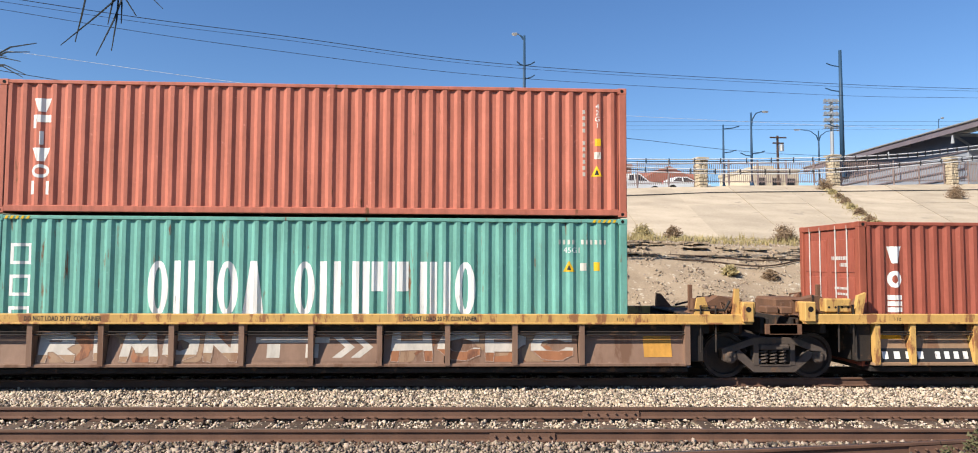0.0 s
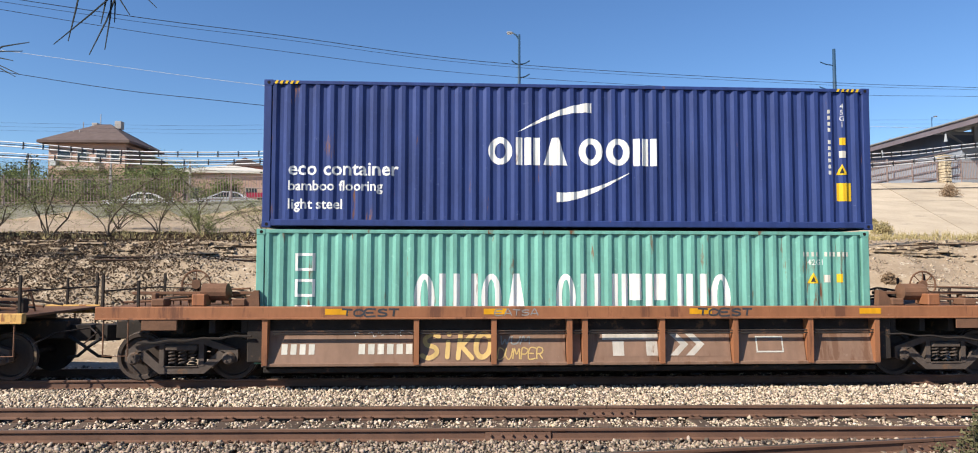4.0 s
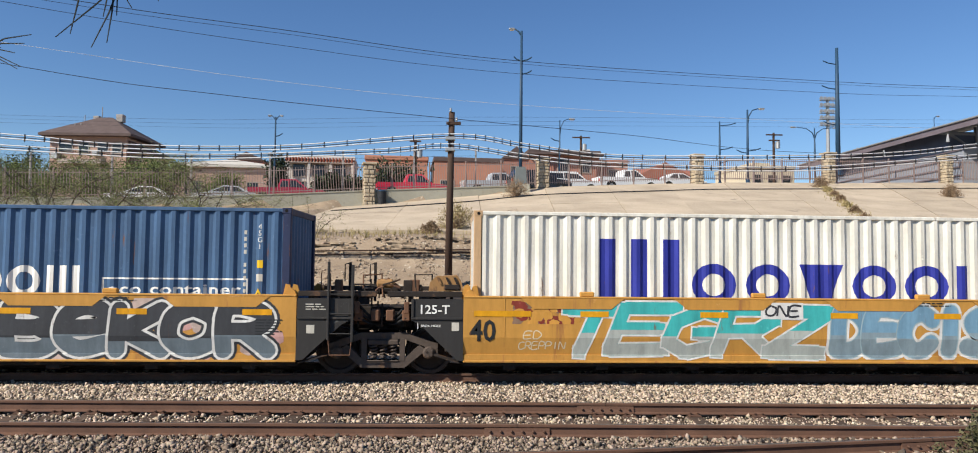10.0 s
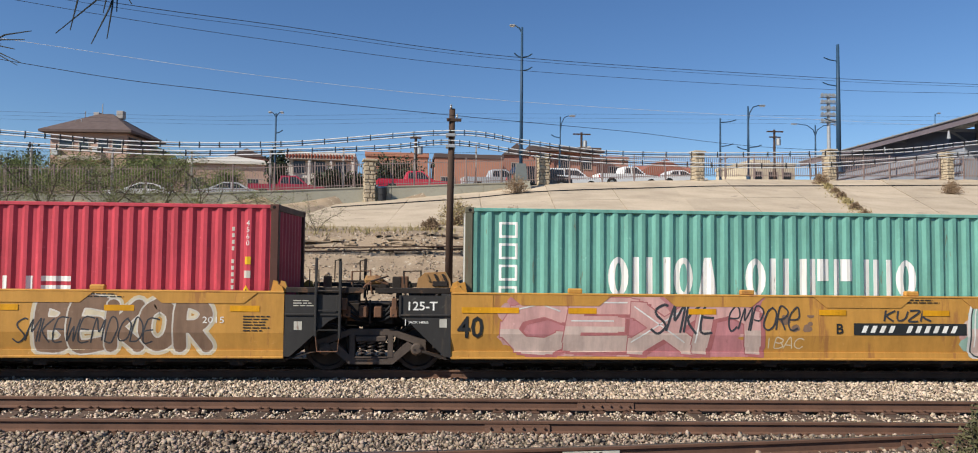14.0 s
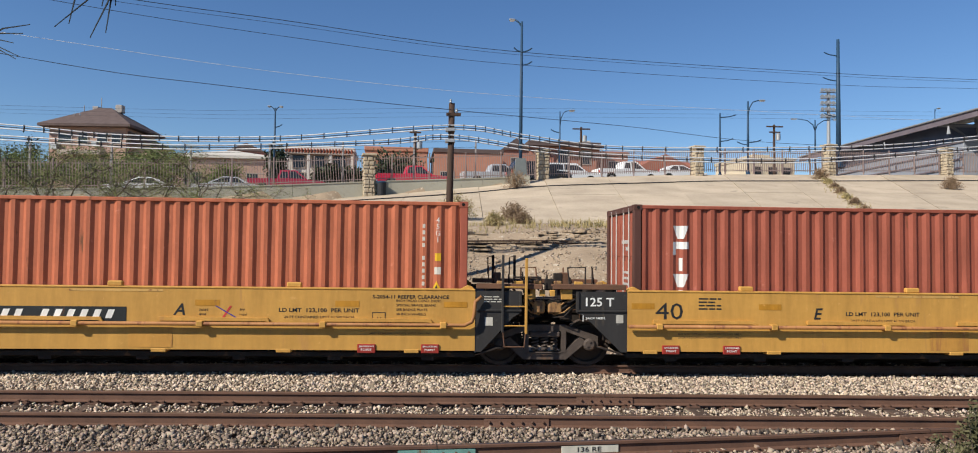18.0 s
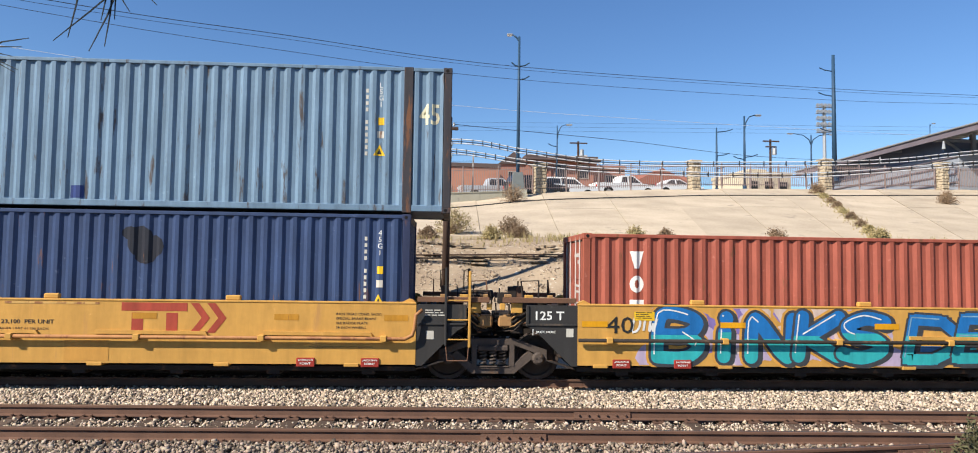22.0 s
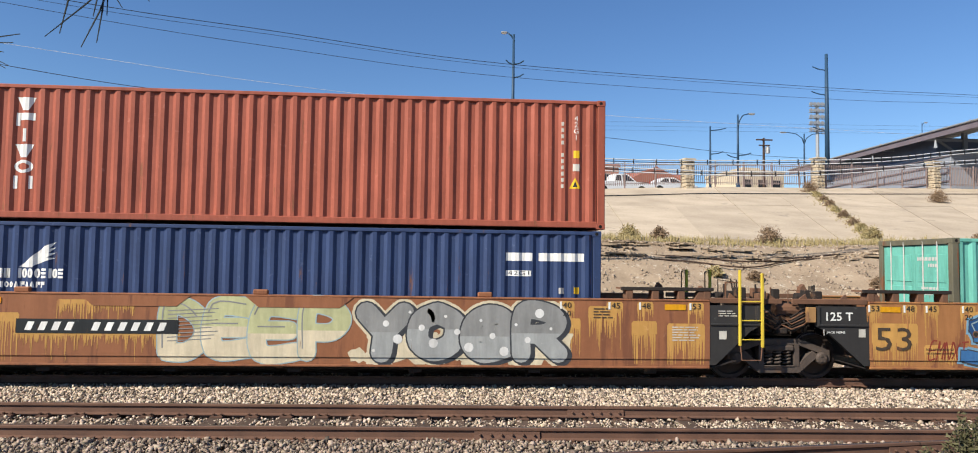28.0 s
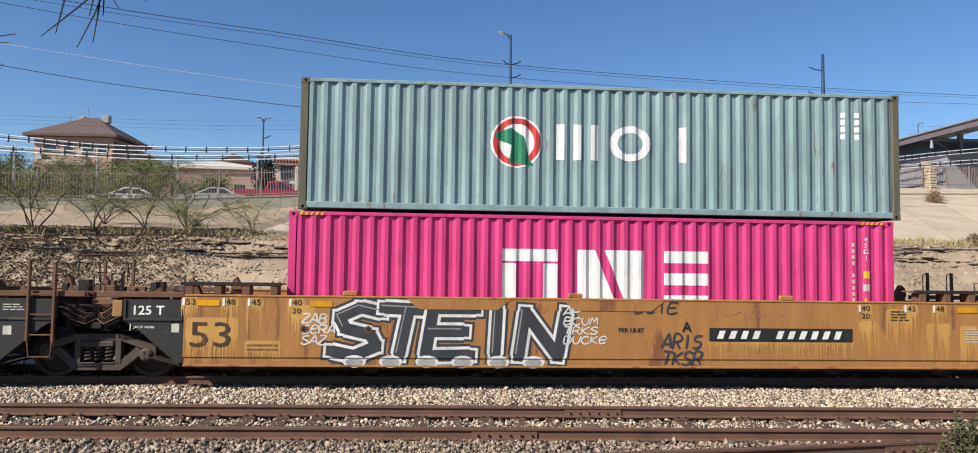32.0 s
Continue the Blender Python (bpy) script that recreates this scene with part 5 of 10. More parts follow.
def end_deck(ob, kind, s, half, reach, mat, deck_mat, tank=True):
    """The open end over a bogie of a car's outer unit: platform, steps, posts, brake gear, coupler."""
    a, b = half + 1.35, reach
    X = lambda v: s * v
    for sy in (-1, 1):
        part("end_sill", Mesh().box(*sorted((X(a), X(b))), *sorted((sy * 1.48, sy * 1.36)), 0.98, 1.16, 0.012), mat, ob)
        stanchion(ob, X(b - 0.05), sy * 1.42, 0.62, 2.05, mat if sy < 0 else K_DARK)
        stanchion(ob, X(b - 0.85), sy * 1.42, 1.1, 2.05, (Y_M if kind != "w" else mat) if sy < 0 else K_DARK)
        part("step", Mesh().box(*sorted((X(b - 0.02), X(b - 0.55))), *sorted((sy * 1.50, sy * 1.32)), 0.52, 0.545), deck_mat, ob)
        part("step_hanger", Mesh().box(*sorted((X(b - 0.53), X(b - 0.56))), *sorted((sy * 1.5, sy * 1.46)), 0.52, 1.0), deck_mat, ob)
        part("step_hanger", Mesh().box(*sorted((X(b - 0.02), X(b - 0.05))), *sorted((sy * 1.5, sy * 1.46)), 0.52, 1.0), deck_mat, ob)
    part("platform", Mesh().box(*sorted((X(a), X(b))), -1.34, 1.34, 1.08, 1.13, 0.008), deck_mat, ob)
    part("end_beam", Mesh().box(*sorted((X(b - 0.12), X(b))), -1.36, 1.36, 0.9, 1.16, 0.012), deck_mat, ob)
    part("centre_sill", Mesh().box(*sorted((X(half), X(b + 0.2))), -0.3, 0.3, 0.72, 1.06, 0.01), K_DARK, ob)
    part("handrail", Mesh().tube([(X(b - 0.05), -1.42, 1.62), (X(b - 0.05), 1.42, 1.62)], 0.018, 6), deck_mat, ob)
    part("brake_cylinder", Mesh().lathe([(0.02, 0), (0.19, 0.02), (0.19, 0.5), (0.12, 0.58), (0.05, 0.75)], "x", (X(b - 1.5) - (0.4 if s > 0 else 0.1), -0.75, 1.42), 14), deck_mat, ob, smooth=False)
    part("valve", Mesh().box(*sorted((X(b - 1.05), X(b - 0.75))), -1.1, -0.75, 1.14, 1.42, 0.04), K_DARK, ob)
    for k, yy in enumerate((-1.2, -0.95, -0.5)):
        part("brake_pipe", Mesh().tube([(X(half + 0.4), yy, 1.25 + 0.05 * k), (X(b - 1.0), yy, 1.22 + 0.07 * k), (X(b - 0.5), yy + 0.1, 1.15)], 0.022, 6), K_DARK, ob)
    if tank:
        part("air_tank", Mesh().lathe([(0.05, 0), (0.2, 0.06), (0.21, 0.75), (0.05, 0.82)], "x", (X(half + 1.15) - 0.4, 0.3, 1.75), 14), deck_mat, ob)
    clutter(ob, X(half + 0.5), X(b - 0.2), -1.3, 0.4, 1.13, 1.95, int(half * 7 + s), 0.35)
    clutter(ob, X(half + 0.5), X(b - 0.2), -1.3, 0.4, 1.13, 1.7, int(half * 9 + s), 0.35)
    coupler(ob, X(b), s, K_DARK)


def shared_end(ob, kind, s, half, pivot, black, deck_mat, ladder_mat, text, with_ladder):
    """The end of a unit above a bogie that it shares with the next."""
    X = lambda v: s * v
    gap = pivot - half
    p1 = half + gap * 0.64
    for sy in (-1, 1):
        shape = Mesh().prism([(X(half), 0.36), (X(half), 1.52), (X(p1), 1.52), (X(p1), 1.12), (X(half + gap * 0.52), 1.02), (X(half + 0.12), 0.36)], "y", *sorted((sy * 1.49, sy * 1.40)))
        part("end_plate", shape, black, ob)
        part("plate_rib", Mesh().box(*sorted((X(half + 0.02), X(p1))), *sorted((sy * 1.515, sy * 1.49)), 1.13, 1.17, 0.006), black, ob)
        part("plate_frame", Mesh().box(*sorted((X(p1 - 0.05), X(p1))), *sorted((sy * 1.515, sy * 1.49)), 1.17, 1.52, 0.006), black, ob)
        part("brace", Mesh().prism([(X(half + gap * 0.3), 0.44), (X(half + gap * 0.36), 0.44), (X(half + 0.1), 0.30), (X(half), 0.30)], "y", *sorted((sy * 1.45, sy * 1.2))), K_DARK, ob)
    part("centre_sill", Mesh().box(*sorted((X(half - 0.1), X(pivot))), -0.42, 0.42, 0.82, 1.3, 0.02), K_DARK, ob)
    part("cross_beam", Mesh().box(*sorted((X(half), X(half + 0.35))), -1.4, 1.4, 0.5, 1.45, 0.02), K_DARK, ob)
    walk_shape = Mesh()
    for k in range(9):
        y = -1.42 + k * 0.07
        walk_shape.box(*sorted((X(half + 0.05), X(pivot - 0.15))), y, y + 0.03, 1.6, 1.64)
    part("walkway_grating", walk_shape, deck_mat, ob)["kind"] = "stuff"
    part("walkway_edge", Mesh().box(*sorted((X(half + 0.02), X(pivot - 0.1))), -1.47, -1.42, 1.56, 1.66, 0.008), deck_mat, ob)
    part("walkway_edge", Mesh().box(*sorted((X(half + 0.02), X(pivot - 0.1))), 1.2, 1.3, 1.56, 1.66, 0.008), deck_mat, ob)
    for k in range(3):
        part("bracket", Mesh().box(*sorted((X(half + 0.2 + k * 0.4), X(half + 0.26 + k * 0.4))), -1.4, -0.6, 1.45, 1.6), K_DARK, ob)
    for k, z in enumerate((1.42, 1.36, 1.3)):
        pts = [(X(half + gap * 0.55), -1.2, z), (X(half + gap * 0.72), -1.28, z - 0.05 - 0.06 * k), (X(half + gap * 0.85), -1.2, z - 0.28), (X(pivot - 0.02), -0.9, z - 0.3)]
        part("brake_hose", Mesh().tube(pts, 0.028, 7), M_TYRE_DARK, ob, smooth=True)
    clutter(ob, X(half + gap * 0.45), X(pivot), -1.25, -0.2, 0.95, 1.55, int(half * 11 + s), 0.85)
    clutter(ob, X(half + gap * 0.2), X(pivot), -0.9, 0.6, 1.5, 2.0, int(half * 13 + s), 0.7)
    brake_rack(ob, kind, s, half, gap)
    if with_ladder:
        x = half + gap * 0.36
        ladder(ob, X(x) if s > 0 else X(x) - 0.5, 0.5, 0.46, 2.22, ladder_mat)
        for xx in (half + gap * 0.36, half + gap * 0.72):
            stanchion(ob, X(xx), 1.42, 1.3, 2.2, K_DARK if kind != "w" else ladder_mat, 0.03)
            part("grab_iron", Mesh().tube([(X(xx) - 0.12, 1.42, 1.75), (X(xx) - 0.12, 1.42, 2.15), (X(xx), 1.42, 2.18)], 0.014, 6), K_DARK, ob)
    m = Marks()
    x = X(half + 0.17) if s > 0 else X(half) - gap * 0.64 + 0.18
    if s < 0:
        m.text(text, x, 1.24, 0.17, P_WHITE, True, width=0.55)
        m.box(X(half) - 0.22, X(half) - 0.08, 0.92, 1.08, P_STONEWHITE)
        m.text("JACK HERE", x, 0.98, 0.055, P_WHITE, True, width=0.38)
        m.box(x - 0.06, x - 0.045, 0.95, 1.07, P_WHITE)
    else:
        m.bars(x, 1.42, 0.4, 0.14, 3, P_STONEWHITE, 3)
        m.box(x + 0.02, x + 0.17, 0.86, 1.02, P_STONEWHITE)
    m.lay(ob, "stencil", lambda xx, zz: -1.492)


def well_car(kind, centre, half, ends, pivots, paint_fn, label, mats):
    """One unit: side sheets, well floor, the two ends. ends: 'shared' or 'deck' for the low and the high side."""
    body, black, deck_mat, ladder_mat, text, reach = mats
    ob = thing("well_car", label, "well car", (centre, TRACK_Y, 0), "well cars of the train")
    CARS.append((ob, centre, 0.0))
    top, low = {"m": (1.55, 0.34), "p": (1.52, 0.38), "w": (1.59, 0.31)}[kind]
    fy = SIDE_Y[kind]
    for sy in (-1, 1):
        zs = [top, 0.80, 0.471, 0.469, low] if kind != "p" else [top, low]
        ring_out = [(sy * -fy(0, z), z) for z in zs]
        ring_in = [(sy * (-fy(0, zs[-1]) - 0.14), low), (sy * 1.36, top)]
        part("side_sheet", Mesh().prism(ring_out + ring_in, "x", -half, half), body, ob)
        part("top_chord", Mesh().box(-half, half, *sorted((sy * 1.512, sy * 1.34)), top, top + 0.035, 0.008), body, ob)
        for k in (-0.62, -0.08, 0.45):
            part("guide_lug", Mesh().box(half * k - 0.14, half * k + 0.14, *sorted((sy * 1.46, sy * 1.36)), top + 0.03, top + 0.13, 0.02), body, ob)
        for s in (-1, 1):
            eh = {"m": 0.16, "p": 0.1, "w": 0.3}[kind]
            ear = Mesh().prism([(s * (half - 0.28), top + 0.03), (s * (half - 0.02), top + 0.03), (s * (half - 0.06), top + eh * 0.75), (s * (half - 0.14), top + eh)], "y", *sorted((sy * 1.45, sy * 1.28)))
            part("corner_guide", ear, body if kind != "w" else K_RUST, ob)
    part("well_floor", Mesh().box(-half, half, -1.38, 1.38, 0.24, 0.33, 0.01), K_DARK, ob)
    for k in range(7):
        x = -half + (k + 0.5) * 2 * half / 7
        part("cross_bearer", Mesh().box(x - 0.12, x + 0.12, -1.36, 1.36, 0.17, 0.26, 0.01), K_DARK, ob)
    if kind == "p":
        z, painted = 0.87, paint_fn is paint_p4
        dip = [(half - 1.9, -1.6, z), (half - 1.6, -1.6, z - 0.02), (half - 1.2, -1.6, z - 0.28), (half - 0.95, -1.6, z - 0.28), (half - 0.6, -1.6, z)] if 145 < centre < 160 else []
        rise = [(half - 0.2, -1.6, z), (half - 0.06, -1.6, z + 0.07), (half - 0.02, -1.6, z + 0.2), (half, -1.6, z + 0.45), (half + 0.12, -1.58, z + 0.55)]
        part("train_line_pipe", Mesh().tube([(-half, -1.6, z)] + dip + ([(half, -1.6, z)] if painted else rise), 0.036, 8), K_DARK if painted else Y_PIPE, ob, smooth=True)
        for k in range(6):
            x = -half + 0.6 + k * (2 * half - 1.2) / 5
            part("pipe_clamp", Mesh().box(x - 0.06, x + 0.06, -1.65, -1.5, z - 0.055, z + 0.055, 0.01), body, ob)
        for k in ((2,) if painted else range(4)):
            x = -half + 1.5 + k * 3.05
            part("hinged_flap", Mesh().prism([(x - 1.0, z + 0.05), (x + 0.95, z + 0.05), (x + 1.05, z + 0.02), (x + 1.0, z + 0.11), (x - 1.0, z + 0.12)], "y", -1.55, -1.502), body, ob)
        for x in (-half + 0.45, -half + 2.9, -half + 6.6, half - 3.6, half - 1.2):
            part("bottom_lug", Mesh().box(x - 0.14, x + 0.14, -1.51, -1.3, 0.33, 0.4, 0.01), body, ob)
        for x in (-half + 0.85, -half + 2.05, half - 2.05, half - 0.85):
            plate = part("jacking_plate", Mesh().box(x - 0.17, x + 0.17, -1.53, -1.49, 0.33, 0.5, 0.01), K_DECALRED, ob)
            m = Marks()
            m.text("JACKING", x - 0.14, 0.435, 0.04, P_WHITE, True, width=0.28)
            m.text("POINT", x - 0.1, 0.375, 0.04, P_WHITE, True, width=0.2)
            m.lay(plate, "stencil", lambda xx, zz: -1.532)
    else:
        for k in range(4):
            x = -half + 1.1 + k * 3.0
            if kind == "w" and k in (0, 3):
                continue
            part("access_flap", Mesh().prism([(x, top), (x + 2.0, top), (x + 1.75, top - 0.2), (x + 0.25, top - 0.2)], "y", -1.512, -1.499), body, ob)
        part("weld_strip", Mesh().box(-half + 0.78, -half + 0.8, -1.507, -1.495, 0.82, top, 0.003), body, ob)
        part("bottom_flange", Mesh().box(-half, half, -1.49, -1.40, low - 0.02, low + 0.02, 0.006), body, ob)
    if kind == "w":                                               # grating walks on brackets where the well is longer than its load
        for s in (-1, 1):
            a, b = sorted((s * (half + 0.1), s * 6.25))
            edge_bar = part("walkway_edge", Mesh().box(a, b, -1.47, -1.42, top + 0.2, top + 0.27, 0.008), K_DARK, ob)
            part("grating", Mesh().box(a, b, -1.42, -1.05, top + 0.22, top + 0.25), K_RUST, ob)
            for k in range(4):
                x = a + 0.1 + k * (b - a - 0.3) / 3
                part("bracket", Mesh().box(x, x + 0.14, -1.46, -1.2, top + 0.03, top + 0.21, 0.01), K_RUST, ob)
    for s, end, pivot in ((-1, ends[0], pivots[0]), (1, ends[1], pivots[1])):
        if end == "shared":
            shared_end(ob, kind, s, half, pivot, black, deck_mat, ladder_mat, text, s > 0)
        else:
            for sy in (-1, 1):
                pts = [(s * half, low), (s * half, top), (s * (pivot + 0.35), top), (s * (pivot + 0.35), 0.95), (s * (half + 0.65), 0.95), (s * (half + 0.1), low)]
                part("end_plate", Mesh().prism(pts, "y", *sorted((sy * 1.5, sy * 1.4))), body, ob)
                part("plate_lip", Mesh().prism([(s * half, low), (s * (half + 0.08), low), (s * (half + 0.65), 0.93), (s * (half + 0.55), 0.95)], "y", *sorted((sy * 1.54, sy * 1.5))), body, ob)
            part("equipment_door", Mesh().box(*sorted((s * (pivot - 0.35), s * (pivot + 0.3))), -1.52, -1.5, 1.05, 1.48, 0.01), body, ob)
            part("end_roof", Mesh().box(*sorted((s * half, s * (pivot + 0.35))), -1.4, 1.4, 1.46, 1.5), K_DARK, ob)
            for k in range(5):
                part("walkway", Mesh().box(*sorted((s * (half + 0.2), s * (pivot + 0.3))), -1.44 + k * 0.08, -1.40 + k * 0.08, 1.6, 1.64), deck_mat, ob)
            end_deck(ob, kind, s, half, reach, body if kind in "pm" else K_RUST, deck_mat if kind == "p" else K_RUST)
            if (kind, s) in (("p", 1), ("p", -1), ("m", -1)):
                hand_wheel(ob, s * (pivot + (0.72 if (kind, s) != ("p", -1) else 1.15)), -1.3 if s * (kind == "p") >= 0 else -0.6, 1.78, 0.3, K_HANDWHEEL, "x" if (kind, s) == ("p", -1) else "y")
            part("wheel_bracket", Mesh().box(*sorted((s * (pivot + 0.62), s * (pivot + 0.82))), -1.28, -1.18, 1.1, 1.85, 0.02), deck_mat, ob)
            part("brake_housing", Mesh().prism([(s * (pivot + 0.1), 1.5), (s * (pivot + 0.55), 1.5), (s * (pivot + 0.5), 2.2), (s * (pivot + 0.38), 2.25), (s * (pivot + 0.3), 1.8)], "y", -1.1, -0.9), deck_mat, ob)
            part("air_drum", Mesh().lathe([(0.05, -0.1), (0.2, -0.1), (0.2, 0.25), (0.05, 0.28)], "y", (s * (pivot - (0.55 if kind != "p" or s > 0 else 0.1)), -0.9, 1.85), 14), Y_P if (kind, s) == ("p", -1) else K_DARK, ob)
    layers = [Marks() for _ in range(6)]
    paint_fn(layers, half, top)
    lift = 0.002
    for layer in layers:
        lift += 0.0005 + layer.lay(ob, "graffiti", fy, (), (0.80, 0.471, 0.469) if kind != "p" else (), lift)
    return ob


G = {name: paint("spray_" + name, c, wear=0.05, rough=0.6) for name, c in {
    "pink": (0.52, 0.22, 0.23), "rose": (0.62, 0.36, 0.33), "mint": (0.20, 0.42, 0.33), "slate": (0.16, 0.2, 0.23), "aqua": (0.06, 0.45, 0.44), "sky": (0.18, 0.33, 0.45),
    "navy": (0.02, 0.035, 0.10), "charcoal": (0.05, 0.053, 0.06), "steel": (0.25, 0.33, 0.37), "white": (0.72, 0.71, 0.68), "lime": (0.5, 0.5, 0.27),
    "grey": (0.27, 0.27, 0.26), "violet": (0.22, 0.16, 0.40), "cream": (0.66, 0.57, 0.4), "amber": (0.6, 0.3, 0.06), "maroon": (0.25, 0.045, 0.03), "deepblue": (0.02, 0.075, 0.21), "marine": (0.015, 0.15, 0.42), "lagoon": (0.03, 0.36, 0.38), "cobalt": (0.05, 0.16, 0.36), "mist": (0.42, 0.45, 0.42), "brown": (0.24, 0.15, 0.10), "maroonpink": (0.42, 0.15, 0.15), "haze": (0.33, 0.43, 0.46), "aquapale": (0.2, 0.5, 0.48), "foam": (0.36, 0.55, 0.46), "blush": (0.60, 0.46, 0.40), "chalk": (0.52, 0.47, 0.41), "amberpale": (0.62, 0.42, 0.16), "lilac": (0.45, 0.36, 0.5), "steelgrey": (0.36, 0.37, 0.36), "stonewhite": (0.62, 0.57, 0.5)}.items()}


def reflectors(m, half, xs, z, w=0.55, mat=None):
    for x in xs:
        m.box(x, x + w, z, z + 0.11, mat or P_ORANGE)


def maker_mark(m, x, z, w, h, mat):
    """One long bar on two stubs, and two chevrons."""
    m.box(x, x + w * 0.63, z + h * 0.72, z + h, mat, "emblem")
    for a in (0.1, 0.43):
        m.box(x + w * a, x + w * (a + 0.11), z, z + h * 0.66, mat, "emblem")
    for a in (0.66, 0.82):
        m.put([(x + w * a, z), (x + w * (a + 0.08), z), (x + w * (a + 0.19), z + h / 2), (x + w * (a + 0.08), z + h), (x + w * a, z + h), (x + w * (a + 0.11), z + h / 2)],
              [(0, 1, 2, 5), (5, 2, 3, 4)], mat, "emblem")


def number_plate(m, x, z, w, h, bar_count, old=False):
    """The car's number on a black band, as plain bars."""
    if old:
        drips(m[0], x - 0.05, w + 0.1, z - 0.06, z + 0.02, int(x * 13))
    m[4].box(x, x + w, z, z + h, P_BLACK)
    step = (w - 0.3) / bar_count
    for k in range(bar_count):
        if k == 4:
            continue
        a = x + 0.15 + k * step
        m[5].put([(a, z + h * 0.2), (a + step * 0.5, z + h * 0.2), (a + step * 0.5 + 0.06, z + h * 0.8), (a + 0.06, z + h * 0.8)], [(0, 1, 2, 3)], P_WHITE)


def m_common(m, half):
    m[4].text("40", -half + 0.12, 0.72, 0.42, P_BLACK, True, width=0.5)
    m[4].text("110", -half + 2.3, 1.46, 0.05, P_BLACK)
    reflectors(m[5], half, (-half + 0.2, -half + 0.75, -half + 2.25, -half + 4.6, 0.9, 3.0, half - 1.0), 1.2)
    m[4].bars(-half + 1.3, 1.49, 0.34, 0.1, 3, P_BLACK, 1)
    m[4].bars(half - 0.75, 1.12, 0.5, 0.32, 6, P_BLACK, 2)
    m[4].bars(2.6, 1.52, 0.8, 0.1, 2, P_BLACK, 4)


def paint_m1(m, half, top):
    m_common(m, half)
    number_plate(m, -half + 2.05, 0.86, 2.35, 0.24, 11)
    m[4].text("A", -1.3, 0.86, 0.24, P_BLACK, True)
    m[4].text("LD LMT 119600 PER UNIT", 0.3, 1.02, 0.08, P_BLACK, True, width=1.5)
    scrawl(m[0], -half + 0.8, -half + 3.6, 0.42, 0.75, G["white"], 4, 0.03, 13)
    tag(m[0], "GEO", -0.9, 0.6, 0.8, 0.75, G["cream"], 0.01)
    scrawl(m[0], 3.2, 6.0, 0.5, 1.45, G["cream"], 9, 0.016, 8)
    cloud(m[0], -0.8, 0.6, 0.95, 1.2, [G["amber"]], 5, 31, 0.12)


def paint_m2(m, half, top):
    m_common(m, half)
    cloud(m[0], -5.5, -0.95, 0.4, 1.53, [G["mint"], G["blush"], G["rose"], G["mint"], G["blush"]], 60, 3, 0.36)
    graffiti(m, "RHOE", -4.85, -2.0, 0.44, 1.56, G["charcoal"], G["white"], G["slate"], 0.085, 0.16, None, 0.014, None, True, 21, 1.28, 0.0, 0.4)
    tag(m[3], "XW", -1.95, 1.2, 0.26, 0.3, G["charcoal"], 0.03)
    tag(m[3], "WZ", -2.0, 0.72, 0.2, 0.3, G["charcoal"], 0.022)
    scrawl(m[3], -1.35, -0.5, 1.15, 1.45, G["foam"], 18, 0.014, 8)
    m[0].box(-1.05, 0.9, 0.55, 1.28, K_PANEL_WARM)
    maker_mark(m[4], -0.93, 0.64, 1.78, 0.6, P_RED)
    cloud(m[0], 0.7, 6.2, 0.36, 1.5, [G["rose"], G["blush"]], 30, 6, 0.4)
    graffiti(m, "BeKOR", 0.95, 5.85, 0.34, 1.54, G["charcoal"], G["white"], G["slate"], 0.15, 0.06, G["charcoal"], 0.05, None, True, 33, 1.2, 0.0, 0.35)
    m[5].bars(2.6, 1.52, 0.8, 0.1, 2, P_BLACK, 4)


def paint_m3(m, half, top):
    m_common(m, half)
    cloud(m[0], -5.4, -4.0, 1.06, 1.5, [G["brown"], G["maroon"], G["amber"]], 66, 5, 0.11)
    tag(m[0], "ED", -5.15, 0.78, 0.14, 0.18, G["cream"], 0.01), tag(m[0], "CREPPIN", -5.25, 0.58, 0.14, 0.13, G["cream"], 0.01)
    graffiti(m, "TEGRZ", -4.4, 0.8, 0.36, 1.53, G["aqua"], G["white"], G["mist"], 0.125, 0.34, None, 0.035, None, False, 41, 1.28, 0.0, 0.46)
    m[3].box(-0.5, 0.35, 1.18, 1.5, G["white"])
    tag(m[5], "ONE", -0.42, 1.24, 0.2, 0.24, G["charcoal"], 0.02)
    graffiti(m, "DECISI", 1.0, 5.0, 0.42, 1.5, G["sky"], G["haze"], G["steel"], 0.14, 0.1, G["white"], 0.022, None, True, 52, 1.3, 0.0, 0.42)
    m[3].text("2015", 5.2, 1.3, 0.13, G["white"], width=0.5)
    scrawl(m[3], 5.1, 6.1, 0.5, 1.1, G["white"], 7, 0.02, 6)


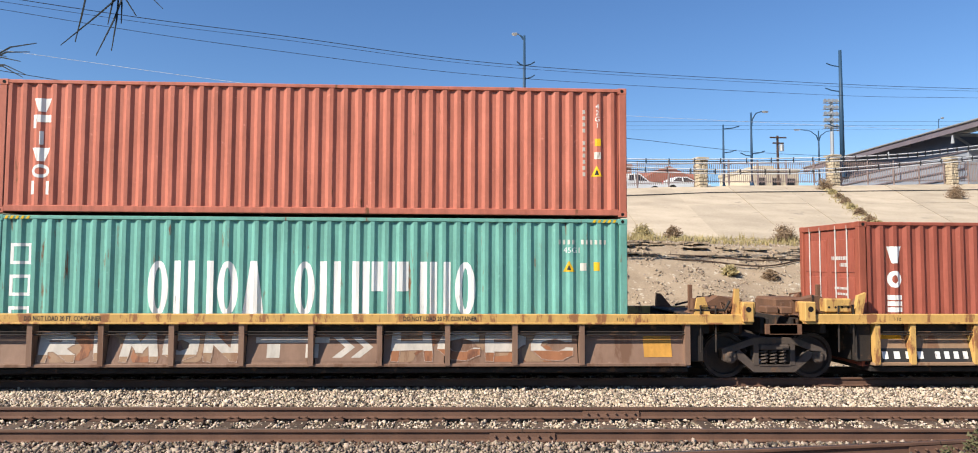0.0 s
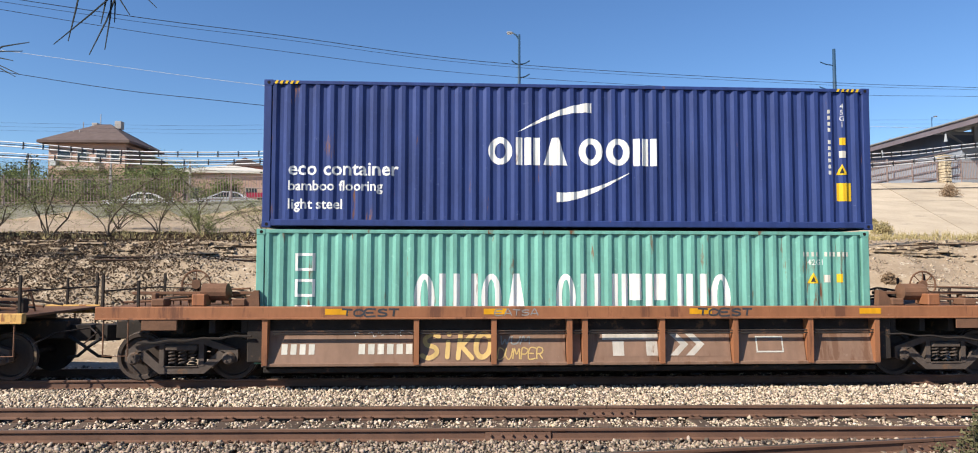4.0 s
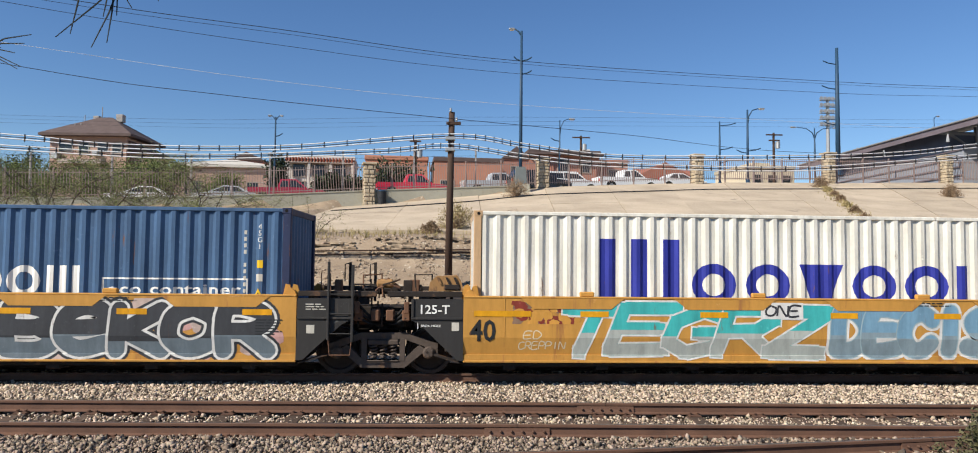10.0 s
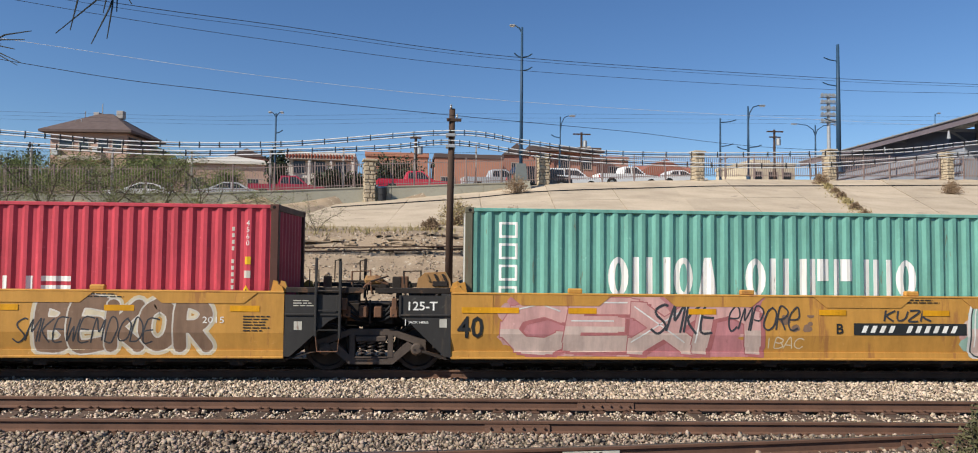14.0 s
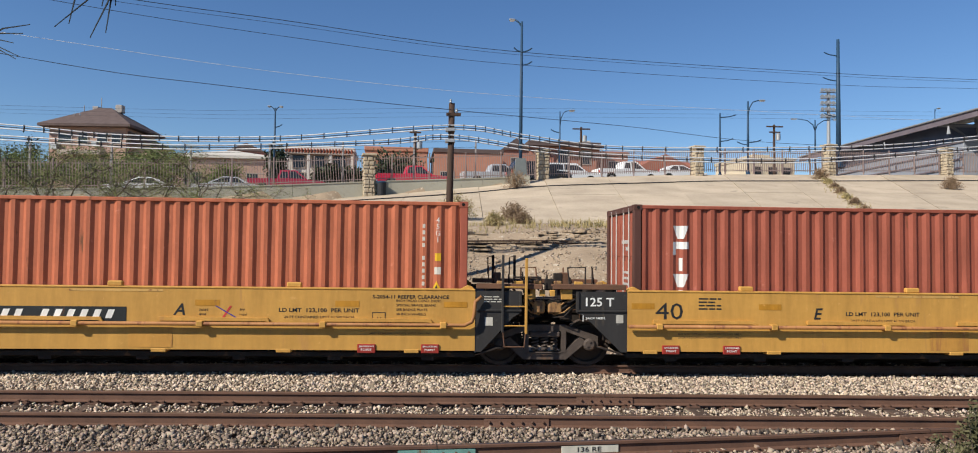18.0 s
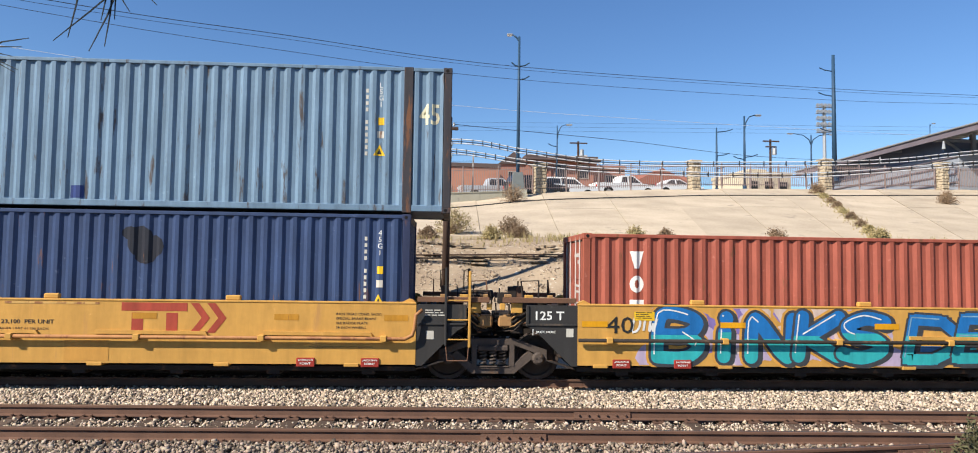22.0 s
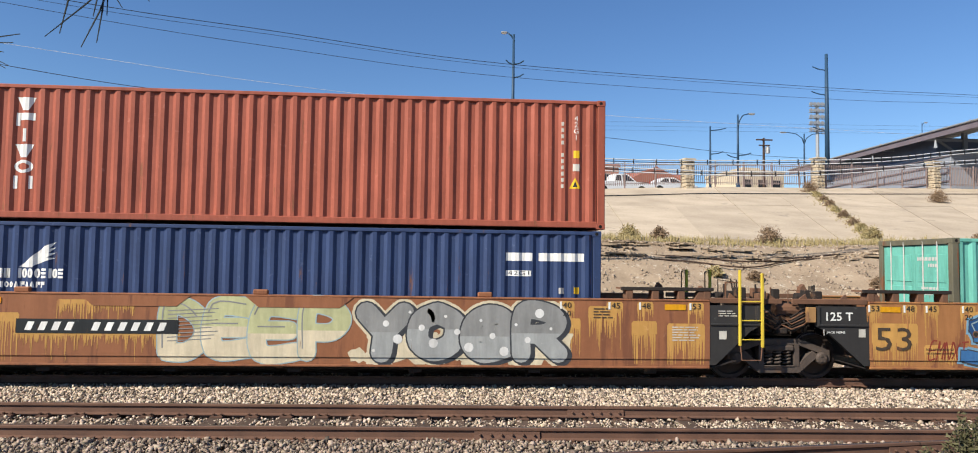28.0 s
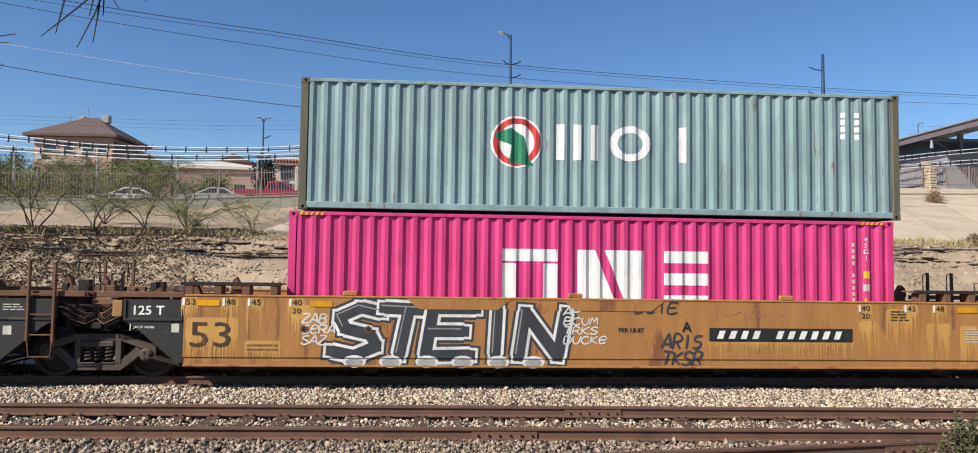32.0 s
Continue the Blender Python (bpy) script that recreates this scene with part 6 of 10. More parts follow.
def paint_m4(m, half, top):
    m_common(m, half)
    m[0].box(-1.15, 0.92, 0.5, 1.32, K_PANEL_WARM)
    maker_mark(m[4], -1.05, 0.68, 1.85, 0.58, P_RED)
    m[4].text("C", -half + 3.1, 0.98, 0.2, P_BLACK, True)
    graffiti(m, "BEKOR", 1.8, 4.95, 0.4, 1.48, G["brown"], G["stonewhite"], None, 0.12, 0.05, G["cream"], 0.03, None, True, 61, 1.2, 0.0)
    tag(m[3], "SMKEWEMDODE", 1.35, 0.62, 0.44, 0.235, G["charcoal"], 0.014, 0.25)
    m[4].text("2015", 4.8, 0.98, 0.12, P_WHITE, width=0.4)
    tag(m[0], "BCSE", -half + 1.2, 0.55, 0.85, 0.95, G["cream"], 0.012)
    scrawl(m[0], -half + 0.5, -half + 0.9, 0.85, 1.2, P_FADEDBLACK, 16, 0.02, 8)


def paint_m5(m, half, top):
    m_common(m, half)
    cloud(m[0], -5.5, -0.15, 0.38, 1.53, [G["pink"], G["rose"], G["rose"], G["pink"], G["pink"]], 70, 8, 0.42)
    graffiti(m, "CEXn", -5.3, -0.3, 0.38, 1.53, G["rose"], G["maroonpink"], G["blush"], 0.17, 0.12, None, 0.02, G["white"], False, 71, 1.15, 0.07, 0.45)
    tag(m[3], "SMKE", -2.45, 0.85, 0.55, 0.32, G["charcoal"], 0.024)
    tag(m[3], "eMPORe", -0.95, 0.9, 0.45, 0.24, G["charcoal"], 0.016)
    tag(m[0], "IBAC", -0.2, 0.55, 0.2, 0.2, G["cream"], 0.01)
    cloud(m[0], 0.1, 0.9, 0.8, 1.2, [G["brown"]], 6, 15, 0.1)
    number_plate(m, 1.6, 0.82, 2.3, 0.23, 11)
    m[4].text("B", 1.25, 0.84, 0.2, P_BLACK, True)
    tag(m[3], "KUZK", 2.2, 1.1, 0.2, 0.25, G["charcoal"], 0.018)
    cloud(m[0], 3.75, 6.3, 0.38, 1.52, [G["rose"], G["blush"], G["foam"], G["blush"], G["mint"], G["blush"]], 48, 12, 0.36)
    cloud(m[0], 6.3, 7.9, 0.97, 1.52, [G["blush"], G["foam"], G["rose"], G["mint"]], 24, 13, 0.26)
    graffiti(m, "BeN", 4.05, 6.35, 0.38, 1.53, G["foam"], G["charcoal"], G["blush"], 0.13, 0.06, G["white"], 0.03, G["white"], True, 82, 1.14, 0.0)
    graffiti(m, "RS", 6.35, 7.55, 0.98, 1.53, G["foam"], G["charcoal"], G["blush"], 0.085, 0.05, G["white"], 0.02, None, True, 83, 1.1, 0.0)


def wheel_notes(m, x):
    for k, (body, w) in enumerate((("INCH TREAD COND. SHOES", 1.0), ("SPECIAL BRAKE BEAMS", 0.88), ("SEE BADGE PLATE", 0.7), ("38 INCH WHEELS", 0.66))):
        m.text(body, x, 1.3 - 0.085 * k, 0.045, P_BLACK, False, width=w * 0.85)


def p_common(m, half, letter):
    m[4].text("40", -half + 0.55, 1.0, 0.32, P_BLACK, width=0.54)
    at, limit = {"A": (0.6, 2.55), "B": (-0.75, -3.7)}.get(letter, (-2.55, -1.9))
    m[4].text(letter, at, 1.02, 0.22, P_BLACK, True, True)
    m[4].text("LD LMT  123,100  PER UNIT", limit, 1.08, 0.09, P_BLACK, True, width=1.5)
    m[4].text("20 FT CONTAINER LIMIT 61,500 EACH", limit + 0.1, 0.97, 0.055, P_BLACK, width=1.3)
    m[4].bars(-half + 1.4, 1.42, 0.48, 0.26, 4, P_BLACK, 6)
    wheel_notes(m[4], half - 1.5)
    m[4].text("DO NOT LIFT BOTH UNITS FROM THIS AREA", -half + 1.0, 0.70, 0.04, P_BLACK, width=1.25)
    m[4].text("JACK AT JACKING POINTS, EMPTY CAR ONLY", -half + 1.0, 0.63, 0.04, P_BLACK, width=1.25)
    m[4].text("JACK AT JACKING POINTS, EMPTY CAR ONLY", half - 2.0, 0.68, 0.04, P_BLACK, width=1.2)
    reflectors(m[5], half, (-half + 0.08, -half + 2.6, 1.0, 3.6, half - 0.6), 1.2, 0.45, P_OCHRE)
    m[5].box(-1.3, 0.4, 1.46, 1.5, Y_R), m[5].box(-0.2, 0.6, 0.42, 0.8, Y_M)


def paint_p_marked(letter):
    def go(m, half, top):
        p_common(m, half, letter)
        maker_mark(m[4], 0.8, 0.95, 1.9, 0.55, P_RED)
    return go


def paint_p_number(letter):
    def go(m, half, top):
        p_common(m, half, letter)
        number_plate(m, 0.25 if letter == "B" else -3.15, 0.9, 2.9, 0.27, 11)
        cross = -1.4 if letter == "B" else 1.5
        for k in (-1, 1):
            m[4].put([(cross - 0.14 * k, 1.2), (cross + 0.04 - 0.14 * k, 1.2), (cross + 0.16 + 0.12 * k, 0.98), (cross + 0.12 + 0.12 * k, 0.98)], [(0, 1, 2, 3)], P_BLUE if k > 0 else P_FLAGRED)
        for body, dx, dz in (("next", -0.42, 1.1), ("load", -0.42, 1.02), ("any", 0.32, 1.1), ("road", 0.32, 1.02)):
            m[4].text(body, cross + dx, dz, 0.05, P_BLACK, False, True)
        m[4].text("S-2054-11 REEFER CLEARANCE", half - 1.95, 1.36, 0.07, P_BLACK, True, width=1.45)
        m[4].box(half - 1.95, half - 1.7, 0.86, 1.1, P_BLACK), m[5].box(half - 1.935, half - 1.715, 0.875, 1.085, Y_P)
        m[5].text("H", half - 1.86, 0.92, 0.09, P_BLACK, True)
    return go


def paint_p4(m, half, top):
    m[4].text("40", -half + 0.55, 1.0, 0.32, P_BLACK, width=0.54)
    m[5].box(-5.15, -4.75, 1.25, 1.42, P_YELLOW), m[5].bars(-5.12, 1.41, 0.34, 0.14, 4, P_BLACK, 6)
    wheel_notes(m[4], half - 1.5)
    reflectors(m[5], half, (-half + 0.08, -3.45, -0.35, 3.1), 1.12, 0.5)
    cloud(m[0], -5.2, 0.35, 0.4, 1.5, [G["violet"], G["lilac"], G["blush"], G["lilac"]], 60, 4, 0.34)
    graffiti(m, "BiNKS", -4.75, -0.1, 0.38, 1.53, G["marine"], G["charcoal"], G["lagoon"], 0.13, 0.1, G["amber"], 0.05, G["white"], True, 91, 1.18, 0.05, 0.52)
    cloud(m[0], 0.4, 4.4, 0.38, 0.8, [G["aqua"], G["cobalt"]], 16, 9, 0.24)
    graffiti(m, "DETS", 0.35, 4.45, 0.38, 1.5, G["marine"], G["charcoal"], G["lagoon"], 0.105, 0.2, None, 0.045, G["sky"], False, 95, 1.22, 0.07, 0.55)
    tag(m[3], "ZON", 4.6, 0.42, 0.2, 0.24, G["charcoal"], 0.02), tag(m[3], "MX", 4.45, 1.2, 0.22, 0.2, G["charcoal"], 0.016)
    tag(m[3], "DIW", -5.2, 1.04, 0.26, 0.16, G["white"], 0.022)


def drips(m, x, w, z0, z1, seed):
    """Old yellow paint kept round a stencil, run down in long ragged tongues."""
    rng = random.Random(seed)
    m.together("old_paint", True)
    mid = z1 - (z1 - z0) * 0.55
    m.put([(x + 0.03, z1), (x + w - 0.03, z1), (x + w, z1 - 0.04), (x + w, mid), (x, mid), (x, z1 - 0.04)], [tuple(range(6))], W_FADED)
    for sheet in range(3):
        verts, faces, a = [], [], x + 0.01 * sheet
        while a < x + w - 0.012:
            b = min(x + w, a + rng.uniform(0.012, 0.04))
            low = max(0.36, mid - rng.expovariate(1 / (0.5 * (z1 - z0) + 0.06)))
            k = len(verts)
            verts += [(a, mid + 0.01), (b, mid + 0.01), (b - (b - a) * 0.3, low + 0.02), (a + (b - a) * 0.4, low)]
            faces.append((k, k + 1, k + 2, k + 3))
            a = b + rng.uniform(0.0, 0.03)
        if faces:
            m.put(verts, faces, W_FADED)
    m.apart()


def w_common(m, half):
    for s in (-1, 1):
        x = -half + 0.12 if s < 0 else half - 1.0
        for k, n in enumerate(("53", "48", "45", "40") if s < 0 else ("40", "45", "48", "53")):
            if s < 0:
                xx = -half + (0.03, 0.76, 1.22, 1.98)[k]
            else:
                xx = half - (2.9, 1.95, 1.35, 0.35)[k]
            m[5].box(xx - 0.06, xx - 0.02, 1.42, 1.56, P_WHITE)
            drips(m[0], xx - 0.09, 0.32, 1.26 if n == "40" else 1.3, 1.57, int(xx * 31 + half * 5))
            m[5].text(n, xx, 1.44, 0.11, P_BLACK, width=0.17)
            if n == "40":
                m[5].text("20", xx, 1.29, 0.1, P_BLACK, width=0.16)
        reflectors(m[5], half, (x + 0.1, -half + 2.3) if s < 0 else (x + 0.1,), 1.42, 0.42)
    m[5].text("53", -half + 0.12, 0.66, 0.46, P_FADEDBLACK, width=0.74)
    m[4].text("NON INTERCHANGE CAR", -half + 1.16, 0.67, 0.045, P_FADEDBLACK, True, width=0.58)
    m[4].text("SEE EQUIPMENT REGISTER", -half + 1.16, 0.59, 0.045, P_FADEDBLACK, True, width=0.58)
    m[4].bars(half - 2.3, 1.44, 0.45, 0.22, 4, P_FADEDBLACK, 8)
    m[4].bars(half - 0.75, 1.1, 0.6, 0.3, 6, P_STONEWHITE, 9)
    for x, w, z0, z1 in ((-half + 0.04, 0.96, 0.5, 1.2), (-half + 1.12, 0.66, 0.5, 0.78), (-half + 1.95, 0.45, 1.0, 1.45), (-half + 2.55, 0.5, 0.95, 1.25),
                         (half - 2.4, 0.55, 1.1, 1.48), (half - 1.55, 0.5, 0.75, 1.2), (half - 0.85, 0.75, 0.62, 1.16), (half - 2.95, 0.4, 0.9, 1.24), (-half + 3.7, 1.4, 1.36, 1.5)):
        drips(m[0], x, w, z0, z1, int(x * 17 + z1 * 100))
    for x in (-half + 2.2, -half + 3.4):
        m[4].oval(x, 1.0, 0.07, 0.07, K_RUST, 14)
        m[5].oval(x, 1.0, 0.045, 0.045, K_DARK, 12)


def paint_w1(m, half, top):
    w_common(m, half)
    number_plate(m, -half + 3.0, 0.88, 2.9, 0.26, 11, True)
    graffiti(m, "DEEP", -2.4, 1.0, 0.36, 1.57, G["lime"], G["haze"], G["cream"], 0.17, 0.02, None, 0.02, G["grey"], True, 101, 1.2, 0.0)
    for k in range(9):
        scrawl_line(m[3], [(-2.3, 0.75 + 0.07 * k), (-1.5 + 0.06 * (k % 3), 0.8 + 0.07 * k)], G["grey"], 0.008)
    cloud(m[0], 1.0, 5.4, 0.34, 0.95, [G["cream"]], 26, 7, 0.3)
    graffiti(m, "YOeR", 1.2, 5.15, 0.34, 1.55, G["grey"], G["charcoal"], G["steelgrey"], 0.19, 0.04, G["cream"], 0.03, None, True, 111, 1.14, 0.06)
    for k in range(16):
        r = 0.03 + 0.03 * (k % 3)
        m[3].oval(1.5 + k * 0.225, 0.6 + 0.8 * ((k * 7) % 11) / 11, r, r, G["white"], 10)


def paint_w2(m, half, top):
    w_common(m, half)
    cloud(m[0], -5.9, -1.6, 1.0, 1.56, [G["cobalt"], G["sky"]], 26, 14, 0.2)
    graffiti(m, "S  C ", -5.95, -1.5, 0.34, 1.5, G["deepblue"], G["charcoal"], G["cobalt"], 0.13, 0.2, G["sky"], 0.022, G["haze"], False, 121, 1.25, 0.05, 0.5)
    graffiti(m, " WI n", -5.95, -1.5, 0.34, 1.42, G["haze"], G["charcoal"], G["steelgrey"], 0.12, 0.2, None, 0.022, G["white"], False, 122, 1.25, 0.05, 0.6)
    m[3].oval(-3.62, 1.5, 0.13, 0.055, G["haze"], 14), m[3].oval(-2.95, 1.5, 0.13, 0.055, G["haze"], 14), m[3].box(-2.3, -1.95, 1.02, 1.1, G["amber"])
    m[4].box(-1.32, 1.26, 0.79, 1.42, P_BLACK)
    maker_mark(m[5], -1.1, 0.88, 2.1, 0.46, G["cream"])
    tag(m[5], "EUN", -0.3, 0.72, 0.16, 0.2, G["grey"], 0.012)
    tag(m[3], "ZANeT", -1.45, 0.62, 0.13, 0.12, G["maroon"], 0.012)
    graffiti(m, "DieP", 1.3, 4.6, 0.33, 1.56, G["haze"], G["navy"], G["aquapale"], 0.2, 0.06, G["violet"], 0.025, G["white"], True, 131, 1.14, 0.05, 0.6)
    graffiti(m, ">", 4.3, 5.4, 0.75, 1.35, G["haze"], G["violet"], None, 0.09, 0.05, None, 0.025, None, True, 132, 1.1, 0.0)
    for k, (x, c) in enumerate(((1.6, "amber"), (2.9, "amber"), (3.9, "charcoal"), (2.2, "charcoal"), (3.2, "charcoal"))):
        m[3].oval(x, 0.62 + 0.08 * (k % 2), 0.06, 0.06, G[c], 10)
    tag(m[3], "DEeIN", half - 0.95, 0.4, 0.26, 0.17, G["white"], 0.026)
    tag(m[0], "EMNXT", -half + 1.2, 0.5, 0.35, 0.16, G["maroon"], 0.014)


def paint_w3(m, half, top):
    w_common(m, half)
    graffiti(m, "STEIN", -5.25, -0.85, 0.34, 1.58, G["charcoal"], G["white"], None, 0.11, 0.12, G["charcoal"], 0.055, G["grey"], False, 141, 1.24, 0.0)
    for k in range(6):
        m[3].oval(-4.85 + k * 0.68, 0.4, 0.22, 0.12, G["white"], 14), m[3].oval(-4.85 + k * 0.68, 0.38, 0.17, 0.08, G["steelgrey"], 14)
    for k, w in enumerate(("ZAB", "CeRA", "SAZ")):
        tag(m[3], w, -5.85, 1.12 - 0.2 * k, 0.16, 0.16, G["white"], 0.014)
    for k, w in enumerate(("AP", "BCUM", "TRKS", "DUCKe")):
        tag(m[3], w, -0.88, 1.3 - 0.18 * k, 0.14, 0.17, G["white"], 0.013)
    m[5].text("PER UNIT", 0.2, 0.98, 0.09, P_BLACK, True, width=0.5)
    m[5].text("A", 1.45, 1.0, 0.2, P_BLACK, True)
    tag(m[3], "ARIS", 1.05, 0.68, 0.26, 0.2, G["charcoal"], 0.022), tag(m[3], "TKSR", 1.05, 0.36, 0.26, 0.2, G["charcoal"], 0.022)
    tag(m[3], "DeIE", 0.5, 1.36, 0.2, 0.22, G["charcoal"], 0.016)
    scrawl(m[3], 2.1, 3.6, 1.2, 1.5, G["pink"], 12, 0.012, 10)
    number_plate(m, 2.0, 0.82, 2.9, 0.26, 11, True)


Y_LADDER = paint("ladder_yellow", (0.62, 0.46, 0.05), wear=0.2)
W_FADED = rusty("faded_yellow_patch", (0.55, 0.30, 0.085), (0.33, 0.15, 0.06), 0.45, 6.0, 0.08)
M_MATS = (Y_M, K_BLACK, K_DARK, K_BLACK, "125-T", 9.3)
P_MATS = (Y_P, K_BLACK, K_RUST, Y_P, "125 T", 9.25)
W_MATS = (Y_W, K_BLACK, K_RUST, Y_LADDER, "125 T", 11.0)
M_LABEL, P_LABEL, W_LABEL = "worn yellow double-stack well car with spray paint", "clean yellow double-stack well car with a side pipe", "rust-streaked yellow well car with spray paint"
for c, ends, pv, fn in ((53.55, ("deck", "shared"), (7.82, 7.9), paint_m1), (69.3, ("shared", "shared"), (7.85, 7.9), paint_m2), (85.05, ("shared", "shared"), (7.85, 7.9), paint_m3),
                        (100.8, ("shared", "shared"), (7.85, 7.9), paint_m4), (116.55, ("shared", "deck"), (7.85, 7.65), paint_m5)):
    well_car("m", c, 6.3, ends, pv, fn, M_LABEL, M_MATS)
for c, ends, pv, fn in ((136.4, ("deck", "shared"), (7.56, 7.65), paint_p_number("A")), (151.85, ("shared", "shared"), (7.8, 7.75), paint_p_marked("E")),
                        (167.45, ("shared", "shared"), (7.8, 7.75), paint_p_marked("D")), (183.05, ("shared", "shared"), (7.8, 7.7), paint_p4), (198.5, ("shared", "deck"), (7.78, 7.56), paint_p_number("B"))):
    well_car("p", c, 6.25, ends, pv, fn, P_LABEL, P_MATS)
for c, ends, pv, fn, body in ((220.06, ("deck", "shared"), (9.58, 9.58), paint_w1, Y_W), (239.3, ("shared", "shared"), (9.66, 9.7), paint_w2, Y_W2),
                              (258.7, ("shared", "shared"), (9.7, 9.7), paint_w3, Y_W3)):
    well_car("w", c, 8.0, ends, pv, fn, W_LABEL, (body,) + W_MATS[1:3] + (Y_LADDER if body is Y_W else K_RUST,) + W_MATS[4:])


def ribbed_car(centre, half, posts, ends, pivots, reach, chord_z, mats, label, decals):
    """An older unit: a heavy top chord on posts with sloping panels between them."""
    chord, post_mat, panel_mat, deck_mat = mats
    ob = thing("well_car", label, "well car", (centre, TRACK_Y, 0), "well cars of the train")
    CARS.append((ob, centre, 0.0))
    z0, z1 = chord_z
    lo_end = -reach[0]
    for sy in (-1, 1):
        part("top_chord", Mesh().box(lo_end, reach[1], *sorted((sy * 1.5, sy * 1.36)), z0, z1, 0.012), chord, ob)
        part("chord_lip", Mesh().box(lo_end, reach[1], *sorted((sy * 1.52, sy * 1.40)), z0 - 0.02, z0 + 0.015, 0.004), chord, ob)
        part("bottom_angle", Mesh().box(-half, half, *sorted((sy * 1.46, sy * 1.3)), 0.33, 0.39, 0.008), panel_mat, ob)
        for a, b in zip([-half] + posts, posts + [half]):
            y_low, y_high = sy * 1.42, sy * 1.22
            verts = [(a + 0.07, y_low, 0.37), (b - 0.07, y_low, 0.37), (b - 0.07, y_high, z0 + 0.02), (a + 0.07, y_high, z0 + 0.02)]
            inner = [(x, y - sy * 0.03, z) for x, y, z in verts]
            part("side_panel", Mesh().add(verts + inner, [(0, 1, 2, 3), (7, 6, 5, 4), (0, 4, 5, 1), (1, 5, 6, 2), (2, 6, 7, 3), (3, 7, 4, 0)]), panel_mat, ob)
        for x in posts + [-half + 0.06, half - 0.06]:
            part("side_post", Mesh().prism([(sy * 1.49, 0.36), (sy * 1.49, z0), (sy * 1.2, z0), (sy * 1.38, 0.36)], "x", x - 0.05, x + 0.05), post_mat, ob)
        for z in (0.99, 0.94):
            part("brake_rod", Mesh().tube([(-half + 0.2, sy * 1.44, z), (half, sy * 1.44, z)], 0.014, 6), K_DARK, ob)
    part("well_floor", Mesh().box(-half, half, -1.32, 1.32, 0.2, 0.29, 0.01), K_DARK, ob)
    part("well_wall", Mesh().box(-half, half, -1.28, -1.25, 0.29, z0), K_DARK, ob)
    for s, end, pivot, rr in ((-1, ends[0], pivots[0], reach[0]), (1, ends[1], pivots[1], reach[1])):
        X = lambda v: s * v
        part("end_bulkhead", Mesh().box(*sorted((X(half), X(half + 0.3))), -1.36, 1.36, 0.4, z1, 0.02), K_DARK, ob)
        part("centre_sill", Mesh().box(*sorted((X(half), X(rr + (0.15 if end == "deck" else -0.1)))), -0.32, 0.32, 0.75, 1.12, 0.02), K_DARK, ob)
        part("end_floor", Mesh().box(*sorted((X(half), X(rr))), -1.36, 1.36, z1 - 0.08, z1 - 0.03, 0.008), deck_mat, ob)
        for k in range(4):
            part("deck_stiffener", Mesh().box(*sorted((X(half + 0.3 + k * 0.6), X(half + 0.42 + k * 0.6))), -1.34, 1.34, 0.95, z1 - 0.08, 0.01), K_DARK, ob)
        for k in range(3):
            part("stop_block", Mesh().box(*sorted((X(half + 0.35 + k * 0.75), X(half + 0.6 + k * 0.75))), -1.35, -1.0, z1, z1 + 0.14 + 0.09 * (k % 2), 0.02), chord if k % 2 else K_RUST, ob)
        part("pipe_rack", Mesh().box(*sorted((X(half + 0.3), X(rr - 0.4))), -0.9, -0.75, z1 + 0.2, z1 + 0.26, 0.01), K_RUST, ob)
        for k in range(3):
            part("rack_leg", Mesh().box(*sorted((X(half + 0.5 + k * 0.8), X(half + 0.56 + k * 0.8))), -0.88, -0.8, z1 - 0.05, z1 + 0.2), K_RUST, ob)
        for k, yy in enumerate((-1.1, -0.6, -0.3, 0.4)):
            pts = [(X(half + 0.3), yy, z1 + 0.08), (X(half + 1.2), yy + 0.1, z1 + 0.14 + 0.05 * k), (X(rr - 0.3), yy, z1 + 0.06)]
            part("brake_pipe", Mesh().tube(pts, 0.024, 6), K_DARK if k % 2 else K_RUST, ob)
        part("corner_guide", Mesh().prism([(X(half + 0.1), z1), (X(half + 0.45), z1), (X(half + 0.2), z1 + 0.3), (X(half + 0.12), z1 + 0.3)], "y", -1.3, -1.15), K_RUST, ob)
        part("corner_guide", Mesh().prism([(X(half + 0.1), z1), (X(half + 0.45), z1), (X(half + 0.2), z1 + 0.3), (X(half + 0.12), z1 + 0.3)], "y", 1.15, 1.3), K_RUST, ob)
        part("decal_panel", Mesh().box(*sorted((X(half + 1.55), X(half + 2.2))), -1.506, -1.48, z0 - 0.22, z0 - 0.02, 0.008), K_RUST, ob)
        clutter(ob, X(half + 0.4), X(rr - 0.3), -1.2, 0.5, z1 - 0.03, z1 + 0.4, int(centre + s * 3), 0.4)
        if end == "deck":
            for sy in (-1, 1):
                stanchion(ob, X(rr - 0.1), sy * 1.42, z1, 2.05, K_DARK, 0.024), stanchion(ob, X(rr - 0.75), sy * 1.42, z1, 1.95, K_DARK, 0.024)
                hang = [(X(rr - 0.15), sy * 1.47, z0), (X(rr - 0.15), sy * 1.47, 0.55), (X(rr - 0.6), sy * 1.47, 0.55), (X(rr - 0.6), sy * 1.47, z0)]
                part("step_stirrup", Mesh().tube(hang, 0.016, 6), K_RUST, ob)
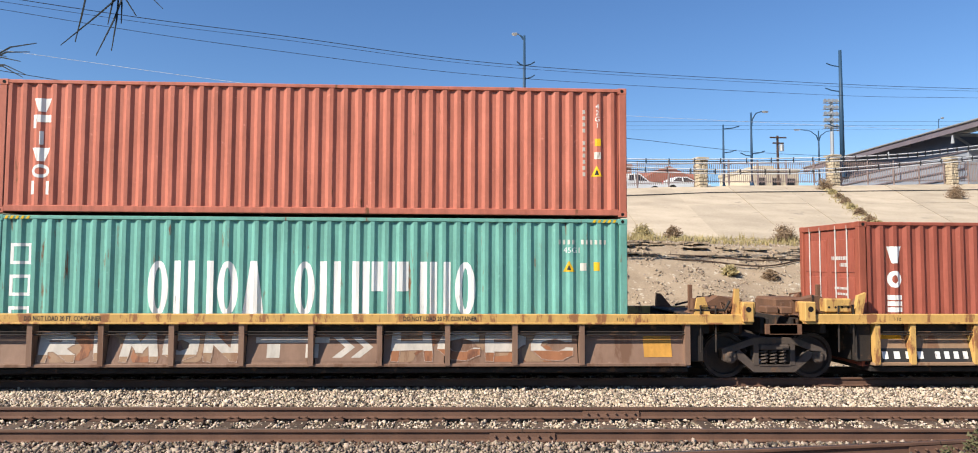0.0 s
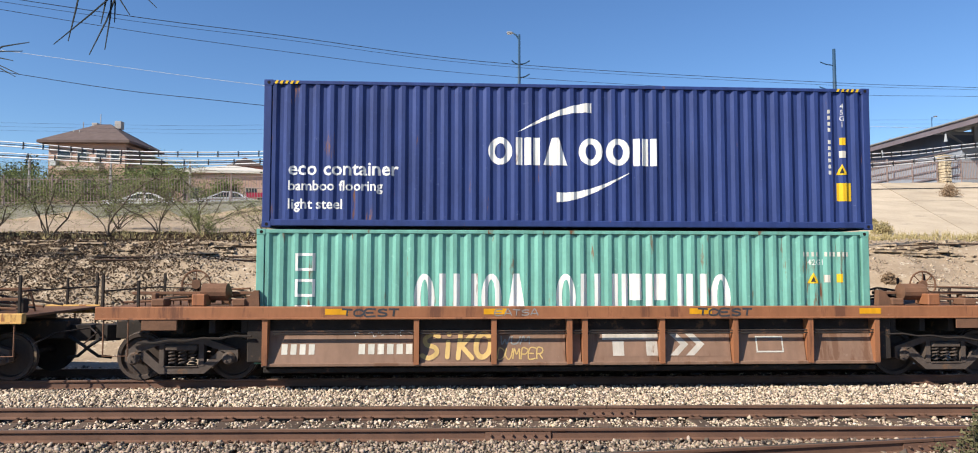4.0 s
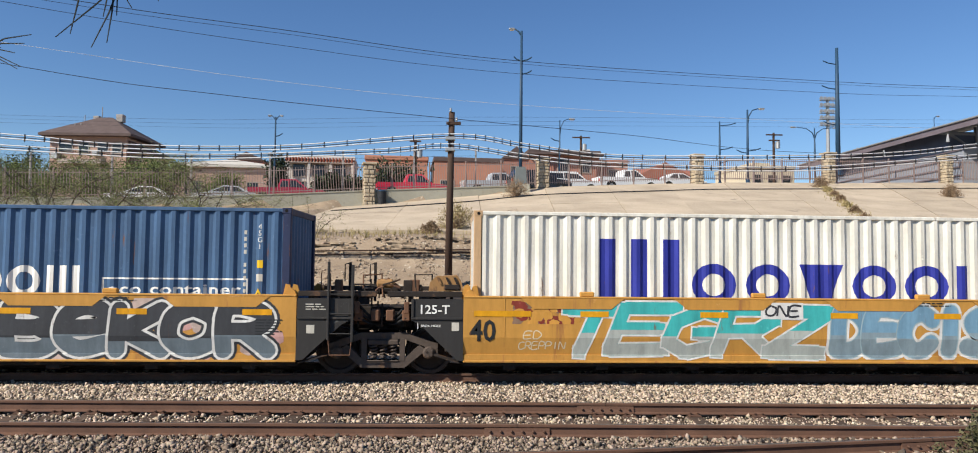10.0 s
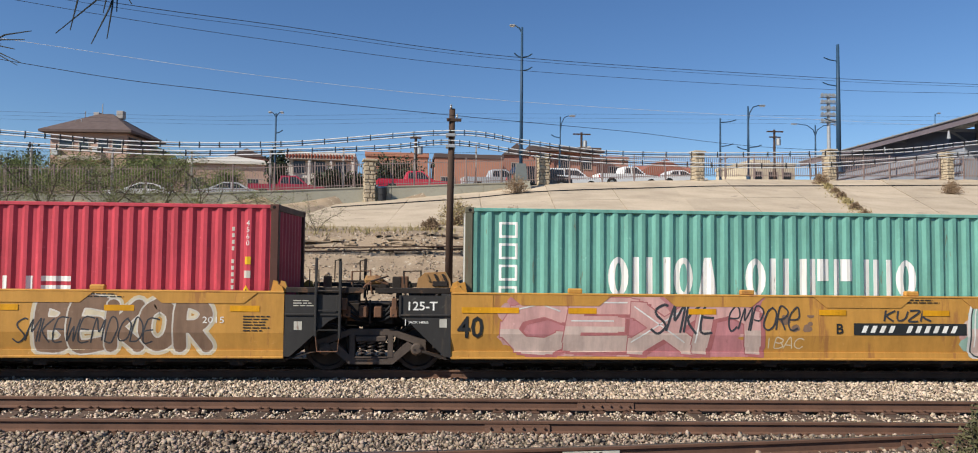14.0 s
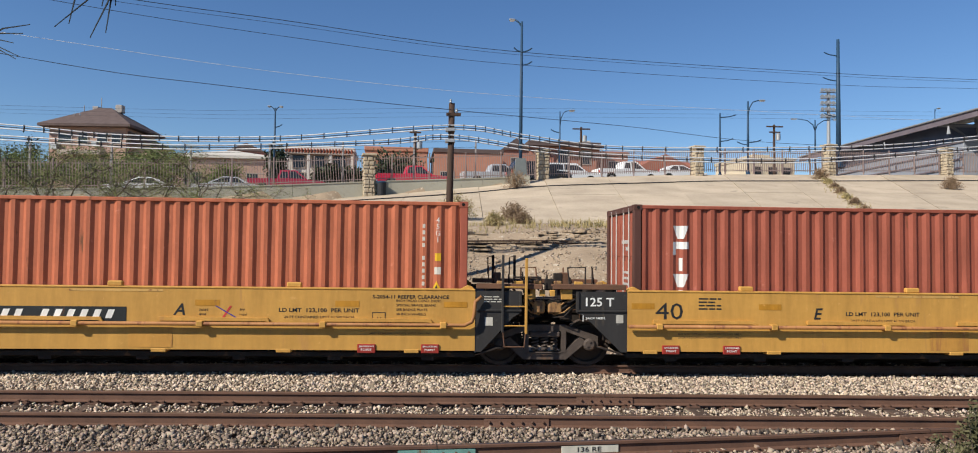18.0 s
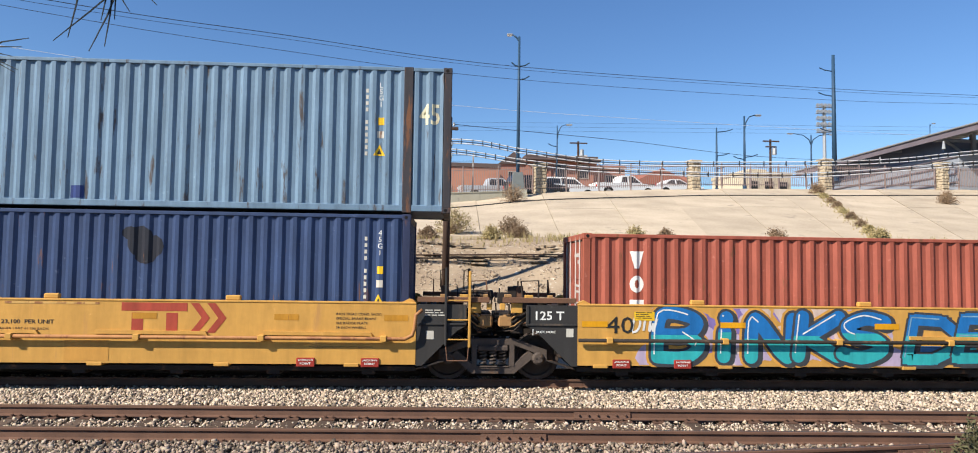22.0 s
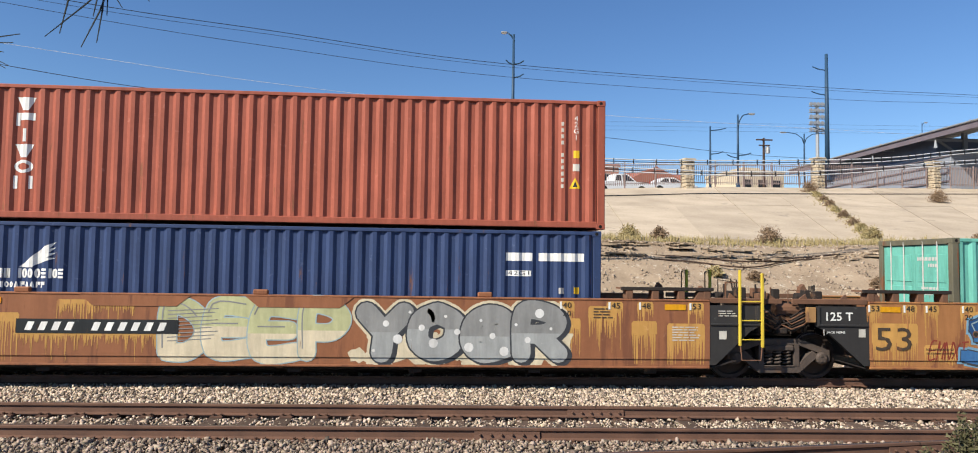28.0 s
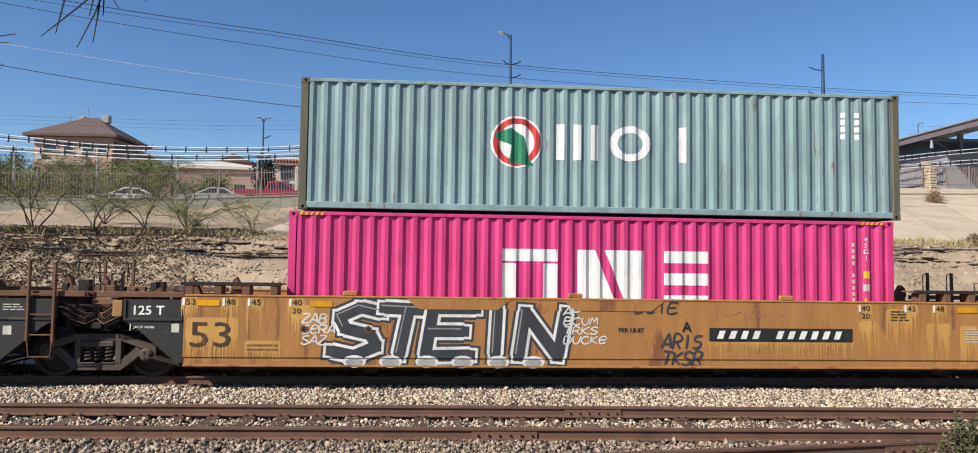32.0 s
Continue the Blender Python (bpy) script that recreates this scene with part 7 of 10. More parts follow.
            part("handrail", Mesh().tube([(X(rr - 0.1), -1.42, 1.75), (X(rr - 0.1), 1.42, 1.75)], 0.016, 6), K_DARK, ob)
            hand_wheel(ob, X(rr - 1.5), -0.55, 1.85, 0.28, K_RUST)
            part("wheel_bracket", Mesh().box(*sorted((X(rr - 1.45), X(rr - 1.55))), -0.53, -0.43, z1 - 0.03, 1.9), K_RUST, ob)
            part("brake_cylinder", Mesh().lathe([(0.05, 0), (0.17, 0.03), (0.17, 0.5), (0.06, 0.56)], "x", (X(half + 1.0) - 0.28, -1.0, z1 + 0.26), 14), Y_M if centre < 20 else K_RUST, ob)
            chain = [(X(half + 0.2 + k * 0.3), -1.42, 0.9 + 0.03 * (k % 2) - 0.02 * k) for k in range(8)]
            part("chain", Mesh().tube(chain, 0.022, 5), K_DARK, ob)
            coupler(ob, X(rr), s, K_DARK)
        else:
            pad = part("end_pad", Mesh().box(*sorted((X(rr - 0.2), X(rr + 0.02))), -1.56, -1.3, z0 + 0.02, z1 + 0.24, 0.02), Y_R, ob)
            part("pad_hole", Mesh().lathe([(0.001, -1.563), (0.055, -1.563), (0.055, -1.55)], "y", (X(rr - 0.09), 0, z1 + 0.1), 12), M_HOLE_SHADE, pad)
            part("pad_bracket", Mesh().prism([(X(rr - 0.22), z1), (X(rr - 0.22), z1 + 0.5), (X(rr - 0.3), z1 + 0.5), (X(rr - 0.36), z1)] if s > 0 else
                                             [(X(half + 0.2), z1), (X(half + 0.12), z1 + 0.42), (X(half + 0.28), z1 + 0.36), (X(half + 0.36), z1)], "y", -1.44, -1.34), Y_R, ob)
            if s < 0:
                block = part("lock_block", Mesh().box(X(half + 0.95), X(half + 0.42), -1.44, -1.2, z1 + 0.03, z1 + 0.3, 0.02), Y_R, ob)
                for k in range(4):
                    part("bolt_hole", Mesh().lathe([(0.001, -1.443), (0.024, -1.443), (0.024, -1.43)], "y", (X(half + 0.88 - 0.13 * k), 0, z1 + 0.13), 8), M_HOLE_SHADE, block)
            else:
                part("deck_bracket", Mesh().prism([(X(half + 0.1), z1), (X(half + 0.16), z1 + 0.32), (X(half + 0.3), z1 + 0.34), (X(half + 0.42), z1)], "y", -1.42, -1.36), Y_R, ob)
                part("deck_bar", Mesh().tube([(X(half + 0.0), -1.4, z1 + 0.08), (X(rr - 0.5), -1.4, z1 + 0.08), (X(rr - 0.4), -1.4, z1 + 0.26)], 0.03, 6), K_DARK, ob)
            part("connector_block", Mesh().box(*sorted((X(rr - 0.5), X(rr + 0.2))), -0.6, 0.35, 0.85, z1 + 0.28, 0.05), K_RUST, ob)
            part("connector_arm", Mesh().prism([(X(rr - 1.1), z1), (X(rr - 0.4), z1), (X(rr - 0.1), z1 + 0.25), (X(rr - 0.5), z1 + 0.35)], "y", -1.1, -0.75), K_RUST, ob)
            part("grab_rail", Mesh().tube([(X(rr - 1.0), -1.45, 0.6), (X(rr - 1.0), -1.45, 1.5), (X(rr - 0.7), -1.45, 1.5), (X(rr - 0.7), -1.45, 0.6)], 0.018, 6), K_DARK, ob)
            stanchion(ob, X(rr - 0.85), -0.4, z1, z1 + 0.55, K_RUST, 0.04)
    flat, slope = Marks(), [Marks() for _ in range(4)]
    decals(flat, slope, half, z0, z1)
    flat.lay(ob, "stencil", lambda x, z: -1.5, (), (), 0.003)
    lift = 0.004
    for layer in slope:
        lift += 0.001 + layer.lay(ob, "graffiti", lambda x, z: -1.42 + 0.2 * (z - 0.37) / (z0 + 0.02 - 0.37), (), (), lift)
    return ob


def decals_r1(flat, slope, half, z0, z1):
    for x in (-half + 0.7, 5.6):
        flat.text("110", x + 0.2, z0 + 0.04, 0.07, P_BLACK)
    for x in (-5.3, 1.7):
        flat.text("DO NOT LOAD 20 FT. CONTAINER", x, z0 + 0.04, 0.09, P_BLACK, True, width=1.4)
    for k, x in enumerate((-4.6, -3.3, -2.0, 2.0, 3.3, 4.6, 5.75)):
        slope[0].box(x - 0.3, x + 0.3, 0.98, 1.08, P_ORANGE)
    for x in (-4.6, -3.4, -2.0, 2.0, 3.3, 4.4):
        cloud(slope[0], x - 0.55, x + 0.55, 0.42, 1.0, [Y_BROWN, K_TAN], 6, int(x * 7), 0.3)
    graffiti(slope, "RIMON", -5.15, -1.35, 0.40, 1.04, G["chalk"], K_PANEL, K_TAN, 0.085, 0.0, None, 0.015, None, False, 151, 0.95, 0.0, 0.25)
    slope[1].box(-1.2, -0.12, 0.44, 0.92, K_PANEL), slope[1].box(0.12, 1.25, 0.44, 0.92, K_PANEL)
    maker_mark(slope[2], -1.1, 0.5, 2.2, 0.38, G["chalk"])
    graffiti(slope, "HCPC", 1.4, 5.0, 0.40, 1.04, G["chalk"], K_PANEL, Y_BROWN, 0.085, 0.0, None, 0.015, None, False, 161, 0.95, 0.0, 0.35)
    slope[1].box(6.35, 6.9, 0.5, 0.9, G["amber"])


def decals_r2(flat, slope, half, z0, z1):
    for x in (-half + 0.4, half - 1.6):
        flat.text("110", x, z0 + 0.04, 0.07, P_BLACK)
    flat.box(0.45, 0.9, z0 + 0.06, z1 - 0.04, P_ORANGE)
    for x in (-5.6, -2.9, -0.6, 2.0, 4.7):
        slope[0].box(x - 0.25, x + 0.25, 0.84, 0.92, P_ORANGE)
    slope[0].box(-half + 0.1, -half + 2.25, 0.40, 0.66, K_BLACK)
    for k in range(4):
        slope[1].box(-half + 0.2 + k * 0.24, -half + 0.32 + k * 0.24, 0.46, 0.6, P_WHITE)
    for k in range(5):
        slope[1].box(-half + 1.28 + k * 0.19, -half + 1.38 + k * 0.19, 0.46, 0.6, P_WHITE)
    tag(slope[1], "DEO", -0.7, 0.48, 0.24, 0.24, G["white"], 0.01)
    scrawl(slope[1], -0.65, 0.15, 0.44, 0.74, G["white"], 27, 0.009, 8)


def decals_r3(flat, slope, half, z0, z1):
    for x in (-4.6, -1.6, 2.4, 5.8):
        flat.box(x - 0.22, x + 0.22, z0 + 0.07, z1 - 0.04, P_ORANGE)
    tag(flat, "TOEST", -4.5, z0 + 0.04, 0.13, 0.22, G["charcoal"], 0.018, 0.0), tag(flat, "TOEST", 2.35, z0 + 0.04, 0.13, 0.22, G["charcoal"], 0.018, 0.0), tag(flat, "EATSA", -1.6, z0 + 0.05, 0.11, 0.17, G["grey"], 0.01, 0.0)
    for k in range(4):
        slope[0].box(-half + 0.35 + k * 0.17, -half + 0.46 + k * 0.17, 0.55, 0.74, P_STONEWHITE)
    for k in range(6):
        slope[0].box(-4.2 + k * 0.18, -4.08 + k * 0.18, 0.55, 0.74, P_STONEWHITE)
    scrawl(slope[0], -4.3, -3.2, 0.85, 1.0, G["white"], 12, 0.014, 12)
    graffiti(slope, "SiKO", -3.0, -1.65, 0.42, 1.0, G["amberpale"], K_PANEL, None, 0.045, 0.1, None, 0.012, None, True, 8, 1.1, 0.0)
    tag(slope[1], "DUMPER", -1.55, 0.45, 0.2, 0.15, G["amberpale"], 0.012, 0.1), tag(slope[1], "WUM", -1.5, 0.72, 0.16, 0.2, G["grey"], 0.012)
    slope[0].box(0.3, 3.0, 0.48, 0.92, K_PANEL)
    maker_mark(slope[1], 0.5, 0.5, 2.0, 0.42, G["chalk"])
    slope[1].box(3.55, 4.1, 0.55, 0.86, P_STONEWHITE), slope[2].box(3.58, 4.07, 0.58, 0.83, K_PANEL)


ribbed_car(-2.7, 7.24, [-5.2 + 1.29 * k - 1.29 for k in range(10)], ("shared", "shared"), (9.0, 9.06), (8.6, 8.45), (1.16, 1.33), (Y_R, K_PANEL, K_PANEL, K_RUST),
           "weathered ribbed well car with a faded yellow top chord", decals_r1)
ribbed_car(14.2, 6.0, [-5.22 + 1.29 * k for k in range(9)], ("shared", "deck"), (7.84, 7.64), (7.4, 9.15), (1.17, 1.34), (Y_R, Y_R, K_TAN, K_RUST),
           "ribbed well car with a pale yellow top chord and brown panels", decals_r2)
ribbed_car(33.7, 6.0, [-3.1, -1.62, -0.16, 0.14, 1.65, 3.1, 4.6], ("deck", "deck"), (7.6, 7.6), (9.05, 9.05), (1.24, 1.46), (Y_BROWN, Y_BROWN, K_PANEL, K_RUST),
           "rusty brown ribbed well car with deep top chords", decals_r3)
for u in (-11.7, 6.36, 21.84, 26.1, 41.3, 45.73, 61.45, 77.2, 92.95, 108.7, 124.2, 128.84, 144.05, 159.6, 175.2, 190.72, 206.06, 210.48, 229.64, 249.0, 268.4):
    bogie(u)

# ---- embankment, street and town behind the train ----
M_CONCRETE = surface("weathered_concrete", (0.51, 0.42, 0.31), (0.37, 0.30, 0.22), rough=0.9, scale=0.5, fine=9, spread=0.24, bump=0.25,
                     spot=(0.30, 0.25, 0.19), spots=0.25, spot_scale=0.9, vary=0.07)
M_WALL = surface("grey_concrete", (0.40, 0.385, 0.315), (0.30, 0.285, 0.225), rough=0.9, scale=0.6, fine=9, bump=0.2, spot=(0.22, 0.2, 0.17), spots=0.2)
M_STONE = surface("pale_stone", (0.52, 0.44, 0.32), (0.33, 0.26, 0.18), rough=0.9, scale=5, fine=25, bump=0.5)
M_MORTAR = surface("stone_mortar", (0.26, 0.22, 0.17), rough=0.95, scale=8, fine=40)
M_FENCE = surface("fence_steel", (0.31, 0.235, 0.215), (0.22, 0.165, 0.15), rough=0.6, scale=4, fine=30, bump=0.05)
M_BLUEPOLE = surface("pole_blue", (0.025, 0.065, 0.12), (0.018, 0.045, 0.085), rough=0.5, scale=1.0, fine=12, bump=0.03)
M_POLEWOOD = surface("pole_wood", (0.085, 0.052, 0.038), (0.04, 0.026, 0.02), rough=0.9, scale=5, fine=40, stretch=(3, 3, 0.3), bump=0.5)
M_GALV = surface("galvanised_steel", (0.45, 0.46, 0.46), (0.33, 0.34, 0.35), rough=0.5, metal=0.6, scale=4, fine=30, bump=0.04)
M_LENS = surface("lamp_glass", (0.75, 0.75, 0.72), rough=0.25, scale=5, fine=20, bump=0.0)
M_CABLE = surface("black_cable", (0.025, 0.027, 0.032), rough=0.6, scale=6, fine=40, bump=0.05)
M_CABLEGREY = surface("grey_cable", (0.72, 0.72, 0.72), rough=0.5, scale=6, fine=40, bump=0.02)
M_BOX = surface("cabinet_green", (0.17, 0.19, 0.19), rough=0.5, scale=3, fine=20, bump=0.04)
M_ROAD = surface("asphalt_street", (0.085, 0.08, 0.075), (0.055, 0.052, 0.05), rough=0.9, scale=1.2, fine=25, bump=0.3)


def slope_panels():
    ob = thing("embankment_slope", "weathered tan concrete slope paving with weedy joints", "slope paving", kind="structure")
    a, k = -7.4, 0
    while a < 86:
        b = a + 4.55
        for r0, r1 in ((0.0, 0.52), (0.52, 1.0)):
            top, low, n = [], [], 6
            for j in range(n + 1):
                for x in (a + 0.014, b - 0.014):
                    f = r0 + (r1 - r0) * j / n + (0.0016 if j == 0 else -0.0016 if j == n else 0)
                    y = 29.0 + (fence_y(x) - 29.0) * f
                    x -= max(0.0, min(0.6, 0.0135 * x)) * (fence_y(x) - y)
                    z = slope_z(x, y) + 0.02 * math.sin(k * 2.1 + r0)
                    top.append((x, y, z)), low.append((x, y, z - 0.16))
            m = len(top)
            faces = [(2 * j, 2 * j + 1, 2 * j + 3, 2 * j + 2) for j in range(n)]
            ring = [0] + [2 * j + 1 for j in range(n + 1)] + [2 * j for j in range(n, 0, -1)]
            faces += [(ring[i], ring[(i + 1) % len(ring)], m + ring[(i + 1) % len(ring)], m + ring[i]) for i in range(len(ring))]
            part("slab", Mesh().add(top + low, faces), M_CONCRETE, ob)
        a, k = b, k + 1
    return ob


slope_panels()


def low_wall():
    ob = thing("retaining_wall", "low grey concrete wall under the street fence", "wall", kind="structure")
    x = -64.0
    while x < 4.0:
        e = min(x + 6.0, 4.6)
        shape = Mesh()
        pts = [(x, fence_z(x)), (e - 0.02, fence_z(e)), (e - 0.02, fence_z(e) - wall_drop(e) - 0.5), (x, fence_z(x) - wall_drop(x) - 0.5)]
        y0, y1 = fence_y(x), fence_y(e)
        verts = [(px, (y0 if i in (0, 3) else y1) + d, pz) for d in (-0.16, 0.16) for i, (px, pz) in enumerate(pts)]
        shape.add(verts, [(0, 1, 2, 3), (7, 6, 5, 4), (0, 4, 5, 1), (1, 5, 6, 2), (2, 6, 7, 3), (3, 7, 4, 0)])
        part("wall_section", shape, M_WALL, ob)
        cope = Mesh()
        verts = [(px, py + d, pz + h) for h in (0.0, 0.07) for d in (-0.2, 0.2) for px, py, pz in ((x, y0, fence_z(x)), (e - 0.02, y1, fence_z(e)))]
        cope.add(verts, [(0, 1, 3, 2), (4, 6, 7, 5), (0, 4, 5, 1), (2, 3, 7, 6), (0, 2, 6, 4), (1, 5, 7, 3)])
        part("coping", cope, M_WALL, ob)
        x = e


low_wall()


def street():
    xs = np.arange(-120, 160, 4.0)
    verts, n = [], len(xs)
    for off in (5.2, 15.0):
        verts += [(x, fence_y(x) + off, fence_z(x) - 0.12 + off * 0.02 + 0.015) for x in xs]
    ob = part("road", Mesh().add(verts, [(i, i + 1, n + i + 1, n + i) for i in range(n - 1)]), M_ROAD)
    tagged(ob, "worn grey asphalt street above the tracks", "road", kind="structure")
    verts = []
    for off, up in ((5.0, -0.1), (5.0, 0.15), (5.2, 0.15), (5.2, -0.1)):
        verts += [(x, fence_y(x) + off, fence_z(x) - 0.12 + off * 0.02 + up) for x in xs]
    faces = [(k * n + i, k * n + i + 1, (k + 1) * n + i + 1, (k + 1) * n + i) for k in range(3) for i in range(n - 1)]
    tagged(part("kerb", Mesh().add(verts, faces), M_WALL), "grey concrete kerb along the street", "kerb", kind="structure")


street()


def street_fence():
    ob = thing("street_fence", "brown steel picket fence along the street", "fence", kind="structure")
    panel, length = Mesh(), 2.45
    for z in (0.14, 1.46):
        panel.box(0, length, -0.02, 0.02, z, z + 0.045)
    k = 0.1
    while k < length:
        panel.box(k - 0.017, k + 0.017, -0.014, 0.014, 0.03, 1.65)
        k += 0.163
    panel_data = panel.data("fence_panel", M_FENCE)
    post_data = Mesh().box(-0.04, 0.04, -0.04, 0.04, -0.1, 1.82, 0.008).data("fence_post", M_FENCE)
    x = -64.0
    while x < 88:
        e = x + length * 0.98
        tilt = math.degrees(math.atan2(fence_z(e) - fence_z(x), length))
        p = part("fence_panel", panel_data, None, ob)
        p.matrix_basis = pose(x, fence_y(x), fence_z(x) + 0.06, 0, -tilt, math.degrees(math.atan(0.203)))
        q = part("fence_post", post_data, None, ob)
        q.matrix_basis = pose(x, fence_y(x), fence_z(x), 0, 0, 11.5)
        x = e


street_fence()


def guard_wires():
    """Tall grey posts behind the pickets, with three strands of wire."""
    spots = (-37.4, -33.0, -28.7, -24.5, -20.3, -16.0, -11.5, -7.1, -2.6, 1.5)
    for x in spots:
        ob = thing("guard_post", "tall grey steel post behind the picket fence", "post", (x, fence_y(x) + 0.3, fence_z(x) - 0.1), "guard posts")
        part("post", Mesh().box(-0.05, 0.05, -0.05, 0.05, 0, 2.8, 0.01), M_GUARD, ob)
        part("cap", Mesh().lathe([(0.075, 2.78), (0.07, 2.82), (0.02, 2.85)], "z", n=8), M_GUARD, ob)
        for z in (1.9, 2.3, 2.7):
            part("insulator", Mesh().lathe([(0.03, -0.1), (0.035, -0.06), (0.03, -0.045)], "y", (0, 0, z), 8), M_CABLE, ob)
    for z in (1.8, 2.2, 2.6):
        tagged(part("fence_wire", Mesh().tube([(x, fence_y(x) + 0.22, fence_z(x) + z) for x in spots], 0.012, 4), M_CABLE), "thin dark wire strung along the tall fence posts", "wire", group="fence wires")


M_GUARD = surface("guard_post_grey", (0.36, 0.335, 0.32), (0.27, 0.25, 0.235), rough=0.6, scale=3, fine=20, bump=0.05)
guard_wires()


def stone_pillar(x, tall, foot=0.45):
    y, z = fence_y(x), fence_z(x)
    ob = thing("stone_pillar", "pale rubble stone gate pillar with a flat cap", "pillar", (x, y - 0.15, z - foot), "fence pillars", turn=11.5)
    core = Mesh().box(-0.34, 0.34, -0.34, 0.34, 0, tall, 0.02)
    part("core", core, M_MORTAR, ob)
    rng = random.Random(int(x * 10))
    for face in (0, 1, 3):
        turn = Matrix.Rotation(face * math.pi / 2, 3, "Z")
        z0 = 0.03
        while z0 < tall - 0.1:
            h = rng.uniform(0.16, 0.34)
            a = -0.36
            while a < 0.30:
                w = min(rng.uniform(0.2, 0.42), 0.37 - a)
                x0, x1, z1 = a + 0.015, a + w - 0.015, min(z0 + h, tall) - 0.025
                j = [rng.uniform(-0.03, 0.03) for _ in range(8)]
                d = rng.uniform(0.03, 0.07)
                ring = [(x0 + j[0], z0 + abs(j[1])), (x1 + j[2], z0 + abs(j[3])), (x1 + j[4], z1 + j[5]), (x0 + j[6], z1 + j[7])]
                cx, cz = (x0 + x1) / 2, (z0 + z1) / 2
                verts = [(u, -0.335, v) for u, v in ring] + [(cx + (u - cx) * 0.75, -0.34 - d, cz + (v - cz) * 0.75) for u, v in ring]
                part("stone", Mesh().add([turn @ Vector(v) for v in verts], [(4, 5, 6, 7), (0, 1, 5, 4), (1, 2, 6, 5), (2, 3, 7, 6), (3, 0, 4, 7)]),
                     M_STONE, ob)
                a += w
            z0 += h
    part("cap", Mesh().box(-0.46, 0.46, -0.46, 0.46, tall, tall + 0.14, 0.03), M_STONE, ob)


for row in ((-5.4, 2.72, 1.05), (6.1, 2.16), (17.7, 2.24), (28.8, 2.52), (39.8, 2.4)):
    stone_pillar(*row)


def street_bin():
    x = -4.55
    y = fence_y(x) - 0.55
    ob = thing("bin", "dark blue round bin beside a stone pillar", "bin", (x, y, slope_z(x, y) - 0.03))
    part("drum", Mesh().lathe([(0.02, 0.0), (0.24, 0.0), (0.26, 0.04), (0.27, 0.45), (0.285, 0.47), (0.285, 0.52), (0.28, 0.88)], "z", n=16), M_CABLE, ob)
    part("lid", Mesh().lathe([(0.3, 0.88), (0.3, 0.93), (0.2, 0.98), (0.02, 0.99)], "z", n=16), M_BLUEPOLE, ob)


street_bin()


# poles, masts and wires
def wood_pole():
    ob = thing("utility_pole", "dark wooden utility pole on the earth bank", "utility pole", (-0.12, 22.0, ground_z(-0.12, 22.0) - 0.2))
    h = 6.95 - ground_z(-0.12, 22.0) + 0.2
    part("pole", Mesh().tube([(0, 0, 0), (0.02, 0, h * 0.5), (0.05, 0, h)], [0.125, 0.11, 0.095], 10), M_POLEWOOD, ob, smooth=True)
    part("crossarm", Mesh().box(-0.12, 0.34, -0.13, -0.08, h - 0.42, h - 0.32, 0.01), M_POLEWOOD, ob)
    for dx in (0.06, 0.25):
        part("insulator", Mesh().lathe([(0.02, 0), (0.045, 0.03), (0.03, 0.06), (0.04, 0.09), (0.015, 0.12)], "z", (dx - 0.05, -0.1, h - 0.3 if dx > 0.1 else h), 8), M_GALV, ob)
    for dz in (-0.85, -1.2):
        part("clamp", Mesh().box(-0.14, 0.16, -0.16, 0.14, h + dz - 0.05, h + dz + 0.05, 0.01), M_GALV, ob)


wood_pole()


def lamp_post(x, y, z, h, arm, side, label, mat=None, r=0.11, head=0.55, curved=True, rungs=()):
    mat = mat or M_BLUEPOLE
    ob = thing("street_lamp", label, "street lamp", (x, y, z), "street lamps")
    part("base", Mesh().lathe([(r * 2.4, 0), (r * 2.4, 0.06), (r * 1.6, 0.1), (r * 1.5, 0.4), (r, 0.45)], "z", n=10), mat, ob)
    part("post", Mesh().tube([(0, 0, 0), (0, 0, h * 0.5), (0, 0, h)], [r, r * 0.85, r * 0.6], 10), mat, ob, smooth=True)
    if arm:
        for s in (side if isinstance(side, tuple) else (side,)):
            pts = [(0, 0, h - 1.4 if curved else h - 0.3), (s * arm * 0.12, 0, h - 0.6 if curved else h - 0.25), (s * arm * 0.45, 0, h - 0.05), (s * arm, 0, h + 0.12)]
            a = part("arm", Mesh().tube(pts, [r * 0.55, r * 0.5, r * 0.42, r * 0.35], 8), mat, ob, smooth=True)
            part("lamp_head", Mesh().box(*sorted((s * arm, s * (arm + head))), -0.13, 0.13, h + 0.04, h + 0.17, 0.05), M_GALV, a)
            part("lens", Mesh().box(*sorted((s * (arm + 0.08), s * (arm + head - 0.06))), -0.09, 0.09, h + 0.01, h + 0.038, 0.01), M_LENS, a)
    for zz, w, s in rungs:
        part("bracket", Mesh().tube([(0, 0, zz), (s * w * 0.6, 0, zz + 0.1), (s * w, 0, zz + 0.28)], 0.045, 6), mat, ob)
    return ob


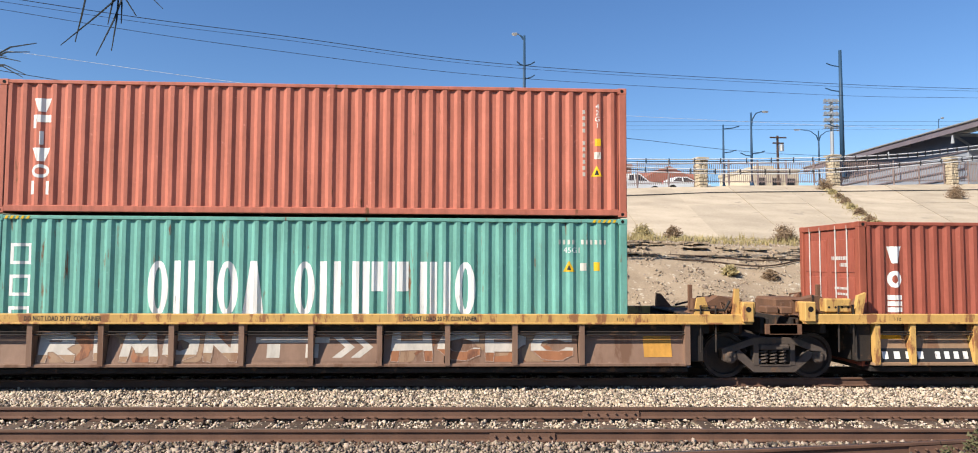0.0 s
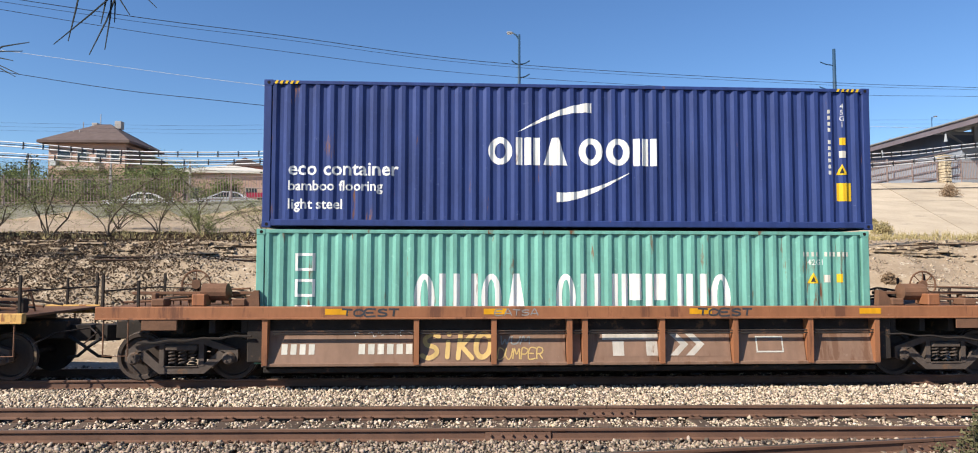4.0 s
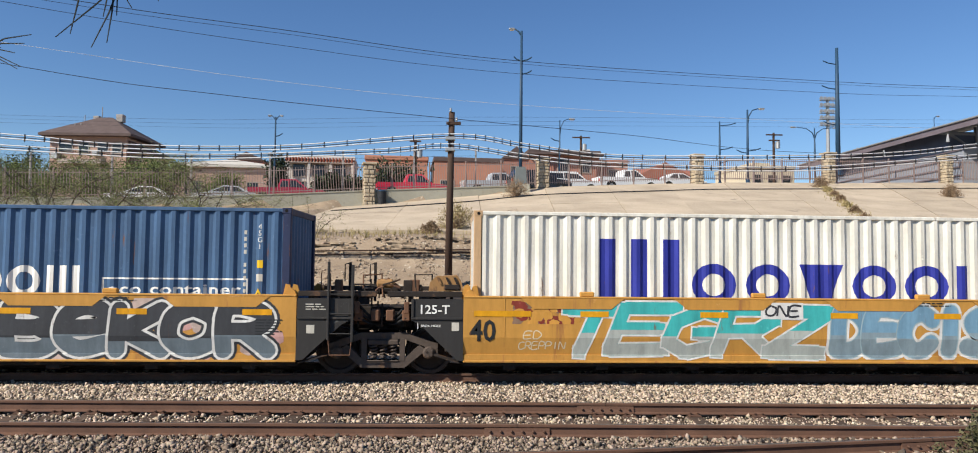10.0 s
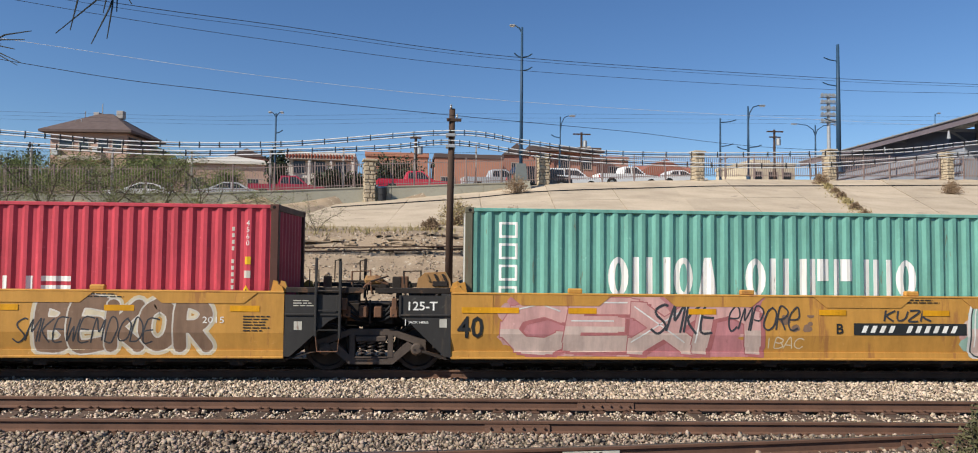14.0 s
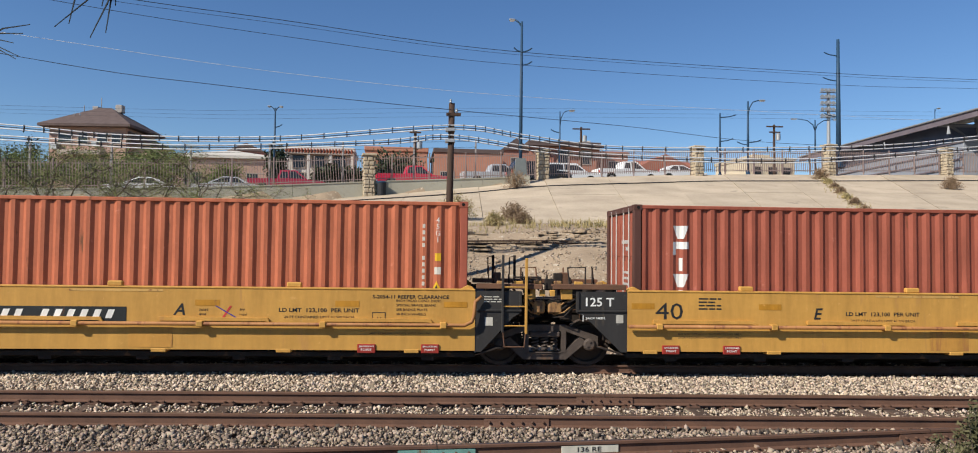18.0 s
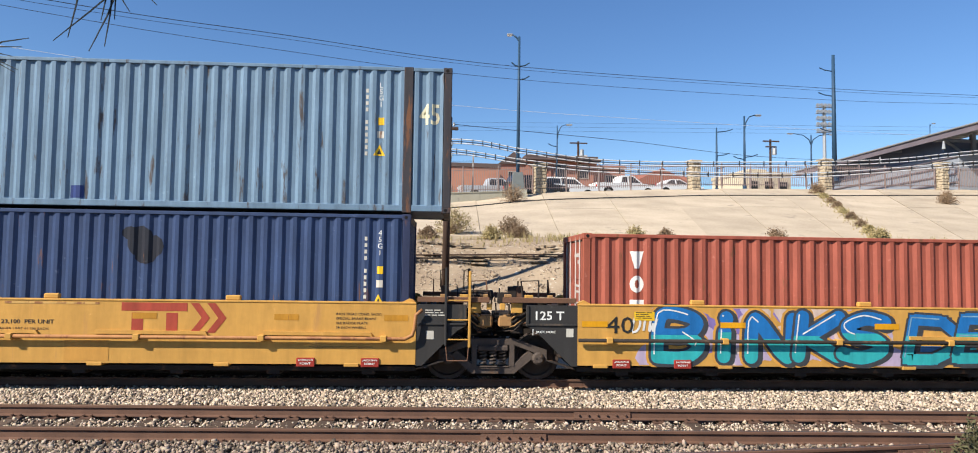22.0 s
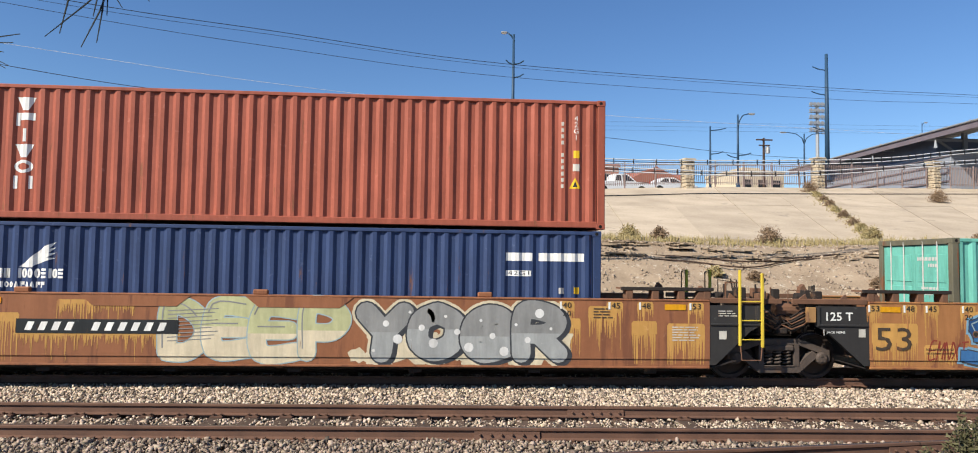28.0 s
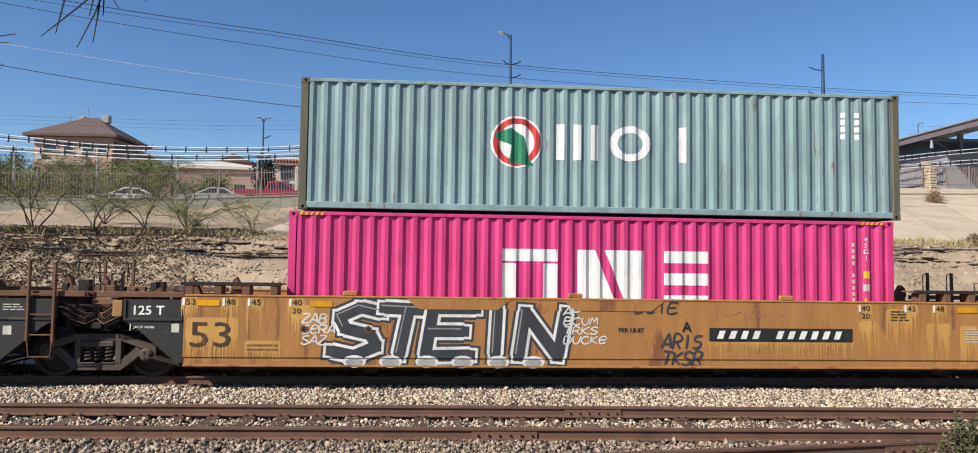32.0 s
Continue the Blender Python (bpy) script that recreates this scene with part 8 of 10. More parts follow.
tall_lamp = lamp_post(4.45, 46.0, slope_z(4.45, 46.0) - 0.1, 10.95, 0.45, -1, "tall dark blue steel street lamp beside the fence", r=0.13, head=0.4, curved=False,
          rungs=((8.9, 0.7, 1), (8.9, 0.5, -1), (8.0, 0.7, 1)))
part("pedestal", Mesh().prism([(-0.42, 0.6), (0.42, 0.6), (0.3, 1.75), (-0.3, 1.75)], "y", -0.32, 0.32), M_BOX, tall_lamp, "grey steel pedestal")
part("plinth", Mesh().prism([(-0.62, 0), (0.62, 0), (0.56, 0.6), (-0.56, 0.6)], "y", -0.45, 0.45), M_WALL, tall_lamp, "concrete plinth")
lamp_post(31.85, 56.0, 9.6, 10.7, 0.0, 1, "tall blue steel mast with short brackets", r=0.2, rungs=((9.3, 1.2, -1), (7.2, 1.3, -1), (4.2, 1.2, -1)))
lamp_post(26.05, 60.3, 9.3, 6.6, 1.0, 1, "blue street lamp with a curved arm", r=0.12, rungs=((2.9, 1.2, 1), (2.7, 1.0, -1)))
lamp_post(9.4, 61.2, 8.4, 6.4, 0.8, 1, "slim street lamp with a curved arm behind the fence", r=0.08, rungs=((4.5, 0.8, -1),))
lamp_post(-15.3, 60.4, 6.9, 7.5, 0.35, (-1, 1), "blue street lamp with two small heads", r=0.1, head=0.3, curved=False, rungs=((5.8, 0.6, 1),))
lamp_post(24.3, 62.3, 9.2, 6.0, 0.0, 1, "dark blue signal pole with side brackets", r=0.11, rungs=((5.6, 1.5, 1), (3.4, 1.2, 1), (2.2, 0.9, 1)))
lamp_post(46.4, 87.0, 12.5, 7.2, 2.4, (-1, 1), "double-armed street lamp far behind the platform", r=0.13, head=0.8)
lamp_post(58.8, 82.0, 13.0, 7.4, 0.3, 1, "small platform lamp post", r=0.07, head=0.4, curved=False)


def flood_tower():
    ob = thing("floodlight_tower", "steel floodlight tower with rows of stadium lamps", "floodlight", (58.8, 106.2, 10.0))
    part("mast", Mesh().tube([(0, 0, 0), (0, 0, 18.4)], [0.35, 0.22], 10), M_GALV, ob)
    for r in range(5):
        part("crossbar", Mesh().box(-1.4, 1.4, -0.08, 0.0, 13.9 + r * 1.0, 14.02 + r * 1.0), M_GALV, ob)
        for c in range(5):
            part("floodlight", Mesh().lathe([(0.06, 0.1), (0.2, -0.05), (0.32, -0.35), (0.30, -0.36)], "y", (-1.2 + c * 0.6, -0.1, 14.25 + r * 1.0), 8), M_GALV, ob)


flood_tower()


def street_pole(x, y, z, h, arms):
    ob = thing("utility_pole", "far wooden utility pole with crossarms", "utility pole", (x, y, z), "far utility poles")
    part("pole", Mesh().tube([(0, 0, 0), (0, 0, h)], [0.16, 0.12], 8), M_POLEWOOD, ob)
    for d, w in arms:
        part("crossarm", Mesh().box(-w, w, -0.2, -0.1, h - d, h - d + 0.14), M_POLEWOOD, ob)
    part("transformer", Mesh().lathe([(0.05, 0), (0.24, 0.03), (0.24, 0.7), (0.1, 0.78)], "z", (0.4, -0.1, h - 1.7), 10), M_GALV, ob)


for row in ((34.4, 73.0, 10.0, 6.3, ((0.3, 0.9), (0.9, 0.6))), (14.4, 78.0, 9.6, 6.9, ((0.3, 1.0),)), (-3.4, 62.0, 8.0, 5.0, ((0.3, 0.5),)),
            (-24.5, 58.0, 6.9, 3.9, ((0.2, 0.4),)), (-41.0, 56.5, 5.7, 5.2, ((0.3, 0.4),))):
    street_pole(*row)


def wire(name, pts, r, mat, label):
    """A cable through given points, smoothed between them."""
    pts = [Vector(p) for p in pts]
    path = []
    for i in range(len(pts) - 1):
        a, b, c, d = pts[max(i - 1, 0)], pts[i], pts[i + 1], pts[min(i + 2, len(pts) - 1)]
        for k in range(8):
            t = k / 8
            path.append(0.5 * (2 * b + (c - a) * t + (2 * a - 5 * b + 4 * c - d) * t * t + (3 * b - a - 3 * c + d) * t ** 3))
    path.append(pts[-1])
    ob = part(name, Mesh().tube(path, r, 5), mat, smooth=True)
    return tagged(ob, label, "cable", group="overhead wires"), path


wire("overhead_wire", [(-40, 23, 14.6), (-18.0, 30.5, 13.5), (-8.5, 34.0, 13.4), (3.8, 39.4, 13.7), (27.4, 48.1, 15.3), (41.9, 53.3, 16.5), (70, 64, 19)], 0.016, M_CABLE,
     "thick black overhead power cable")
wire("overhead_wire", [(-40, 23.3, 14.45), (-18.0, 30.8, 13.38), (-8.5, 34.3, 13.3), (3.8, 39.7, 13.62), (27.4, 48.4, 15.2), (41.9, 53.6, 16.4), (70, 64, 18.9)], 0.010, M_CABLE,
     "thin black overhead power cable beside a thick one")
wire("overhead_wire", [(-40, 23, 14.6), (-19.6, 30.6, 13.2), (-8.5, 34.1, 12.65), (3.9, 39.4, 12.95), (27.4, 48.2, 14.5), (41.9, 53.4, 15.8), (70, 64, 18.4)], 0.012, M_CABLE,
     "black overhead power cable")
wire("overhead_wire", [(-50, 34, 16), (-26.1, 40.9, 14.5), (-11.0, 44.2, 13.4), (4.8, 49.4, 13.4), (33.0, 57.9, 14.3), (49.4, 63.0, 15.1), (80, 72, 17)], 0.011, M_CABLEGREY,
     "thin pale overhead wire")
wire("overhead_wire", [(-26, 16, 9.2), (-11.9, 19.4, 7.42), (-6.6, 20.2, 6.93), (-0.1, 21.85, 6.72), (6.3, 25.5, 7.0), (16.3, 31.0, 7.35), (40, 44, 9.6)], 0.009, M_CABLE,
     "black overhead wire carried by the wooden pole")
for dy, dz in ((0, 0), (6, 0.75), (11, 1.25)):
    wire("overhead_wire", [(-90, 66 + dy, 15.6 + dz), (-33, 70 + dy, 15.9 + dz), (-18, 71 + dy, 16.3 + dz), (0, 72 + dy, 17.1 + dz), (30, 74 + dy, 18.0 + dz), (80, 77 + dy, 19.3 + dz)], 0.009, M_CABLE,
         "distant thin black street wire")


M_SPACER = surface("cable_spacer", (0.03, 0.03, 0.032), rough=0.7, scale=6, fine=40, bump=0.02)


def bundle(rows):
    path = wire("lashed_cable", rows, 0.019, M_CABLEGREY, "pale lashed cable bundle with dark spacers")
    ob, pts = path
    low = [p + Vector((0, 0, -0.13)) for p in pts]
    part("lower_cable", Mesh().tube(low, 0.018, 5), M_CABLEGREY, ob)
    mid = [p + Vector((0, 0.03, -0.07)) for p in pts]
    part("middle_cable", Mesh().tube(mid, 0.015, 4), M_CABLE, ob)
    last, clips = pts[0], Mesh()
    for p in pts[1:]:
        steps = max(1, int((p - last).length / 0.5))
        for k in range(steps):
            q = last.lerp(p, k / steps)
            clips.box(q.x - 0.011, q.x + 0.011, q.y - 0.03, q.y + 0.02, q.z - 0.155, q.z + 0.03)
        last = p
    part("spacer", clips, M_SPACER, ob)["kind"] = "stuff"


bundle([(-24, 22.0, 6.5), (-13.9, 22.0, 6.0), (-10.2, 22.0, 5.74), (-5.4, 22.0, 5.79), (-0.13, 21.9, 6.24), (2.4, 22.0, 5.98), (5.5, 22.4, 5.75), (12.2, 23.3, 6.0), (16.1, 24.1, 6.32), (19.5, 24.9, 6.8), (28, 27, 7.9)])
bundle([(-24, 22.0, 6.1), (-13.9, 22.0, 5.65), (-8.3, 22.0, 5.46), (-2.5, 22.0, 5.72), (-0.13, 21.9, 5.93), (2.4, 22.0, 5.64), (5.5, 22.4, 5.48), (12.2, 23.3, 5.6), (19.5, 24.9, 6.4), (28, 27, 7.3)])
wire("slope_cable", [(x, fence_y(x) - 4.5, slope_z(x, fence_y(x) - 4.5) + 0.06) for x in range(-7, 60, 4)], 0.035, M_CABLE, "black cable lying along the concrete slope")
for n, rows in enumerate(([(-12, 24.2, 2.95), (-6, 24.4, 2.85), (-1, 24.5, 2.8), (4, 24.5, 2.95), (8.4, 24.6, 2.8), (10.8, 24.2, 2.25), (13.2, 24.7, 2.62), (18, 25.2, 3.0), (30, 25.4, 3.1)],
                          [(-12, 24.0, 2.75), (-6, 24.1, 2.68), (-1, 24.3, 2.62), (4, 24.3, 2.8), (8.2, 24.2, 2.6), (10.6, 23.8, 2.05), (13, 24.5, 2.5), (18, 25.0, 2.93)])):
    fixed = [(x, y, ground_z(x, y) + 0.07) for x, y, _ in rows]
    wire("bank_pipe", fixed, 0.028, M_POLEWOOD, "thin dark pipe lying along the top of the earth bank")


# vehicles parked along the street
M_GLASS = surface("tinted_glass", (0.03, 0.035, 0.04), rough=0.12, scale=3, fine=10, bump=0.0)
M_TYRE = surface("tyre_rubber", (0.022, 0.022, 0.022), rough=0.85, scale=10, fine=50, bump=0.1)
M_RIM = surface("wheel_alloy", (0.5, 0.5, 0.5), rough=0.35, metal=0.8, scale=8, fine=30, bump=0.02)
M_TAIL = surface("tail_lamp_red", (0.4, 0.02, 0.02), rough=0.25, scale=5, fine=20, bump=0.0)
V_RED = surface("car_red", (0.60, 0.025, 0.06), (0.52, 0.02, 0.05), rough=0.3, scale=1, fine=8, bump=0.0)
V_DARKRED = surface("car_dark_red", (0.40, 0.02, 0.055), rough=0.3, scale=1, fine=8, bump=0.0)
V_WHITE = surface("car_white", (0.78, 0.78, 0.77), (0.72, 0.72, 0.71), rough=0.3, scale=1, fine=8, bump=0.0)
V_SILVER = surface("car_silver", (0.62, 0.63, 0.63), rough=0.3, metal=0.3, scale=1, fine=8, bump=0.0)
V_BLACK = surface("car_black", (0.02, 0.022, 0.028), rough=0.25, scale=1, fine=8, bump=0.0)
BODIES = {   # outline of body (x, z), cabin, and the glass in it
    "pickup": ([(-2.75, 0.55), (-2.78, 1.12), (-0.7, 1.15), (0.95, 1.17), (2.35, 1.08), (2.7, 0.92), (2.72, 0.5), (2.3, 0.4), (-2.4, 0.42)],
               [(-0.75, 1.13), (-0.55, 1.78), (0.55, 1.82), (1.35, 1.14)], [(-0.58, 1.2), (-0.45, 1.68), (0.5, 1.72), (1.12, 1.2)], 1.75, (-1.75, 1.78), 0.38),
    "sedan": ([(-2.25, 0.5), (-2.28, 0.92), (-1.6, 1.0), (0.8, 0.98), (2.0, 0.82), (2.22, 0.62), (2.2, 0.35), (-2.1, 0.32)],
              [(-1.75, 0.97), (-0.95, 1.42), (0.05, 1.46), (1.05, 0.96)], [(-1.35, 1.02), (-0.85, 1.36), (0.02, 1.39), (0.8, 1.0)], 1.7, (-1.38, 1.38), 0.33),
    "suv": ([(-2.35, 0.55), (-2.4, 1.1), (-1.2, 1.12), (1.0, 1.1), (2.15, 1.0), (2.38, 0.8), (2.36, 0.42), (-2.2, 0.4)],
            [(-2.3, 1.08), (-2.05, 1.7), (0.35, 1.76), (1.2, 1.08)], [(-2.05, 1.16), (-1.88, 1.6), (0.3, 1.64), (0.95, 1.16)], 1.8, (-1.45, 1.5), 0.36),
}


def vehicle(kind, paint_mat, x, y, facing, label):
    body, cabin, glass, width, axles, r = BODIES[kind]
    z = ground_z(x, y) + 0.02
    ob = thing({"pickup": "pickup_truck", "sedan": "car", "suv": "car"}[kind], label, "truck" if kind == "pickup" else "car", (x, y, z), "parked vehicles", turn=11.5 + (0 if facing > 0 else 180))
    w = width / 2
    shape = Mesh().prism(body, "y", -w, w)
    part("body", shape, paint_mat, ob)
    n = len(cabin)
    verts = [(px, s * (w - (0.03 if i in (0, n - 1) else 0.2)), pz) for s in (-1, 1) for i, (px, pz) in enumerate(cabin)]
    part("cabin", Mesh().add(verts, [tuple(range(n)), tuple(range(n, 2 * n))] + [(i, (i + 1) % n, n + (i + 1) % n, n + i) for i in range(n)]), paint_mat, ob)
    for s in (-1, 1):
        mid = (glass[1][0] + glass[2][0]) / 2
        for quad in ([glass[0], glass[1], (mid - 0.05, glass[1][1]), (mid - 0.05, glass[0][1])], [(mid + 0.05, glass[0][1]), (mid + 0.05, glass[2][1]), glass[2], glass[3]]):
            zt = cabin[1][1] - cabin[0][1]
            verts = [(px, s * (w - 0.03 - 0.17 * (pz - cabin[0][1]) / zt + 0.012), pz) for px, pz in quad]
            part("side_window", Mesh().add(verts, [(0, 1, 2, 3)]), M_GLASS, ob)
    (xa, za), (xb, zb) = cabin[-1], cabin[-2]
    part("windscreen", Mesh().add([(xa - 0.06 + 0.012, s * (w - 0.12), za + 0.07) for s in (-1, 1)] + [(xb + 0.05 + 0.012, s * (w - 0.25), zb - 0.04) for s in (1, -1)], [(0, 1, 2, 3)]), M_GLASS, ob)
    for ax in axles:
        for s in (-1, 1):
            arch = Mesh().lathe([(r + 0.07, s * (w - 0.1)), (r + 0.07, s * (w + 0.006))], "y", (ax, 0, r), 14)
            part("wheel_arch", arch, M_TYRE, ob)
            wheel = part("wheel", Mesh().lathe([(r * 0.6, s * (w - 0.2)), (r, s * (w - 0.18)), (r, s * (w + 0.0)), (r * 0.62, s * (w + 0.02))], "y", (ax, 0, r), 14), M_TYRE, ob)
            part("rim", Mesh().lathe([(r * 0.6, s * (w + 0.0)), (r * 0.58, s * (w + 0.028)), (r * 0.1, s * (w + 0.02))], "y", (ax, 0, r), 10), M_RIM, wheel)
    front, back = max(p[0] for p in body), min(p[0] for p in body)
    for s in (-1, 1):
        part("headlight", Mesh().box(front - 0.18, front + 0.008, s * (w - 0.18) - 0.16, s * (w - 0.18) + 0.16, 0.68, 0.84, 0.02), M_LENS, ob)
        part("tail_light", Mesh().box(back - 0.01, back + 0.08, s * (w - 0.13) - 0.1, s * (w - 0.13) + 0.1, 0.75, 1.0, 0.02), M_TAIL, ob)
    for xx, zz in ((front - 0.02, 0.5), (back - 0.06, 0.52)):
        part("bumper", Mesh().box(xx - 0.06, xx + 0.1, -w + 0.02, w - 0.02, zz - 0.1, zz + 0.12, 0.04), M_RIM if kind == "pickup" else paint_mat, ob)


for row in (("sedan", V_WHITE, -21.6, 49.6, -1, "white sedan parked behind the street fence"), ("sedan", V_SILVER, -16.2, 50.5, -1, "silver sedan parked behind the street fence"),
            ("pickup", V_DARKRED, -12.0, 51.5, 1, "dark red pickup truck behind the street fence"), ("pickup", V_RED, -3.0, 53.0, 1, "bright red pickup truck behind the street fence"),
            ("pickup", V_SILVER, 3.4, 54.6, 1, "silver white pickup truck behind the street fence"), ("suv", V_BLACK, 6.6, 53.5, 1, "black car partly hidden behind a lamp post"),
            ("suv", V_WHITE, 9.4, 56.0, 1, "white utility car behind a stone pillar"), ("pickup", V_WHITE, 14.4, 57.2, 1, "white pickup truck behind the street fence"),
            ("sedan", V_WHITE, 19.2, 58.4, 1, "white sedan behind the street fence"), ("sedan", V_RED, -35.5, 48.0, -1, "red car half hidden by the fence")):
    vehicle(*row)

# buildings
B_BRICK = surface("red_brick", (0.41, 0.19, 0.14), (0.31, 0.14, 0.1), rough=0.9, scale=0.5, fine=7, bump=0.3, stretch=(1, 1, 3))
B_ORANGE = surface("orange_brick", (0.46, 0.215, 0.145), (0.36, 0.165, 0.11), rough=0.9, scale=0.5, fine=7, bump=0.3, stretch=(1, 1, 3))
B_PINK = surface("pink_brick", (0.42, 0.28, 0.225), (0.33, 0.22, 0.175), rough=0.9, scale=0.5, fine=7, bump=0.3, stretch=(1, 1, 3))
B_WHITE = surface("white_stucco", (0.60, 0.57, 0.53), (0.48, 0.45, 0.41), rough=0.9, scale=0.5, fine=9, bump=0.1)
B_CREAM = surface("cream_stucco", (0.62, 0.54, 0.40), (0.5, 0.43, 0.31), rough=0.9, scale=0.5, fine=9, bump=0.1)
B_ROOF = surface("brown_shingle", (0.125, 0.092, 0.085), (0.085, 0.062, 0.058), rough=0.9, scale=1.5, fine=14, bump=0.4)
B_PALEROOF = surface("pale_roof", (0.55, 0.52, 0.47), (0.45, 0.42, 0.37), rough=0.9, scale=0.8, fine=8, bump=0.1)
B_TILE = surface("red_tile_roof", (0.36, 0.12, 0.075), (0.25, 0.085, 0.055), rough=0.85, scale=1.5, fine=10, bump=0.5)
B_TRIM = surface("building_trim", (0.42, 0.35, 0.3), rough=0.8, scale=1, fine=10, bump=0.05)
B_STATION = surface("station_blue_grey", (0.27, 0.29, 0.33), (0.2, 0.22, 0.26), rough=0.6, scale=0.6, fine=8, bump=0.05)
B_SOFFIT = surface("soffit_blue", (0.10, 0.125, 0.19), (0.075, 0.095, 0.15), rough=0.6, scale=0.6, fine=8, bump=0.05)
B_SHEET = surface("canopy_sheet", (0.17, 0.14, 0.155), (0.12, 0.1, 0.115), rough=0.5, scale=0.6, fine=8, bump=0.05)


def building(x, y, w, d, z, h, wall, roof, roof_mat, label, rows=(), turn=8.0, rise=0.0, eave=0.6, extras=()):
    ob = thing("building", label, "building", (x, y, z), "buildings of the town", turn=turn)
    part("wall", Mesh().box(0, w, 0, d, -3, h), wall, ob)
    if roof == "hip":
        k = min(w, d) / 2 + eave
        verts = [(-eave, -eave, h), (w + eave, -eave, h), (w + eave, d + eave, h), (-eave, d + eave, h), (k - eave, d / 2, h + rise), (w - k + eave, d / 2, h + rise)]
        if w - k + eave <= k - eave:
            verts[4] = (w / 2 - 0.4, d / 2, h + rise)
            verts[5] = (w / 2 + 0.4, d / 2, h + rise)
        part("roof", Mesh().add(verts, [(0, 1, 5, 4), (1, 2, 5), (2, 3, 4, 5), (3, 0, 4), (3, 2, 1, 0)]), roof_mat, ob)
        part("fascia", Mesh().box(-eave, w + eave, -eave, d + eave, h - 0.28, h - 0.01), B_TRIM if wall is B_WHITE else roof_mat, ob)
    elif roof == "gable":
        verts = [(-eave, -eave, h), (w + eave, -eave, h), (w + eave, d + eave, h), (-eave, d + eave, h), (-eave, d / 2, h + rise), (w + eave, d / 2, h + rise)]
        part("roof", Mesh().add(verts, [(0, 1, 5, 4), (2, 3, 4, 5), (0, 4, 3), (1, 2, 5), (3, 2, 1, 0)]), roof_mat, ob)
    elif roof == "gable_x":
        verts = [(-eave, -eave, h), (w + eave, -eave, h), (w + eave, d + eave, h), (-eave, d + eave, h), (w / 2, -eave, h + rise), (w / 2, d + eave, h + rise)]
        part("roof", Mesh().add(verts, [(0, 4, 5, 3), (1, 2, 5, 4), (0, 1, 4), (2, 3, 5), (3, 2, 1, 0)]), roof_mat, ob)
    else:
        part("parapet", Mesh().box(-0.12, w + 0.12, -0.12, d + 0.12, h - 0.35, h + 0.12, 0.04), roof_mat, ob)
    for x0, z0, ww, hh in rows:
        win = part("window", Mesh().box(x0, x0 + ww, -0.05, 0.02, z0, z0 + hh, 0.01), M_GLASS, ob)
        frame_shape = Mesh()
        for a, b, c, e in ((x0 - 0.09, x0, z0 - 0.09, z0 + hh + 0.09), (x0 + ww, x0 + ww + 0.09, z0 - 0.09, z0 + hh + 0.09),
                           (x0, x0 + ww, z0 - 0.09, z0), (x0, x0 + ww, z0 + hh, z0 + hh + 0.09)):
            frame_shape.box(a, b, -0.09, 0.01, c, e)
        part("window_frame", frame_shape, B_TRIM, win)
    for name, box, mat in extras:
        part(name, Mesh().box(*box, 0.03), mat, ob)
    return ob


grid = lambda xs, zs, w, h: [(x, z, w, h) for x in xs for z in zs]
house = building(-47.3, 84, 8.9, 7.4, 9.0, 7.6, B_PINK, "hip", B_ROOF, "two-storey pink brick house with a brown hipped roof",
                 [(1.1, 5.6, 1.5, 0.9), (3.4, 5.4, 1.1, 1.2), (5.6, 5.6, 1.2, 1.0), (7.3, 5.4, 1.0, 1.2), (1.2, 1.7, 1.3, 1.3), (4.2, 1.7, 1.3, 1.3), (7.0, 1.7, 1.1, 1.3)], -2, 2.75, 0.9,
                 (("air_conditioner", (2.7, 3.4, 4.0, 4.7, 10.0, 10.6), M_GUARD), ("air_conditioner", (5.7, 6.5, 3.6, 4.4, 9.8, 10.75), M_GUARD), ("balcony", (1.6, 6.6, -1.2, -0.1, 4.0, 4.5), B_TRIM),
                  ("chimney", (4.0, 4.09, 3.5, 3.59, 10.1, 11.6), M_GUARD), ("chimney", (2.2, 2.29, 3.0, 3.09, 9.3, 10.5), M_GUARD), ("air_conditioner", (0.5, 1.3, -0.7, 0.0, 4.6, 5.4), M_GALV),
                  ("air_conditioner", (5.2, 5.8, -0.6, 0.0, 5.0, 5.6), M_GALV), ("roof_vent", (2.0, 2.1, 1.3, 1.4, 8.6, 9.2), M_GALV), ("roof_vent", (2.7, 2.8, 1.3, 1.4, 8.6, 9.2), M_GALV)))
part("side_wing", Mesh().box(8.9, 11.0, 1.0, 6.4, -3, 5.7), B_PINK, house)
part("wing_roof", Mesh().prism([(8.9, 7.0), (11.6, 5.7), (11.6, 5.5), (8.9, 5.5)], "y", 0.4, 7.0), B_ROOF, house)
building(-28.6, 73, 9.6, 9, 7.4, 4.5, B_PINK, "hip", B_PALEROOF, "low pink brick house with a pale shallow roof", grid((1.0, 4.2, 7.2), (1.2,), 1.6, 1.5), 5, 1.15, 0.4,
         (("porch", (8.4, 9.4, -0.6, 0.0, 0.0, 2.6), B_PINK),))
